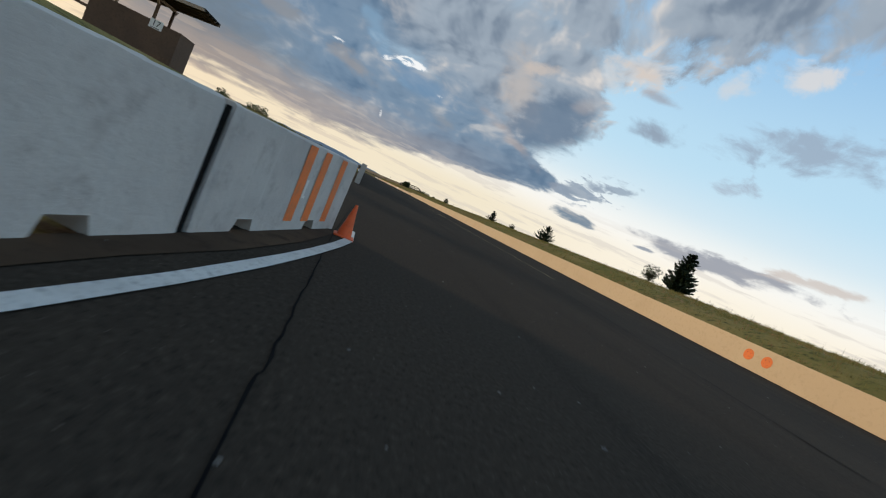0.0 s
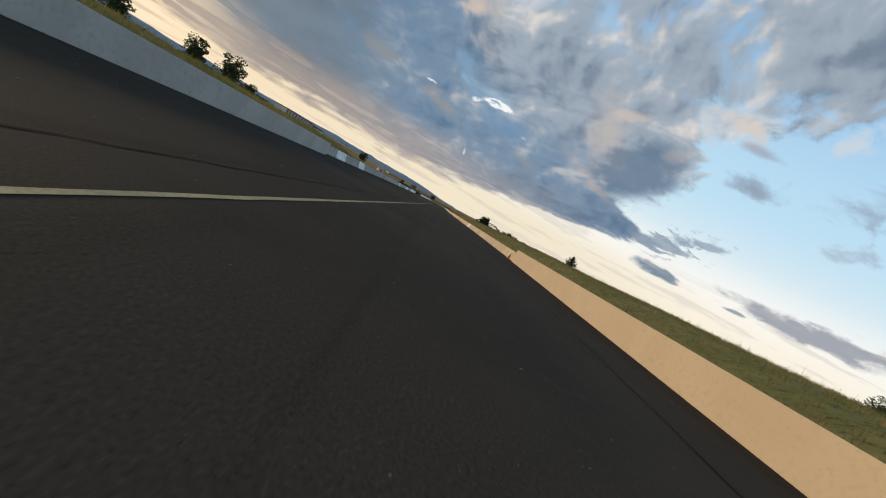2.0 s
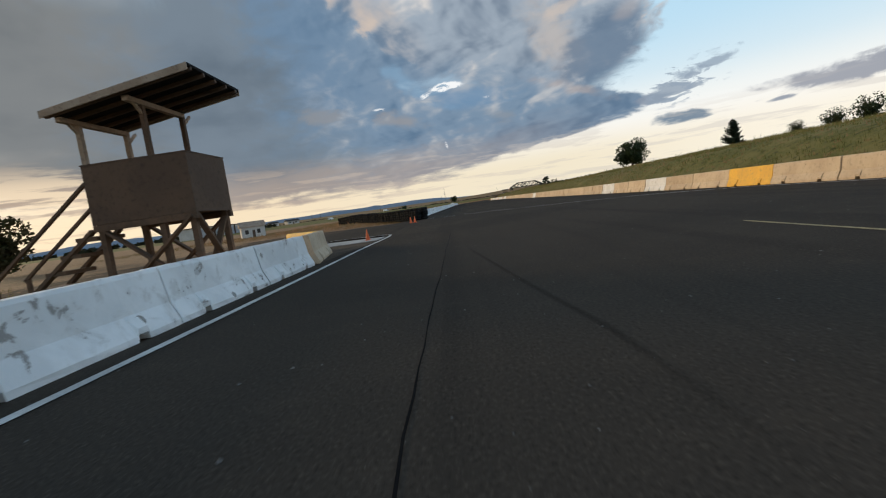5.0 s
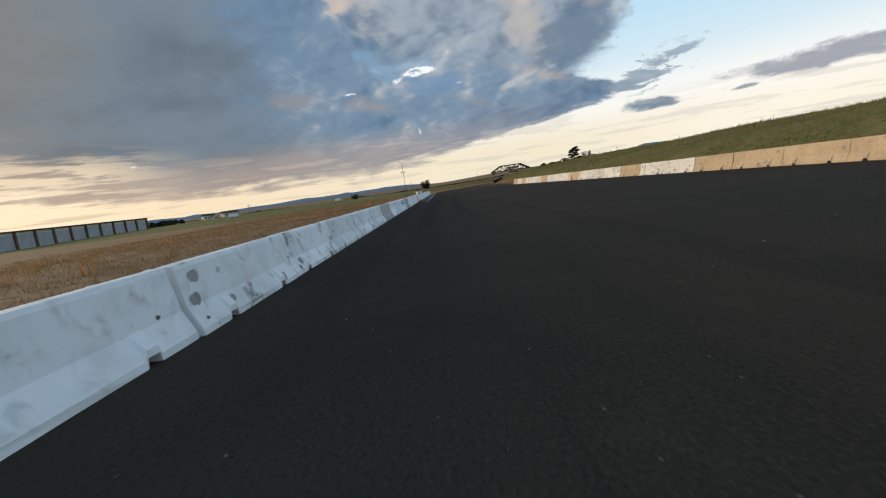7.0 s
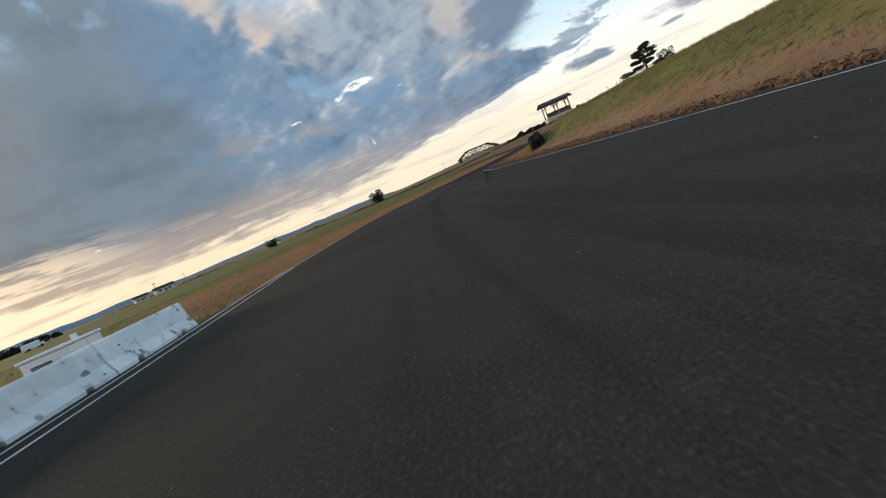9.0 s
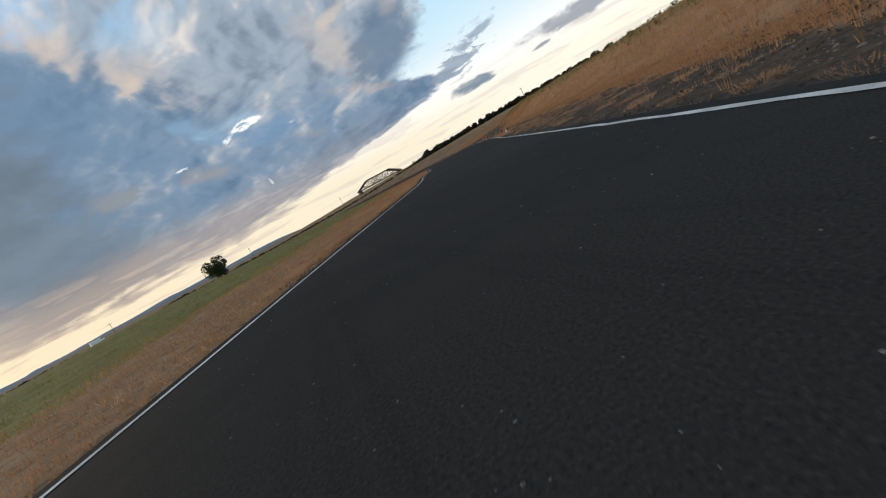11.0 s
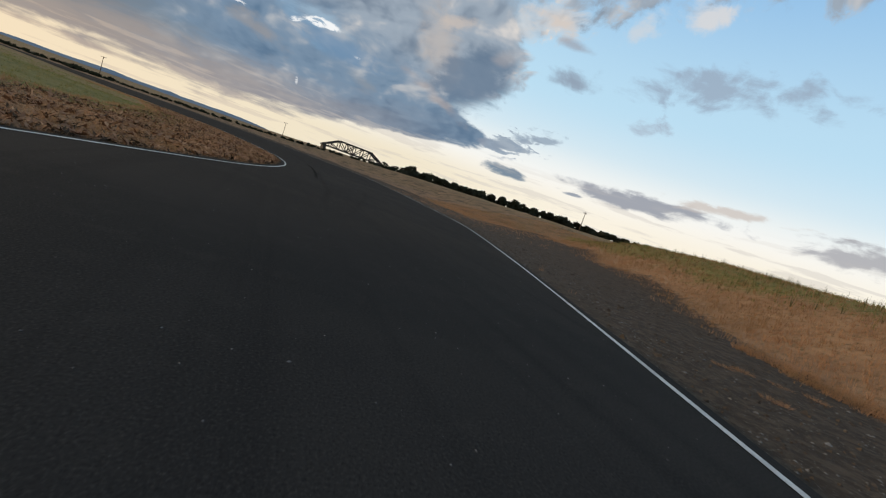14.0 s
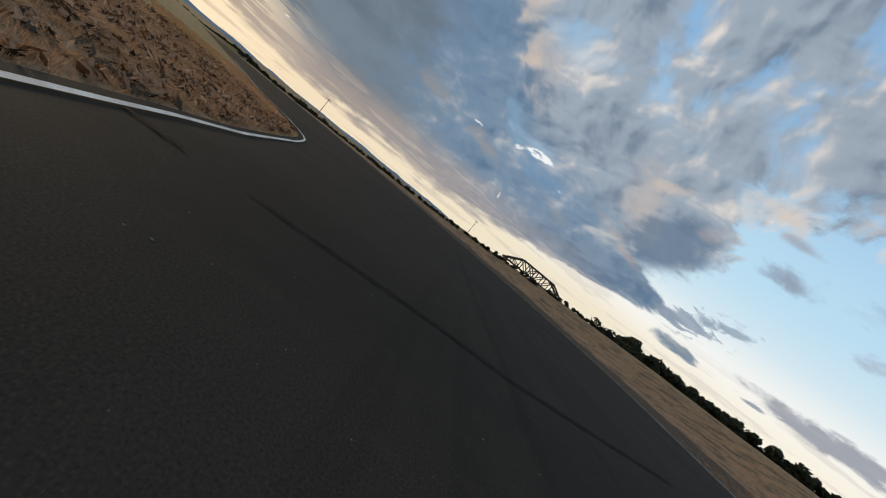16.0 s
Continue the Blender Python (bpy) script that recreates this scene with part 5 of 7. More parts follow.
def truss_span(x, y, z, w, h, turn):
    """An old steel truss with sloping ends."""
    T = thing("truss_span", pose(x, y, z, 0, 0, turn), "dark steel truss span with sloping ends", "bridge")
    n = 8
    xs = [(-0.5 + k / n) * w for k in range(n + 1)]
    topz = lambda k: 0.0 if k in (0, n) else (h if k >= 2 and k <= n - 2 else h * 0.5)
    for sy in (-2.6, 2.6):
        part("bottom_chord", beam(bmesh.new(), (-w / 2, sy, 0.1), (w / 2, sy, 0.1), 0.85, 0.75), DARK_STEEL, T)
        bm = bmesh.new()
        for k in range(n):
            beam(bm, (xs[k], sy, topz(k) + 0.05), (xs[k + 1], sy, topz(k + 1) + 0.05), 0.85, 0.7)
        part("top_chord", bm, DARK_STEEL, T)
        for k in range(1, n):
            part("upright", beam(bmesh.new(), (xs[k], sy, 0.1), (xs[k], sy, topz(k)), 0.42), DARK_STEEL, T)
            b = k + (1 if k < n / 2 else -1)
            if 0 < b < n:
                part("diagonal", beam(bmesh.new(), (xs[k], sy, topz(k)), (xs[b], sy, 0.1), 0.42), DARK_STEEL, T)
    for k in range(n + 1):
        part("cross_tie", beam(bmesh.new(), (xs[k], -2.6, topz(k) if 0 < k < n else 0.1), (xs[k], 2.6, topz(k) if 0 < k < n else 0.1), 0.26), DARK_STEEL, T)
    for sx in (-0.46, 0.46):
        foot = ground_at(x + sx * w * math.cos(math.radians(turn)), y + sx * w * math.sin(math.radians(turn))) - z - 0.3
        part("support", box(bmesh.new(), (sx * w - 0.9, -3.1, foot), (sx * w + 0.9, 3.1, -0.25)), DARK_STEEL, T, "dark support block")


truss_span(85.7, 718.0, 7.9, 39.5, 5.1, 8)


def utility_pole(x, y, top, arms=True):
    g = ground_at(x, y)
    T = thing("utility_pole", pose(x, y, 0, 0, 0, 20), "thin wooden utility pole with a cross arm", "pole", "utility poles")
    part("pole", rod(bmesh.new(), (0, 0, g - 0.2), (0, 0, top), 0.11, 0.08, 8), TIMBER, T)
    if arms:
        part("cross_arm", beam(bmesh.new(), (-0.75, 0.1, top - 0.35), (0.75, 0.1, top - 0.35), 0.1), TIMBER, T)
        for k in (-0.65, -0.3, 0.3, 0.65):
            part("insulator", rod(bmesh.new(), (k, 0.1, top - 0.30), (k, 0.1, top - 0.14), 0.045, None, 8), PALE_PAINT, T)


for p in ((113.7, 526.7, 9.6), (43.9, 645.0, 9.6), (-11.8, 611.0, 8.0), (-62.0, 560.0, 6.5), (-95.0, 500.0, 6.5), (-135.0, 610.0, 8.5)):
    utility_pole(*p)

# ---------------------------------------------------------------- trees
def leaf_cloud(rng, centres, n, size, flat=0.7):
    """Small leaf quads strewn round clump centres [(centre, radius)], as verts and faces."""
    verts, faces = [], []
    for _ in range(n):
        c, r = rng.choice(centres)
        d = Vector((rng.gauss(0, 1), rng.gauss(0, 1), rng.gauss(0, 1)))
        d.normalize()
        p = c + Vector((d.x, d.y, d.z * flat)) * r * (0.45 + 0.6 * rng.random() ** 0.6)
        u = Vector((rng.gauss(0, 1), rng.gauss(0, 1), rng.gauss(0, 0.7))).normalized()
        v = u.orthogonal().normalized()
        s = size * rng.uniform(0.6, 1.4)
        k = len(verts)
        for a, b in ((-1, -0.1), (0, -0.55), (1, 0.1), (0, 0.55)):
            verts.append(tuple(p + u * a * s + v * b * s))
        faces.append((k, k + 1, k + 2, k + 3))
    return verts, faces


def broadleaf(x, y, top, width, label, seed, leaves=2600, mat=None, base=None, name="tree"):
    rng = random.Random(seed)
    g = ground_at(x, y) if base is None else base
    H = top - g
    T = thing(name, pose(x, y, g), label, "tree" if name == "tree" else "bush")
    bm = bmesh.new()
    fork = Vector((rng.uniform(-0.05, 0.05) * H, 0, 0.20 * H))
    rod(bm, (0, 0, -0.1), fork, 0.045 * H, 0.032 * H, 9)
    centres = []
    for k in range(14):
        a = k * 2.4 + rng.uniform(-0.4, 0.4)
        lift = 0.16 + 0.76 * (k + rng.random()) / 14
        reach = width / 2 * math.sin(math.pi * min(0.95, max(0.18, lift * 0.92))) * rng.uniform(0.55, 0.85)
        tip = Vector((math.cos(a) * reach, math.sin(a) * reach, lift * H))
        mid = fork.lerp(tip, 0.5) + Vector((0, 0, 0.05 * H))
        rod(bm, fork, mid, 0.022 * H, 0.014 * H, 6)
        rod(bm, mid, tip, 0.014 * H, 0.005 * H, 5)
        centres.append((tip, width * rng.uniform(0.15, 0.26)))
        centres.append((mid, width * rng.uniform(0.12, 0.20)))
    part("trunk", bm, BARK, T)
    v, f = leaf_cloud(rng, centres, int(leaves * 1.5), 0.036 * max(width, H))
    ob = raw_object("crown", v, f, mat or LEAF)
    ob.parent = T
    tagged(ob, "dense dark green crown")
    return T


def conifer(x, y, top, width, label, seed, tiers=15, bushy=1.0):
    """Uneven boughs that sweep out and up, each set thick with needle sprays."""
    rng = random.Random(seed)
    g = ground_at(x, y)
    H = top - g
    T = thing("conifer", pose(x, y, g), label, "tree")
    part("trunk", rod(bmesh.new(), (0, 0, -0.1), (0, 0, H * 0.98), 0.03 * H, 0.006 * H, 8), BARK, T)
    verts, faces = [], []
    lop = rng.uniform(0, 2 * math.pi)
    for b in range(int(tiers * 8)):
        u = rng.random() ** 1.25
        z = H * (0.04 + 0.92 * u)
        a = rng.uniform(0, 2 * math.pi)
        R = width / 2 * (1 - u) ** 0.7 * (1 + 0.18 * math.cos(a - lop)) + 0.04 * H
        L = R * rng.uniform(0.55, 1.15)
        up = rng.uniform(0.25, 0.75)
        steps = max(5, int(15 * bushy * (L / (width / 2)) + 3))
        for s in range(steps):
            w = (s + 0.5) / steps
            p = Vector((math.cos(a) * L * w, math.sin(a) * L * w, z + up * L * w * w - 0.12 * L * w))
            for _ in range(4):
                d = Vector((math.cos(a) * 0.7 + rng.gauss(0, 0.6), math.sin(a) * 0.7 + rng.gauss(0, 0.6), 0.35 + rng.gauss(0, 0.45))).normalized()
                sz = 0.062 * H * rng.uniform(0.6, 1.3) * (1 - 0.45 * w)
                n = d.orthogonal().normalized() * sz * 0.42
                k = len(verts)
                verts += [tuple(p - n), tuple(p + n), tuple(p + d * sz * 1.6)]
                faces.append((k, k + 1, k + 2))
    ob = raw_object("crown", verts, faces, NEEDLE)
    ob.parent = T
    tagged(ob, "dark needled boughs sweeping upwards")
    return T


conifer(18.5, 31.1, 5.6, 2.5, "dark spruce standing on the grass bank", 1, 19, 1.3)
broadleaf(16.9, 32.6, 3.6, 1.6, "small bush beside the spruce", 2, 900, name="bush")
conifer(16.5, 53.0, 4.1, 2.5, "small ragged spruce on the grass bank", 3, 13, 1.2)
conifer(16.5, 75.5, 3.8, 1.8, "small bushy spruce on the grass bank", 4, 11, 1.3)
broadleaf(27.6, 94.0, 3.9, 1.5, "small dark tree behind the bank", 6, 900)
conifer(19.3, 128.6, 3.55, 1.9, "low ragged spruce on the bank crest", 7, 13, 1.5)
broadleaf(20.3, 242.0, 5.2, 4.1, "round dark green tree behind the bank", 8, 3600)
conifer(18.63, 218.3, 3.9, 1.5, "narrow dark spruce behind the bank", 9, 16, 1.2)
for k, (bx, by, bt, bw) in enumerate(((24.6, 216.6, 3.45, 1.7), (26.3, 215.6, 3.95, 2.2), (28.2, 214.6, 3.7, 2.0), (23.0, 218.0, 3.1, 1.2), (31.0, 212.5, 3.5, 1.8))):
    broadleaf(bx, by, bt, bw, "spreading dark bush on the bank crest", 20 + k, 1500, name="bush")
broadleaf(-24.2, 203.2, 3.0, 2.5, "leafy tree in the field, rusty low sun put into its leaf colour", 60, 2200, SUN_TINT_LEAF)
for k, (bx, by, bt, bw) in enumerate(((-38.4, 145.0, 5.0, 4.8), (-45.0, 128.0, 4.2, 3.2), (-38.6, 134.8, 4.4, 3.4), (-82.8, 254.0, 5.0, 4.2), (-85.2, 255.5, 4.4, 4.0), (-1.5, 447.7, 4.5, 4.4), (-28.8, 431.0, 2.9, 3.2), (-34.0, 93.0, 2.6, 2.4))):
    broadleaf(bx, by, bt, bw, "round dark green tree in the field", 40 + k, 2200 if k == 5 else 1500)
broadleaf(38.6, 370.5, 4.5, 1.5, "small dark bush beside the pine", 61, 900, name="bush")
broadleaf(40.2, 371.5, 4.6, 1.3, "small dark bush beside the pine", 62, 800, name="bush")


def pine(x, y, top, width, label, seed):
    """An old open pine: a leaning trunk with long bare limbs, each ending in flat ragged clumps of needles."""
    rng = random.Random(seed)
    g = ground_at(x, y)
    H = top - g
    T = thing("pine", pose(x, y, g), label, "tree")
    bm = bmesh.new()
    tip = Vector((0.08 * H, 0.0, 0.94 * H))
    rod(bm, (0, 0, -0.1), tip * 0.55, 0.036 * H, 0.026 * H, 9)
    rod(bm, tip * 0.55, tip, 0.026 * H, 0.008 * H, 8)
    centres = [(tip, 0.10 * width), (tip * 0.93, 0.12 * width)]
    for k in range(17):
        u = 0.20 + 0.76 * k / 16
        a = k * 2.4 + rng.uniform(-0.5, 0.5)
        reach = width / 2 * (1.08 - 0.85 * u ** 1.6) * rng.uniform(0.55, 1.1)
        o = tip * u
        e = o + Vector((math.cos(a) * reach, math.sin(a) * reach, rng.uniform(-0.01, 0.10) * H))
        rod(bm, o, e, 0.012 * H, 0.004 * H, 5)
        for f in (0.62, 0.86, 1.0):
            centres.append((o.lerp(e, f), width * rng.uniform(0.065, 0.115)))
    part("trunk", bm, BARK, T)
    v, f = leaf_cloud(rng, centres, 6500, 0.028 * H, 0.45)
    ob = raw_object("crown", v, f, NEEDLE)
    ob.parent = T
    tagged(ob, "flat ragged clumps of dark needles with gaps between")
    return T


pine(35.5, 369.4, 5.8, 5.4, "spreading dark pine on the bank crest", 12)


def scrub_belt(name, pts, tall, deep, label, seed, per_m, size=0.16):
    """A belt of dark scrub: thousands of small leaves in uneven clumps."""
    rng = random.Random(seed)
    c = curve_points(pts, 1.5)
    verts, faces = [], []
    for i, p in enumerate(c):
        k = tall * (0.72 + 0.4 * rng.random()) * (0.88 + 0.14 * math.sin(i * 0.21))
        q = p + Vector((rng.uniform(-deep, deep), rng.uniform(-deep, deep), 0))
        g = ground_at(q.x, q.y)
        centres = [(Vector((q.x + rng.uniform(-1, 1), q.y + rng.uniform(-1, 1), g + k * s)), max(k * 0.40, 1.0 if k > 1 else 0.1)) for s in (0.12, 0.34, 0.58)]
        v, f = leaf_cloud(rng, centres, int(per_m * 1.5), size)
        o = len(verts)
        verts += v
        faces += [tuple(a + o for a in t) for t in f]
    return tagged(raw_object(name, verts, faces, HEDGE), label, "scrub", kind="stuff")


scrub_belt("scrub", [(190, 480), (155, 520), (120, 550), (94, 561), (77, 556)], 3.1, 0.8, "dark belt of scrub along the rise", 71, 240, 0.45)
scrub_belt("scrub", [(77, 556), (70, 554)], 1.35, 0.6, "low dark belt of scrub before the truss span", 76, 150, 0.30)
scrub_belt("scrub", [(70, 554), (44, 562), (22, 580), (-8, 606)], 0.8, 0.6, "low dark belt of scrub along the rise", 75, 120, 0.26)
scrub_belt("scrub", [(-8, 606), (-40, 630), (-120, 655), (-220, 660)], 1.0, 2.0, "dark far belt of scrub on the horizon", 72, 50, 0.6)
scrub_belt("scrub", [(-120, 480), (-170, 470), (-230, 440), (-300, 400)], 3.0, 3.0, "low far belt of trees across the field", 73, 24, 1.0)
scrub_belt("scrub", [(22, 330), (30, 352), (36, 372), (46, 398)], 0.55, 1.2, "low dark shrubs along the bank crest", 74, 14, 0.10)


# ---------------------------------------------------------------- far hills
def hills(name, a0, a1, dist, profile, seed, label):
    verts, faces = [], []
    n = 90
    for i in range(n + 1):
        a = a0 + (a1 - a0) * i / n
        e = float(np.interp(a, [p[0] for p in profile], [p[1] for p in profile]))
        e += 0.32 * noise.noise(Vector((a * 0.22, seed, 0))) + 0.10 * noise.noise(Vector((a * 1.3, seed, 3)))
        r = math.radians(a)
        for k, (dd, zz) in enumerate(((0, -20.0), (0, 0.35), (500, 0.8), (1000, 1.0))):
            D = dist + dd
            verts.append((math.sin(r) * D, 250 + math.cos(r) * D, zz if k == 0 else max(-10.0, D * math.tan(math.radians(max(e, 0.0))) * zz)))
        if i:
            for k in range(3):
                q = i * 4 + k
                faces.append((q - 4, q, q + 1, q - 3))
    return tagged(raw_object(name, verts, faces, HILL, True), label, "hills", kind="structure")


hills("backdrop", -75, 9, 2600, [(-75, 0.9), (-46, 0.75), (-40, 1.15), (-33, 1.05), (-21, 0.85), (-14, 1.05), (-4, 1.05), (2, 0.6), (9, 0.1)], 4.0, "far hills along the horizon, blue haze put into their colour")
hills("backdrop", 17, 44, 2600, [(17, 0.2), (22, 1.0), (26, 1.65), (31, 1.2), (44, 0.2)], 8.0, "far hill behind the bank, blue haze put into its colour")


# ---------------------------------------------------------------- marks on the asphalt
def seam(pts, width, mat, wobble, seed, label="black sealed crack in the asphalt", step=0.5, z=0.004, broken=1.0):
    return tagged(strip("crack", pts, width, z, mat, 1.4 * wobble, 0.6 * step, seed, 0.30, broken), label, "crack", kind="structure")


def soft_material():
    """Rubber laid thinly on the road, thinning out to its edges."""
    m = bpy.data.materials.new("soft rubber marks")
    m.use_nodes = True
    nt = m.node_tree
    b = nt.nodes["Principled BSDF"]
    co = nt.nodes.new("ShaderNodeNewGeometry").outputs["Position"]
    at = nt.nodes.new("ShaderNodeAttribute")
    at.attribute_name = "laid"
    n1, n2 = noise_node(nt, co, 0.9, 5.0, 0.6), noise_node(nt, co, 50.0, 3.0, 0.7)
    k = math_node(nt, "MULTIPLY", at.outputs["Fac"], math_node(nt, "ADD", math_node(nt, "ADD", n1, n2), 0.05), None, True)
    b.inputs["Base Color"].default_value = (0.013, 0.0125, 0.012, 1)
    b.inputs["Roughness"].default_value, b.inputs["Specular IOR Level"].default_value = 0.9, 0.05
    mx, tr = nt.nodes.new("ShaderNodeMixShader"), nt.nodes.new("ShaderNodeBsdfTransparent")
    nt.links.new(k, mx.inputs[0])
    nt.links.new(tr.outputs[0], mx.inputs[1])
    nt.links.new(b.outputs[0], mx.inputs[2])
    nt.links.new(mx.outputs[0], nt.nodes["Material Output"].inputs["Surface"])
    return m


SOFT_MARK = soft_material()


def soft_mark(pts, width, strength, seed, label="dark rubber mark on the asphalt"):
    """A band of rubber along a curve, full in the middle and thinning to its edges and ends."""
    rng = random.Random(seed)
    c = curve_points(pts, 0.8)
    verts, faces, laid = [], [], []
    for i, p in enumerate(c):
        d = (c[min(i + 1, len(c) - 1)] - c[max(i - 1, 0)]).normalized()
        n = Vector((d.y, -d.x, 0))
        w = width * rng.uniform(0.9, 1.1)
        u = i / max(1, len(c) - 1)
        end = min(1.0, 6 * u, 6 * (1 - u))
        for k, f in ((-0.5, 0.0), (-0.28, 0.6), (0.0, 1.0), (0.28, 0.6), (0.5, 0.0)):
            q = p + n * (k * w)
            verts.append((q.x, q.y, 0.0045 + rise(q.y) + 0.015 * lift_far(q.y)))
            laid.append(f * end * strength)
        if i:
            for k in range(4):
                a = 5 * i + k
                faces.append((a - 5, a - 4, a + 1, a))
    ob = raw_object("tyre_mark", verts, faces, SOFT_MARK)
    at = ob.data.attributes.new("laid", "FLOAT", "POINT")
    at.data.foreach_set("value", laid)
    return tagged(ob, label, "tyre mark", kind="structure")


seam([(-8.05, 5.2), (-8.15, 3.0), (-8.19, 1.8), (-8.21, 0.9), (-8.23, 0.4), (-8.3, -3)], 0.006, SEAL, 0.003, 1, step=0.12)
seam([(-4.6, 2), (-3.95, 14), (-3.39, 35.5), (-2.9, 56), (-2.0, 91), (-1.95, 96)], 0.024, SEAL, 0.014, 2)
seam([(-7.4, 39.9), (-6.3, 39.85), (-5.62, 40.04), (-4.86, 40.11), (-4.2, 40.2)], 0.03, SEAL, 0.015, 3, step=0.2)
seam([(-7.8, 17.85), (-5.9, 17.93), (-5.46, 17.93), (-5.25, 17.88), (-4.9, 17.8)], 0.03, SEAL, 0.008, 40, step=0.12)
seam([(-6.6, 110.8), (-4.62, 111.06), (-3.85, 111.43), (-2.67, 111.42), (-1.57, 111.69), (-0.97, 111.8), (0.19, 111.95)], 0.075, SEAL, 0.02, 41, step=0.15)
seam([(-7.0, 62.4), (-4.3, 62.3), (-2.4, 62.5)], 0.025, SEAL, 0.015, 4, step=0.2)
seam([(-2.5, 35.95), (-2.15, 35.82), (-1.5, 35.8), (-0.6, 35.9)], 0.035, SEAL, 0.015, 5, step=0.15)
seam([(0.3, 5), (1.2, 38.7), (2.1, 70), (2.65, 92), (2.75, 97), (3.2, 120), (3.7, 150)], 0.022, SEAL, 0.010, 6)
seam([(-0.30, 86), (-0.21, 89.5), (0.05, 104), (0.22, 109), (0.23, 112), (0.45, 120), (0.59, 123), (0.66, 132), (0.7, 140), (0.9, 158)], 0.027, SEAL, 0.014, 7)
seam([(-2.02, 89), (-2.04, 92), (-2.1, 97), (-2.1, 100)], 0.03, SEAL, 0.012, 8)
seam([(-3.9, 146), (-3.67, 165), (-3.48, 176.5), (-3.40, 186), (-3.3, 193)], 0.008, SEAL, 0.006, 9)
seam([(-2.6, 150), (-2.35, 164.8), (-2.32, 167.3), (-2.22, 174), (-2.15, 179)], 0.042, SEAM_DARK, 0.01, 10, "dark paving seam along the asphalt")
soft_mark([(-2.64, 165.2), (-2.68, 166.4), (-2.77, 168.2)], 0.06, 0.5, 11, "dark rubber mark on the asphalt")
soft_mark([(-2.49, 183.5), (-2.55, 184.8), (-2.70, 186), (-3.05, 189.3)], 0.06, 0.25, 12, "dark rubber mark on the asphalt")
seam([(-3.0, 276.28), (-1.75, 276.31), (-0.62, 276.42), (0.54, 276.51), (1.67, 276.62), (3.16, 276.67), (7.0, 276.8)], 0.05, SEAL, 0.012, 13, step=0.15, broken=0.35)
seam([(-1.7, 293.02), (0.0, 293.15), (2.29, 293.25), (3.82, 293.1), (5.03, 293.28), (7.1, 293.3)], 0.05, SEAL, 0.012, 14, step=0.15, broken=0.35)
seam([(2.25, 293.2), (2.18, 291.7), (2.18, 290.5), (2.1, 287)], 0.035, SEAL, 0.010, 15, step=0.2)
seam([(3.1, 314), (3.06, 311.8), (2.88, 306.2), (2.84, 304.7), (2.8, 303)], 0.03, SEAL, 0.012, 16, step=0.3)
soft_mark([(1.2, 316), (1.04, 312.7), (0.51, 307), (0.36, 305), (0.30, 303.5), (0.1, 298)], 0.06, 0.25, 17, "dark paving seam along the asphalt")
seam([(4.6, 336), (4.2, 333.1), (4.07, 332.27), (4.0, 331.9), (3.97, 331.3), (3.8, 329)], 0.018, SEAL, 0.016, 18, step=0.12)
soft_mark([(9.1, 348), (7.6, 340), (6.28, 334.5), (5.78, 332), (5.4, 330)], 0.09, 0.5, 19, "dark rubber arc on the asphalt")
soft_mark([(8.6, 346), (6.9, 336), (6.4, 331)], 0.07, 0.5, 20, "dark rubber arc on the asphalt")
seam([(31.6, 400.3), (30.97, 400.7), (30.2, 401.15), (29.5, 401.5)], 0.03, SEAL, 0.012, 21, step=0.15)
soft_mark([(33.5, 409), (30.16, 400.24), (29.66, 399.08), (29.15, 398.0), (28.84, 397.4), (26.8, 393)], 0.20, 0.18, 22, "dark rubber arc on the asphalt")
soft_mark([(31.5, 411), (29.34, 405.85), (27.75, 402.24), (26.99, 400.37), (26.6, 399.6), (24, 394)], 0.26, 0.15, 23, "dark rubber arc on the asphalt")
soft_mark([(30.5, 406), (28.82, 402.3), (27.91, 400.2), (27.49, 399.0), (25.6, 395)], 0.24, 0.10, 24, "dark rubber arc on the asphalt")
seam([(41.0, 450.7), (42.2, 450.89), (43.16, 450.7), (44.11, 450.79), (45.26, 451.06), (45.95, 450.91), (47.28, 450.89), (48.37, 450.68), (50.6, 450.77)], 0.075, SEAL, 0.022, 25, step=0.15, broken=0.32)
seam([(41.6, 472.9), (42.39, 473.6), (43.74, 474.06), (44.64, 474.33), (46.08, 474.89), (47.33, 475.17), (50.13, 476.16), (54, 477)], 0.085, SEAL, 0.022, 26, step=0.15, broken=0.45)
seam([(39.6, 483.1), (41.24, 483.81), (43.2, 484.63), (44.94, 485.23), (48.75, 487.45)], 0.07, SEAL, 0.02, 27, step=0.12, broken=0.5)
soft_mark([(43.7, 456), (43.94, 459.6), (44.2, 462.8), (44.55, 469.5), (44.65, 472.5), (44.62, 479)], 0.30, 0.55, 28, "broad dark tyre mark curving over the asphalt")
soft_mark([(44.62, 478), (44.6, 482), (44.4, 487.4), (43.6, 503), (42.6, 520)], 0.34, 0.13, 29, "dark tyre mark curving over the asphalt")

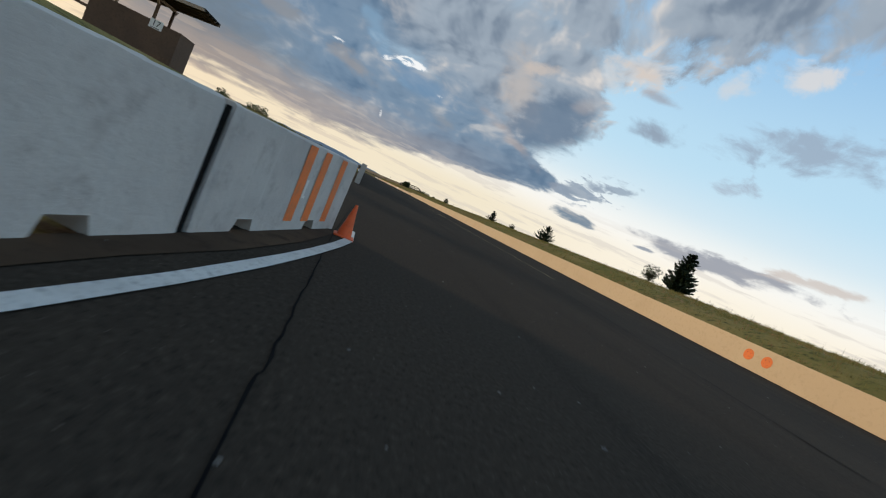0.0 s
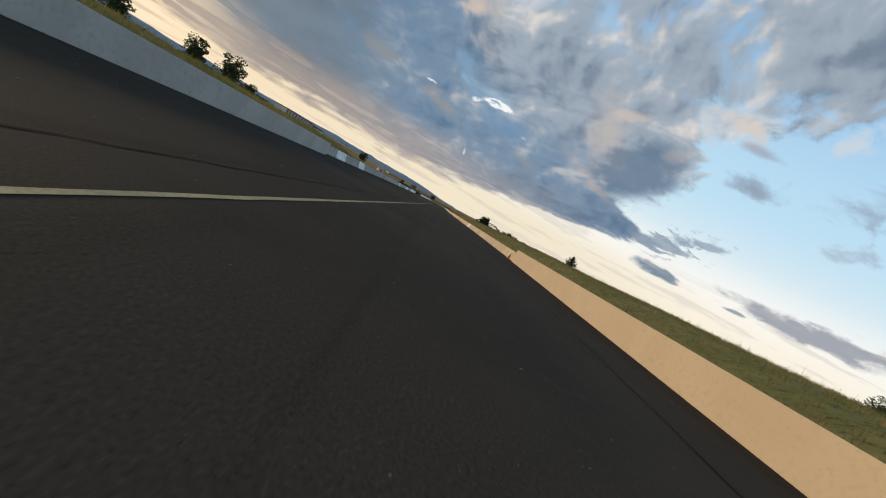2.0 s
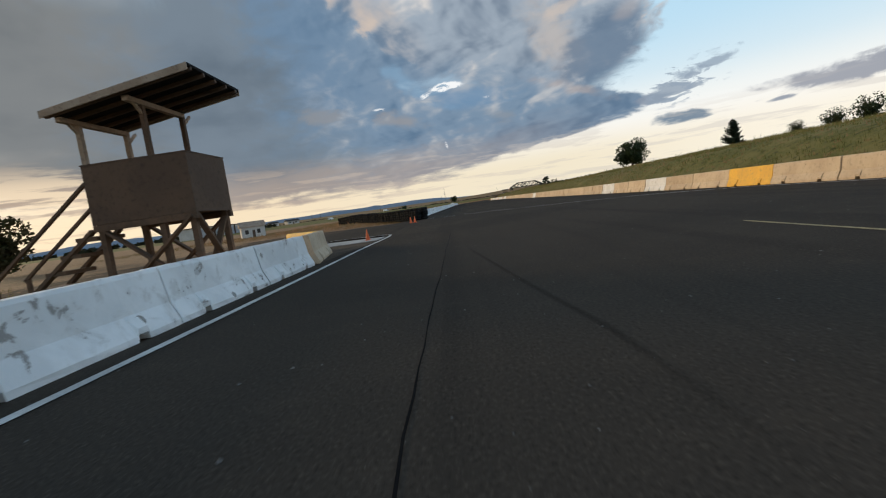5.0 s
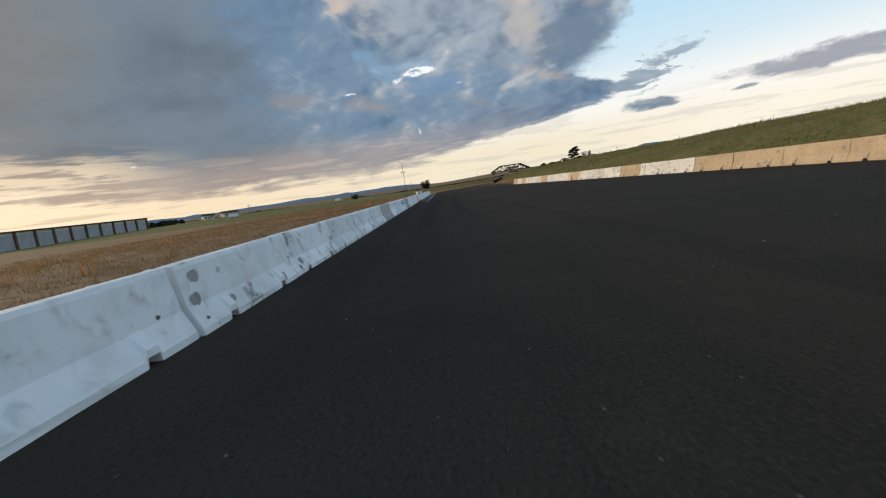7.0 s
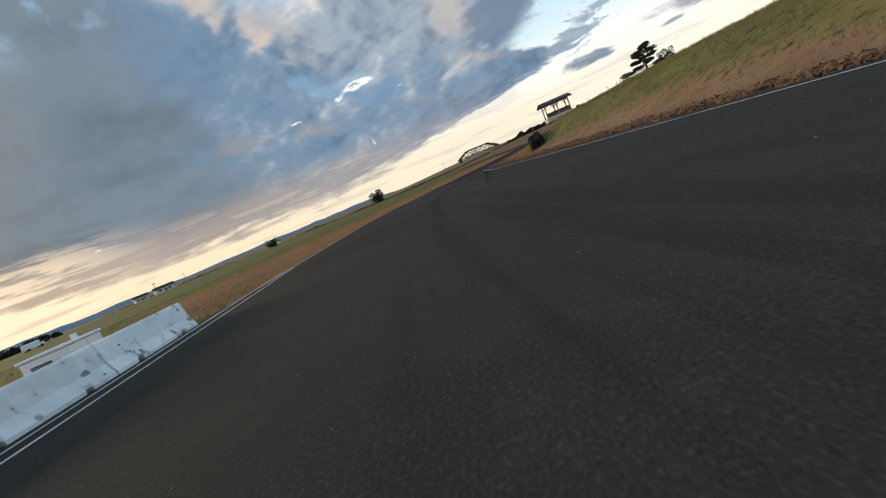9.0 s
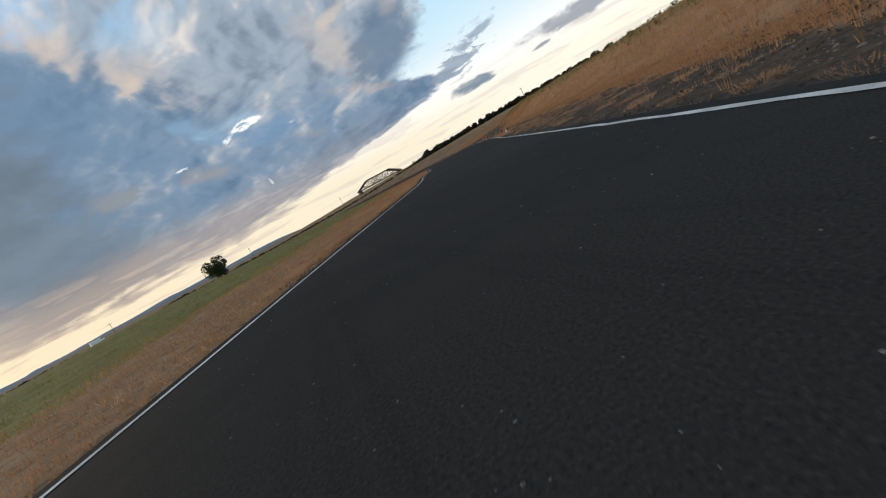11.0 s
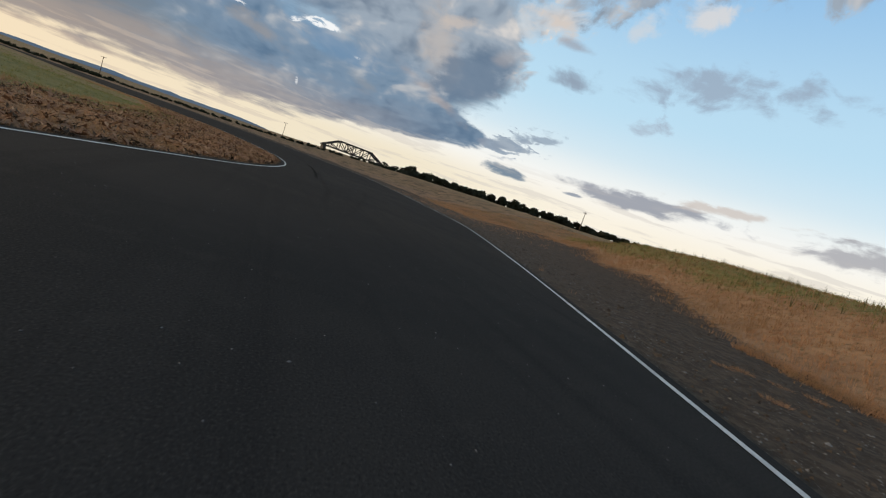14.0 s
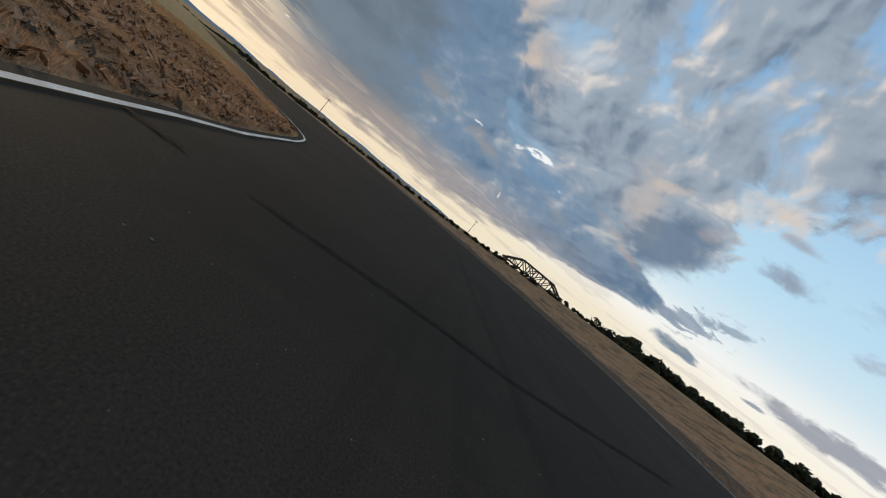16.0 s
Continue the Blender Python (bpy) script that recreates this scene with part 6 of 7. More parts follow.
for k, (pts, w, st) in enumerate(((((45.3, 470), (44.7, 466), (43.9, 455), (43.67, 450.9), (43.3, 448.4), (42.8, 444)), 0.30, 0.13), (((47.0, 462), (45.98, 455.5), (44.6, 449.5), (44.0, 447), (43.3, 444)), 0.26, 0.10),
                                  (((-1.3, 262), (-0.85, 274.4), (-0.78, 276), (-0.34, 282.6), (0.5, 296)), 0.50, 0.15), (((-2.2, 262), (-1.85, 273.7), (-1.69, 275.3), (-1.0, 284), (0.2, 300)), 0.50, 0.17),
                                  (((3.2, 322), (3.9, 332), (4.6, 336), (6.2, 343), (8.6, 352)), 0.45, 0.16), (((6.6, 330), (6.15, 332.6), (6.9, 337), (8.4, 344.5)), 0.16, 0.25),
                                  (((34.9, 411), (34.37, 409.3), (30.6, 400.7), (29.3, 398.2), (27.6, 394)), 0.45, 0.2), (((31.5, 413), (30.2, 410), (27.75, 402.6), (26.9, 400), (24.6, 394)), 0.50, 0.14))):
    soft_mark(pts, w, st, 80 + k, "faint dark tyre track along the driving line")

# concrete apron and white scribble on the corner island
tagged(raw_object("pavement", [(-7.6, 194.2, 0.012), (-5.20, 194.15, 0.012), (-5.12, 195.3, 0.012), (-7.6, 196.2, 0.012), (-7.6, 194.2, -0.05), (-5.20, 194.15, -0.05), (-5.12, 195.3, -0.05), (-7.6, 196.2, -0.05)],
                  [(0, 1, 2, 3), (4, 5, 1, 0), (5, 6, 2, 1), (6, 7, 3, 2), (7, 4, 0, 3)], GREY_CONC), "small pale concrete apron on the corner", "apron", kind="structure")
tagged(raw_object("dirt_patch", [(-7.8, 190.2, 0.006), (-5.42, 190.0, 0.006), (-5.18, 193.0, 0.006), (-5.16, 194.1, 0.006), (-7.8, 194.15, 0.006)], [(0, 1, 2, 3, 4)], DIRT), "dark bare dirt behind the white line", "dirt", kind="structure")


# two round orange stickers on the long wall
def sticker(y):
    x = 2.20 + (y + 12) * 2.20 / 105
    m = pose(x - 0.004, y, 0.36, 0, -90, -1.2)
    T = thing("round_sticker", m, "round orange sticker with dark marks on the wall", "sticker", "round wall stickers")
    part("disc", rod(bmesh.new(), (0, 0, -0.002), (0, 0, 0.002), 0.145, None, 28), ORANGE_PAINT, T)
    for a, b in (((-0.06, 0.05), (-0.03, 0.05)), ((-0.06, -0.05), (-0.03, -0.05)), ((0.06, -0.07), (0.05, 0.07))):
        part("bar", beam(bmesh.new(), (-a[0], a[1], 0.004), (-b[0], b[1], 0.004), 0.014, 0.003), RED, T)


# spray marks on one barrier
def spray_marks():
    rng = random.Random(9)
    o = LATE_BARRIERS[32]

    def face(y, z):
        t = (z - 0.195) / 0.26
        return Vector((0.108 - 0.042 * t + 0.004, y, z)) if z > 0.195 else Vector((0.180 - 0.072 * (z - 0.045) / 0.15 + 0.004, y, z))

    def bar(y0, z0, y1, z1, w, mat=BLACK_PAINT):
        n = Vector((0, z1 - z0, -(y1 - y0)))
        n = n.normalized() * w / 2
        bm = bmesh.new()
        bm.faces.new([bm.verts.new(face(y0 + a * n.y, z0 + a * n.z)) for a in (-1, 1)] + [bm.verts.new(face(y1 + a * n.y, z1 + a * n.z)) for a in (1, -1)])
        part("spray_mark", bm, mat, o, "black sprayed mark")
    y = -0.52
    for k in range(10):
        bar(y, 0.265 + rng.uniform(-0.012, 0.012), y + rng.uniform(-0.025, 0.045), 0.375 + rng.uniform(-0.025, 0.01), rng.uniform(0.022, 0.036))
        y += 0.095
    bar(-0.60, 0.30, 0.36, 0.285, 0.020)
    bar(-0.52, 0.35, 0.30, 0.345, 0.026)
    bar(-0.50, 0.415, 0.42, 0.42, 0.009)
    y = -0.55
    for k in range(10):
        bar(y, 0.200 + rng.uniform(-0.01, 0.01), y + 0.045, 0.240 + rng.uniform(-0.012, 0.012), 0.012)
        bar(y + 0.01, 0.235 + rng.uniform(-0.01, 0.01), y + 0.05, 0.212 + rng.uniform(-0.012, 0.012), 0.010)
        y += 0.085 + (0.05 if k == 5 else 0)
    for k in range(3):
        bar(0.44 + k * 0.05, 0.25 + 0.02 * k, 0.47 + k * 0.05, 0.36, 0.02)
    for k in range(8):
        a, b = k * math.pi / 4, (k + 1) * math.pi / 4
        bar(-0.78 + 0.055 * math.cos(a), 0.25 + 0.055 * math.sin(a), -0.78 + 0.055 * math.cos(b), 0.25 + 0.055 * math.sin(b), 0.009)
    bar(-0.85, 0.17, -0.70, 0.185, 0.012)
    for k in range(5):
        bar(-0.62 + 0.04 * k, 0.36 + 0.012 * (k % 2), -0.57 + 0.04 * k, 0.345 + 0.015 * (k % 3), 0.008)


for y_ in (9.33, 8.79):
    sticker(y_)
spray_marks()


# patched lifting holes and chips on the barriers
def patch_mesh(name, r, mat, seed):
    rng = random.Random(seed)
    n = 11
    vs = [(0.0, r * rng.uniform(0.7, 1.3) * math.cos(2 * math.pi * i / n), 0.62 * r * rng.uniform(0.7, 1.3) * math.sin(2 * math.pi * i / n)) for i in range(n)]
    me = bpy.data.meshes.new(name)
    me.from_pydata(vs, [], [tuple(range(n))])
    me.materials.append(mat)
    return me


CHIPS = [patch_mesh("patch", 0.040, PATCH_MAT, 1), patch_mesh("patch", 0.034, PATCH_MAT, 2), patch_mesh("patch", 0.046, PATCH_MAT, 3)]
SCARS = [patch_mesh("chip", 0.05, GREY_CONC, 4), patch_mesh("chip", 0.07, GREY_CONC, 5), patch_mesh("chip", 0.022, DARK_CHIP, 6)]
TAN_SCAR_MAT = material("bare spot in tan concrete", (0.44, 0.34, 0.24), (0.36, 0.28, 0.20), 0.9, (5.0, 30.0), None, 0.2)
TAN_SCARS = [patch_mesh("chip", 0.018, TAN_SCAR_MAT, 7), patch_mesh("chip", 0.032, TAN_SCAR_MAT, 8)]
prng = random.Random(77)


def dress(ob, side, plain):
    """Patches near the top and chips near the ends on the road side of a barrier."""
    for k in range(0 if plain else prng.choice((0, 1, 1, 2))):
        z = prng.uniform(0.36, 0.40)
        add_flat(ob, "patch", prng.choice(CHIPS), side, (-0.5, 0.5)[k] + prng.uniform(-0.08, 0.08), z)
    for k in range(prng.randint(1, 3)):
        add_flat(ob, "chip", prng.choice(SCARS), side, prng.choice((-1, 1)) * prng.uniform(0.75, 1.08), prng.uniform(0.06, 0.43))
    for k in range(0 if plain else prng.randint(1, 2)):
        add_flat(ob, "chip", prng.choice(SCARS), side, prng.uniform(-1.05, 1.05), prng.uniform(0.06, 0.15))


def add_flat(ob, name, me, side, y, z):
    lean = 16.0 if z > 0.195 else 25.6
    x = 0.108 - 0.042 * (z - 0.195) / 0.26 if z > 0.195 else 0.180 - 0.072 * (z - 0.045) / 0.15
    p = new(name, me)
    p.matrix_world = ob.matrix_world @ pose(side * (x + 0.0035), y, z, 0, -side * (9.2 if z > 0.195 else lean), 0)
    p.parent = ob
    p.matrix_parent_inverse = ob.matrix_world.inverted()


for b in LEFT_BARRIERS + LATE_BARRIERS:
    dress(b, 1, b.matrix_world.translation.y < 168)
for b in RIGHT_BARRIERS:
    if b.matrix_world.translation.y > 265:
        dress(b, -1, False)
    else:
        for k in range(prng.randint(1, 3)):
            add_flat(b, "chip", prng.choice(TAN_SCARS), -1, prng.uniform(-1.0, 1.0), prng.choice((prng.uniform(0.06, 0.16), prng.uniform(0.38, 0.44))))


# red block and red-painted barrier beside the double line
def red_block(x, y):
    T = thing("plastic_block", pose(x, y, 0, 0, 0, 12), "small red plastic block on the asphalt", "block")
    part("body", box(bmesh.new(), (-0.07, -0.12, 0), (0.07, 0.12, 0.13), 0.015), RED, T)
    part("handle", box(bmesh.new(), (-0.02, -0.06, 0.13), (0.02, 0.06, 0.16), 0.006), RED, T)


red_block(-2.38, 285.2)


# ---------------------------------------------------------------- loose stones
def scatter_stones(name, n, region, sizes, mat, label, seed, z0=0.004):
    """Small broken stones strewn over a stretch; region(rng) gives a place."""
    rng = random.Random(seed)
    verts, faces = [], []
    for _ in range(n):
        x, y, z = region(rng)
        s = rng.uniform(*sizes) * (1 if rng.random() < 0.9 else 1.8)
        k = len(verts)
        a = rng.uniform(0, 6.28)
        for i in range(4):
            r = s * rng.uniform(0.6, 1.2)
            verts.append((x + r * math.cos(a + i * 1.57), y + r * math.sin(a + i * 1.57), z))
        verts.append((x + rng.uniform(-0.3, 0.3) * s, y + rng.uniform(-0.3, 0.3) * s, z + s * rng.uniform(0.35, 0.8)))
        faces += [(k, k + 1, k + 4), (k + 1, k + 2, k + 4), (k + 2, k + 3, k + 4), (k + 3, k, k + 4)]
    return tagged(raw_object(name, verts, faces, mat), label, "stones", kind="stuff")


def road_place(rng):
    y = rng.uniform(-2, 500)
    a, b = line_x(LEFT_EDGE, min(y, 481)), line_x(RIGHT_EDGE, y)
    return a + (b - a) * rng.random(), y, 0.001 + rise(y)


def shoulder_place(rng):
    y = rng.uniform(352, 470)
    x = line_x(RIGHT_EDGE, y) + 0.3 + rng.random() ** 1.3 * (1.4 + 4.6 * smooth(352, 384, y))
    return x, y, ground_at(x, y) - 0.004


scatter_stones("grit", 22000, road_place, (0.003, 0.009), STONE, "pale grit strewn over the asphalt", 1)
scatter_stones("gravel", 22000, shoulder_place, (0.005, 0.020), STONE, "loose stones on the dark dirt shoulder", 2)
scatter_stones("gravel", 9000, shoulder_place, (0.012, 0.04), DIRT, "dark clods on the dirt shoulder", 3)


# ---------------------------------------------------------------- grass
def blades(name, xs, ys, h, spread, width, count, mat, label, seed, lean=0.45):
    """Tufts of thin blades standing on the ground at the given places."""
    rs = np.random.RandomState(seed)
    n = len(xs)
    zs = on_ground(xs, ys) - 0.01
    hh = np.broadcast_to(h, (n,)) * rs.uniform(0.55, 1.25, n)
    N = n * count
    cx, cy, cz = (np.repeat(a, count) for a in (xs, ys, zs))
    H = np.repeat(hh, count) * rs.uniform(0.6, 1.15, N)
    a, b = rs.uniform(0, 2 * np.pi, N), rs.uniform(0, 2 * np.pi, N)
    r = spread * np.sqrt(rs.rand(N))
    bx, by = cx + r * np.cos(a), cy + r * np.sin(a)
    l = lean * H * rs.rand(N)
    tx, ty = bx + l * np.cos(a), by + l * np.sin(a)
    w = width * rs.uniform(0.6, 1.4, N)
    dx, dy = w * np.cos(b), w * np.sin(b)
    v = np.empty((N, 3, 3), np.float32)
    v[:, 0] = np.stack((bx - dx, by - dy, cz), 1)
    v[:, 1] = np.stack((bx + dx, by + dy, cz), 1)
    v[:, 2] = np.stack((tx, ty, cz + H), 1)
    me = bpy.data.meshes.new(name)
    me.vertices.add(N * 3)
    me.vertices.foreach_set("co", v.ravel())
    me.loops.add(N * 3)
    me.loops.foreach_set("vertex_index", np.arange(N * 3, dtype=np.int32))
    me.polygons.add(N)
    me.polygons.foreach_set("loop_start", np.arange(0, N * 3, 3, dtype=np.int32))
    me.materials.append(mat)
    me.update()
    me.validate()
    return tagged(new(name, me), label, "grass", kind="stuff")


def places(n, seed, y0, y1, side, d0, d1, want, power=1.0):
    """Places beside the road, kept where the ground cover is as wanted: want(green, bare, rnd)."""
    rs = np.random.RandomState(seed)
    y = rs.uniform(y0, y1, n)
    d = d0 + (d1 - d0) * rs.rand(n) ** power
    if side > 0:
        x = np.interp(y, [p[1] for p in RIGHT_EDGE], [p[0] for p in RIGHT_EDGE]) + d
    else:
        inner = LEFT_EDGE + FAR_LEFT[1:9]
        x = np.interp(y, [p[1] for p in inner], [p[0] for p in inner]) - d
    green, bare = on_ground(x, y, GC[:, :, 0]), on_ground(x, y, GC[:, :, 1])
    keep = want(green, bare, rs.rand(n))
    return x[keep], y[keep]


# right bank, green stretch
x, y = places(52000, 1, 0, 352, 1, 0.5, 15, lambda g, b, r: (r < g) & (r > b), 1.2)
blades("grass", x, y, 0.17, 0.12, 0.008, 6, GREEN_GRASS, "tall green grass on the bank", 1)
x, y = places(26000, 2, 0, 352, 1, 0.4, 13, lambda g, b, r: (r > 0.55 * g) & (r > b), 1.6)
blades("grass", x, y, 0.14, 0.10, 0.007, 5, BROWN_GRASS, "dry brown grass along the bank foot", 2)
# right bank, dry stretch
x, y = places(46000, 3, 345, 505, 1, 0.8, 17, lambda g, b, r: (r > b) & (r > 0.7 * g))
blades("grass", x, y, 0.17, 0.11, 0.007, 6, BROWN_GRASS, "dense dry brown grass on the bank", 3)
x, y = places(34000, 51, 434, 500, 1, 7, 28, lambda g, b, r: (r > b) & (r > 0.6 * g))
blades("grass", x, y, 0.17, 0.12, 0.008, 5, BROWN_GRASS, "dry brown grass on the far bank", 51)
x, y = places(14000, 52, 434, 500, 1, 10, 30, lambda g, b, r: (r < 1.2 * g) & (r > b))
blades("grass", x, y, 0.22, 0.12, 0.009, 5, GREEN_GRASS, "green grass on the far bank crest", 52)
x, y = places(26000, 4, 330, 500, 1, 6, 24, lambda g, b, r: (r < g) & (r > b))
blades("grass", x, y, 0.20, 0.12, 0.008, 6, GREEN_GRASS, "green grass on the bank crest", 4)
x, y = places(16000, 5, 345, 505, 1, 1.5, 13, lambda g, b, r: (r > b))
blades("grass", x, y, 0.16, 0.10, 0.006, 5, STRAW, "pale straw among the dry grass", 5)
# straw tufts on the dirt shoulder
x, y = places(420, 6, 352, 424, 1, 0.5, 5.0, lambda g, b, r: (b > 0.4) & (r < 0.45), 1.2)
blades("straw_tuft", x, y, 0.055, 0.17, 0.004, 46, STRAW, "pale straw tufts on the dark dirt", 6, 1.3)
# ragged edge of the bank beside the asphalt
x, y = places(6000, 7, 302, 352, 1, 0.2, 1.6, lambda g, b, r: r < 0.5)
blades("straw_tuft", x, y, 0.08, 0.10, 0.007, 6, BROWN_GRASS, "short brown tufts at the asphalt edge", 7, 0.7)
# left side
x, y = places(30000, 8, 24, 192, -1, 0.45, 16, lambda g, b, r: (r > b), 1.5)
blades("grass", x, y, 0.14, 0.12, 0.008, 5, FIELD_GRASS, "mixed green and dry grass behind the barriers", 8)
x, y = places(34000, 9, 209, 330, -1, 0.35, 20, lambda g, b, r: (r > b), 1.6)
blades("grass", x, y, 0.12, 0.12, 0.008, 5, DRY_FIELD, "dry field grass behind the barriers", 9)
x, y = places(46000, 10, 328, 512, -1, 0.15, 9, lambda g, b, r: (r > 0.8 * b) & (r > 0.6 * g), 1.3)
blades("grass", x, y, 0.10, 0.11, 0.007, 6, BROWN_GRASS, "low dry brown grass beside the road", 10, 0.8)
x, y = places(12000, 11, 328, 512, -1, 0.2, 4, lambda g, b, r: (r > 0.5 * b), 1.2)
blades("grass", x, y, 0.09, 0.12, 0.007, 6, STRAW, "pale flattened straw beside the road", 11, 1.2)
x, y = places(20000, 12, 328, 512, -1, 4, 26, lambda g, b, r: r < g, 1.2)
blades("grass", x, y, 0.14, 0.14, 0.010, 5, GREEN_GRASS, "green field grass inside the bend", 12)
# tall weeds on the crest and in the field
x, y = places(1500, 13, 0, 352, 1, 6, 15, lambda g, b, r: r < 0.6)
blades("weeds", x, y, 0.36, 0.05, 0.009, 4, WEED, "tall weeds standing on the bank crest", 13, 0.2)
x, y = places(2400, 14, 345, 474, 1, 9.5, 22, lambda g, b, r: (r < 0.8) & (g > 0.2))
blades("weeds", x, y, 0.42, 0.06, 0.013, 5, WEED, "tall dark weeds standing on the bank crest", 14, 0.2)
x, y = places(240, 15, 210, 330, -1, 1.5, 14, lambda g, b, r: r < 0.6)
blades("weeds", x, y, 0.40, 0.16, 0.016, 12, BROWN_GRASS, "brown dock weeds in the dry field", 15, 0.5)
x, y = places(1300, 16, 60, 140, -1, 0.5, 6, lambda g, b, r: r < 0.8)
blades("weeds", x, y, 0.32, 0.12, 0.012, 9, GREEN_GRASS, "tall weeds behind the long wall", 16, 0.4)
# rough clumps on the inside of the bend
x, y = places(5200, 17, 400, 512, -1, 0.35, 9, lambda g, b, r: r > 0.4 * b, 1.3)
blades("straw_tuft", x, y, 0.15, 0.16, 0.006, 22, BROWN_GRASS, "rough brown clumps beside the bend", 17, 0.8)
x, y = places(2600, 18, 400, 512, -1, 0.3, 6, lambda g, b, r: r > 0.4 * b, 1.3)
blades("straw_tuft", x, y, 0.12, 0.18, 0.006, 20, STRAW, "pale straw clumps beside the bend", 18, 1.1)
x, y = places(9000, 19, 40, 140, -1, 0.5, 12, lambda g, b, r: r < g, 1.4)
blades("grass", x, y, 0.24, 0.13, 0.009, 6, GREEN_GRASS, "tall green grass behind the barriers", 19)


# flattened dead leaves and dark clods in the rough inside the bend
def litter(name, xs, ys, size, mat, label, seed, lift=0.05):
    """Broad curled leaves lying at all angles."""
    rs = np.random.RandomState(seed)
    n = len(xs)
    zs = on_ground(xs, ys) + rs.uniform(0.0, lift, n)
    a, tilt = rs.uniform(0, 2 * np.pi, n), rs.uniform(-0.9, 0.9, n)
    s = size * rs.uniform(0.5, 1.5, n)
    u = np.stack((np.cos(a), np.sin(a), tilt), 1) * s[:, None]
    w = np.stack((-np.sin(a), np.cos(a), rs.uniform(-0.7, 0.7, n)), 1) * (s * rs.uniform(0.25, 0.5, n))[:, None]
    c = np.stack((xs, ys, zs + 0.4 * s), 1)
    v = np.stack((c - u, c - w, c + u, c + w), 1).reshape(-1, 3)
    f = [(4 * i, 4 * i + 1, 4 * i + 2, 4 * i + 3) for i in range(n)]
    return tagged(raw_object(name, [tuple(p) for p in v.tolist()], f, mat), label, "dead leaves", kind="stuff")


def clumped(x, y, scale, cut, seed):
    k = np.array([noise.noise(Vector((p * scale, q * scale, seed))) for p, q in zip(x, y)])
    return x[k > cut], y[k > cut]


x, y = clumped(*places(26000, 20, 436, 500, -1, 0.25, 8, lambda g, b, r: r < 0.9, 1.3), 1.1, 0.02, 3.0)
litter("dead_leaves", x, y, 0.085, DEAD_LEAF, "reddish-brown dead leaves beside the bend", 20)
x, y = clumped(*places(26000, 21, 436, 500, -1, 0.2, 8, lambda g, b, r: r < 0.9, 1.5), 1.3, 0.10, 9.0)
litter("dead_leaves", x, y, 0.075, DARK_LITTER, "dark rotten leaves beside the bend", 21, 0.03)
x, y = clumped(*places(12000, 22, 436, 500, -1, 0.25, 7, lambda g, b, r: r < 0.9, 1.3), 1.6, 0.12, 15.0)
litter("dead_leaves", x, y, 0.07, STRAW, "pale curled leaves beside the bend", 22, 0.09)

# a ragged band of straw along the line after the bend, thinning out over the dirt
x, y = clumped(*places(900, 23, 392, 404, 1, 0.35, 1.25, lambda g, b, r: r < 0.9, 1.3), 1.4, -0.12, 21.0)
blades("straw_tuft", x, y, 0.075, 0.10, 0.0035, 34, STRAW, "pale straw heaped along the white line", 23, 1.0)
x, y = clumped(*places(700, 24, 392, 404, 1, 0.5, 2.2, lambda g, b, r: r < 0.9, 1.3), 1.8, 0.05, 27.0)
blades("straw_tuft", x, y, 0.055, 0.11, 0.0035, 26, BROWN_GRASS, "dry brown tufts on the dirt beside the white line", 24, 1.1)
x, y = clumped(*places(5000, 25, 385, 412, 1, 0.45, 5.5, lambda g, b, r: r < 0.9, 1.2), 1.6, 0.05, 33.0)
litter("dirt_clods", x, y, 0.018, DARK_LITTER, "dark crumbled clods on the dirt shoulder", 25, 0.01)
x, y = clumped(*places(2600, 26, 385, 412, 1, 0.45, 5.5, lambda g, b, r: r < 0.9, 1.5), 2.2, 0.12, 39.0)
litter("straw_litter", x, y, 0.026, STRAW, "scraps of pale straw on the dirt shoulder", 26, 0.01)
x, y = clumped(*places(1500, 27, 374, 392, 1, 0.7, 4.2, lambda g, b, r: r < 0.9, 1.2), 1.5, 0.04, 45.0)
blades("straw_tuft", x, y, 0.05, 0.12, 0.0035, 26, STRAW, "flattened pale straw on the dark dirt", 27, 1.2)
x, y = clumped(*places(6000, 28, 366, 385, 1, 0.45, 5.0, lambda g, b, r: r < 0.9, 1.2), 1.6, 0.05, 51.0)
litter("dirt_clods", x, y, 0.018, DARK_LITTER, "dark crumbled clods on the dirt shoulder", 28, 0.01)

# rough reddish litter and crumbled edge below the bank before the bend
x, y = clumped(*places(15000, 30, 312, 353, 1, 0.45, 1.55, lambda g, b, r: r < 0.9, 1.0), 1.5, -0.12, 57.0)
litter("dead_leaves", x, y, 0.040, DEAD_LEAF, "reddish-brown dead leaves along the bank foot", 30, 0.05)
x, y = clumped(*places(9000, 31, 312, 353, 1, 0.40, 1.7, lambda g, b, r: r < 0.9, 1.0), 2.0, 0.06, 63.0)
litter("dead_leaves", x, y, 0.042, DARK_LITTER, "dark rotten leaves along the bank foot", 31, 0.03)
x, y = clumped(*places(6000, 32, 312, 353, 1, 0.6, 1.9, lambda g, b, r: r < 0.9, 1.0), 2.4, 0.10, 69.0)
litter("straw_litter", x, y, 0.045, STRAW, "pale scraps of straw along the bank foot", 32, 0.05)
x, y = places(5200, 33, 312, 353, 1, 0.08, 0.55, lambda g, b, r: r < 0.9)
litter("dirt_clods", x, y, 0.028, DARK_LITTER, "dark crumbled soil beside the white line", 33, 0.005)
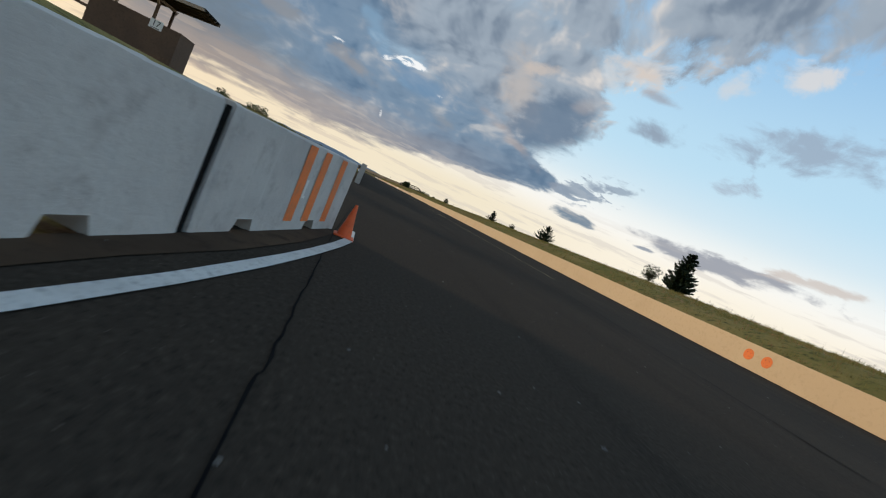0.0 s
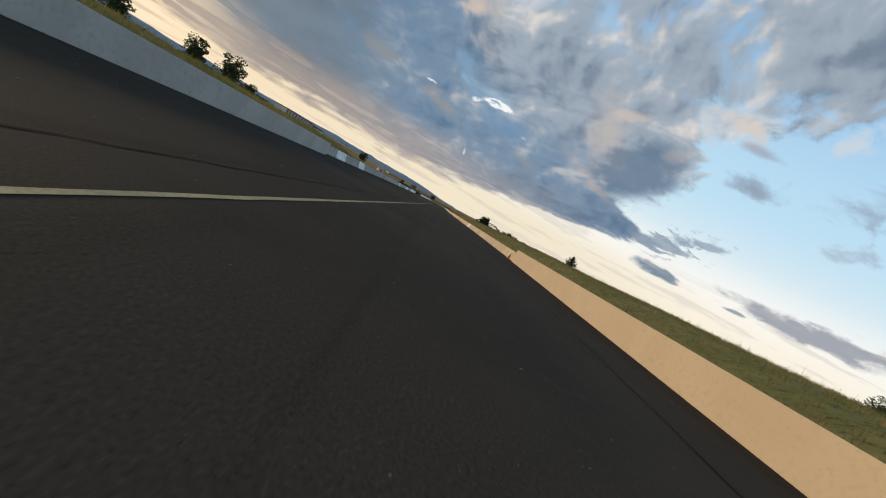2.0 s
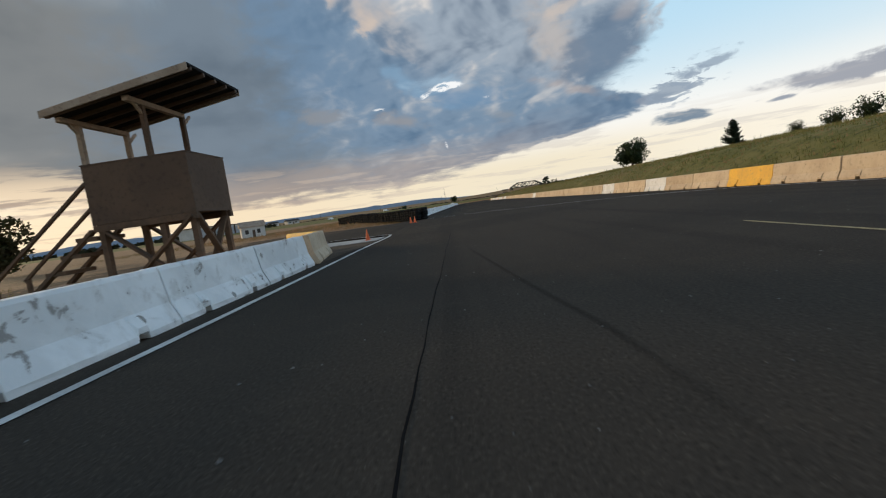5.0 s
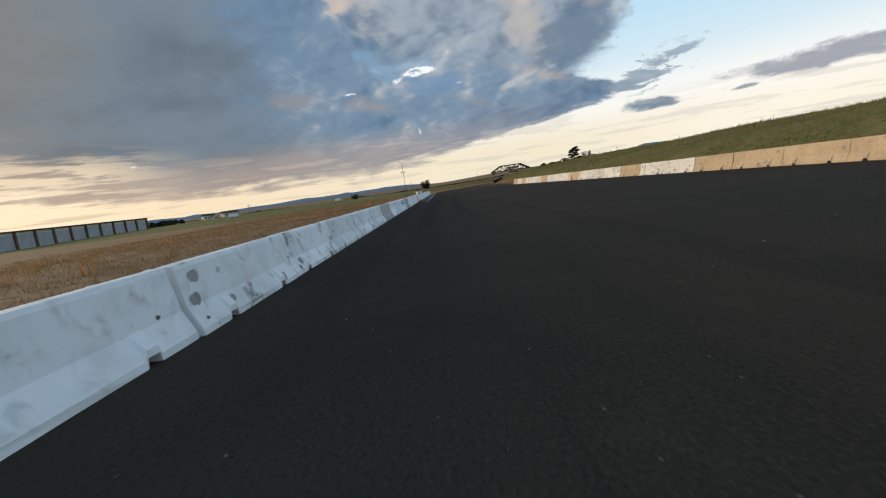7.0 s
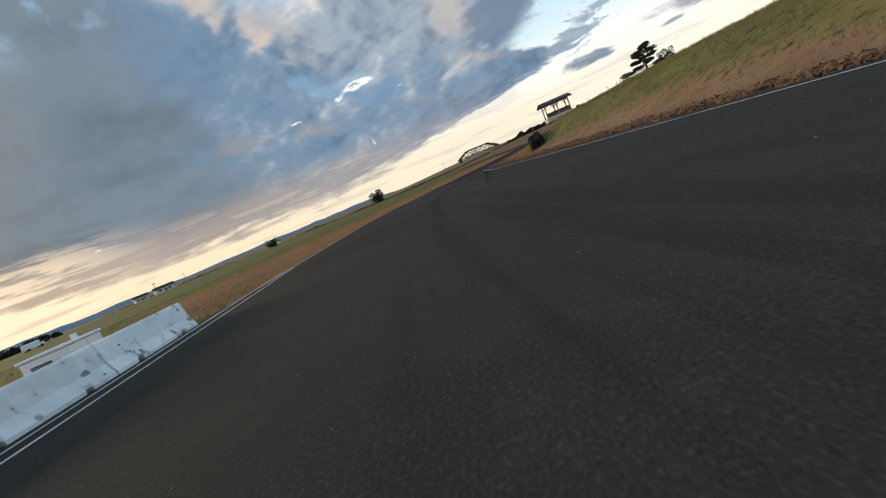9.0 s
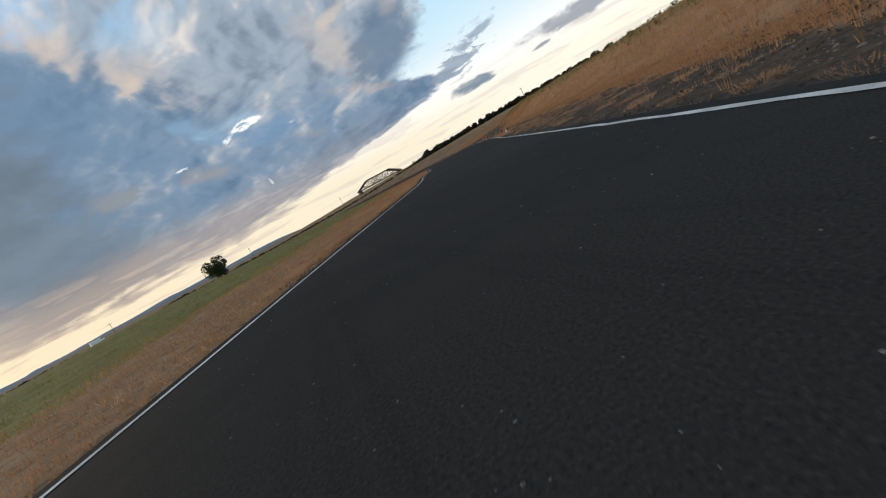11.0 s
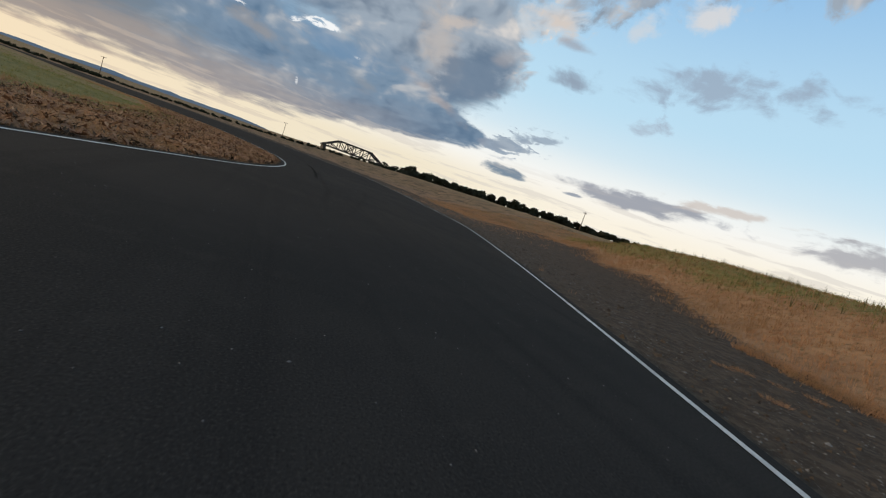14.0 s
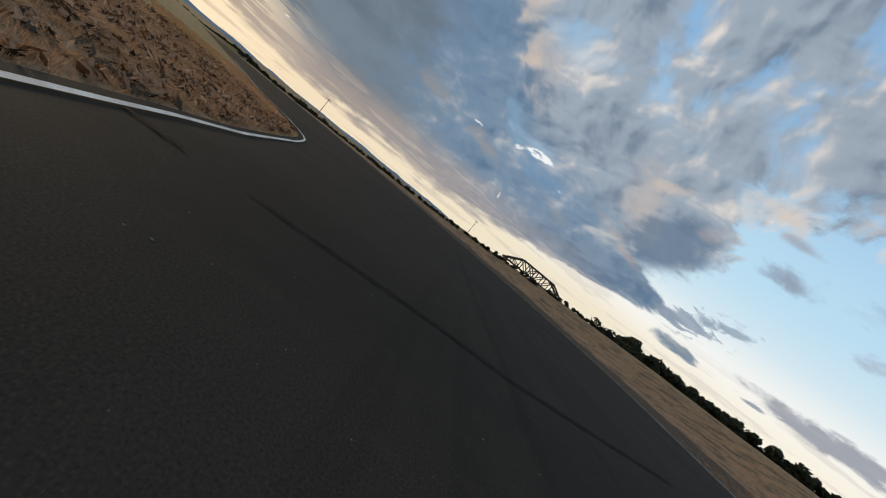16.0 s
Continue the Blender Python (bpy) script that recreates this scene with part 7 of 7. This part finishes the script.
# mats of flattened straw on the dirt shoulder
x, y = clumped(*places(330, 34, 366, 408, 1, 0.5, 5.2, lambda g, b, r: (b > 0.3) & (r < 0.8), 1.1), 0.9, 0.02, 75.0)
blades("straw_tuft", x, y, 0.075, 0.22, 0.003, 230, STRAW, "mats of flattened pale straw on the dark dirt", 34, 1.6)
x, y = clumped(*places(420, 35, 366, 440, 1, 0.8, 6.5, lambda g, b, r: (b > 0.3) & (r < 0.8), 1.0), 1.0, 0.08, 81.0)
blades("straw_tuft", x, y, 0.065, 0.20, 0.003, 190, BROWN_GRASS, "mats of dry brown grass on the dark dirt", 35, 1.6)
# broken edge where the dry grass overhangs the dirt
def bank_foot(n, seed, y0, y1, spread):
    rs = np.random.RandomState(seed)
    y = rs.uniform(y0, y1, n)
    k = np.array([0.8 + 3.6 * smooth(352, 384, v) + 1.6 * smooth(420, 436, v) for v in y])
    return np.interp(y, [q[1] for q in RIGHT_EDGE], [q[0] for q in RIGHT_EDGE]) + k + 0.5 + rs.normal(0, spread, n), y


x, y = bank_foot(2600, 36, 362, 442, 0.35)
blades("straw_tuft", x, y, 0.16, 0.14, 0.005, 22, BROWN_GRASS, "ragged dry grass overhanging the dirt", 36, 0.9)
x, y = bank_foot(5200, 37, 362, 442, 0.30)
litter("dirt_clods", x, y, 0.032, DARK_LITTER, "dark clods below the grass edge", 37, 0.03)
# coarse rubble in the dirt
scatter_stones("gravel", 5200, shoulder_place, (0.02, 0.055), DIRT, "coarse dark clods on the dirt shoulder", 38)
scatter_stones("gravel", 2400, shoulder_place, (0.014, 0.034), STONE, "pale broken stones on the dirt shoulder", 39)


def far_verge(rng):
    y = rng.uniform(455, 514)
    x = line_x(RIGHT_EDGE, y) + 0.2 + rng.random() * 7.0
    return x, y, ground_at(x, y) - 0.003


scatter_stones("gravel", 9000, far_verge, (0.006, 0.022), STONE, "loose stones on the bare verge", 40)

# crumbled dark edge and rough straw on the inside of the road after the bend
x, y = places(9000, 41, 372, 470, -1, 0.02, 0.75, lambda g, b, r: r < 0.9, 1.2)
litter("dirt_clods", x, y, 0.030, DARK_LITTER, "dark crumbled soil between the line and the grass", 41, 0.02)
x, y = clumped(*places(2600, 42, 372, 440, -1, 0.25, 1.4, lambda g, b, r: r < 0.9, 1.0), 1.1, -0.05, 87.0)
blades("straw_tuft", x, y, 0.12, 0.13, 0.004, 30, STRAW, "pale straw clumps along the broken road edge", 42, 0.9)
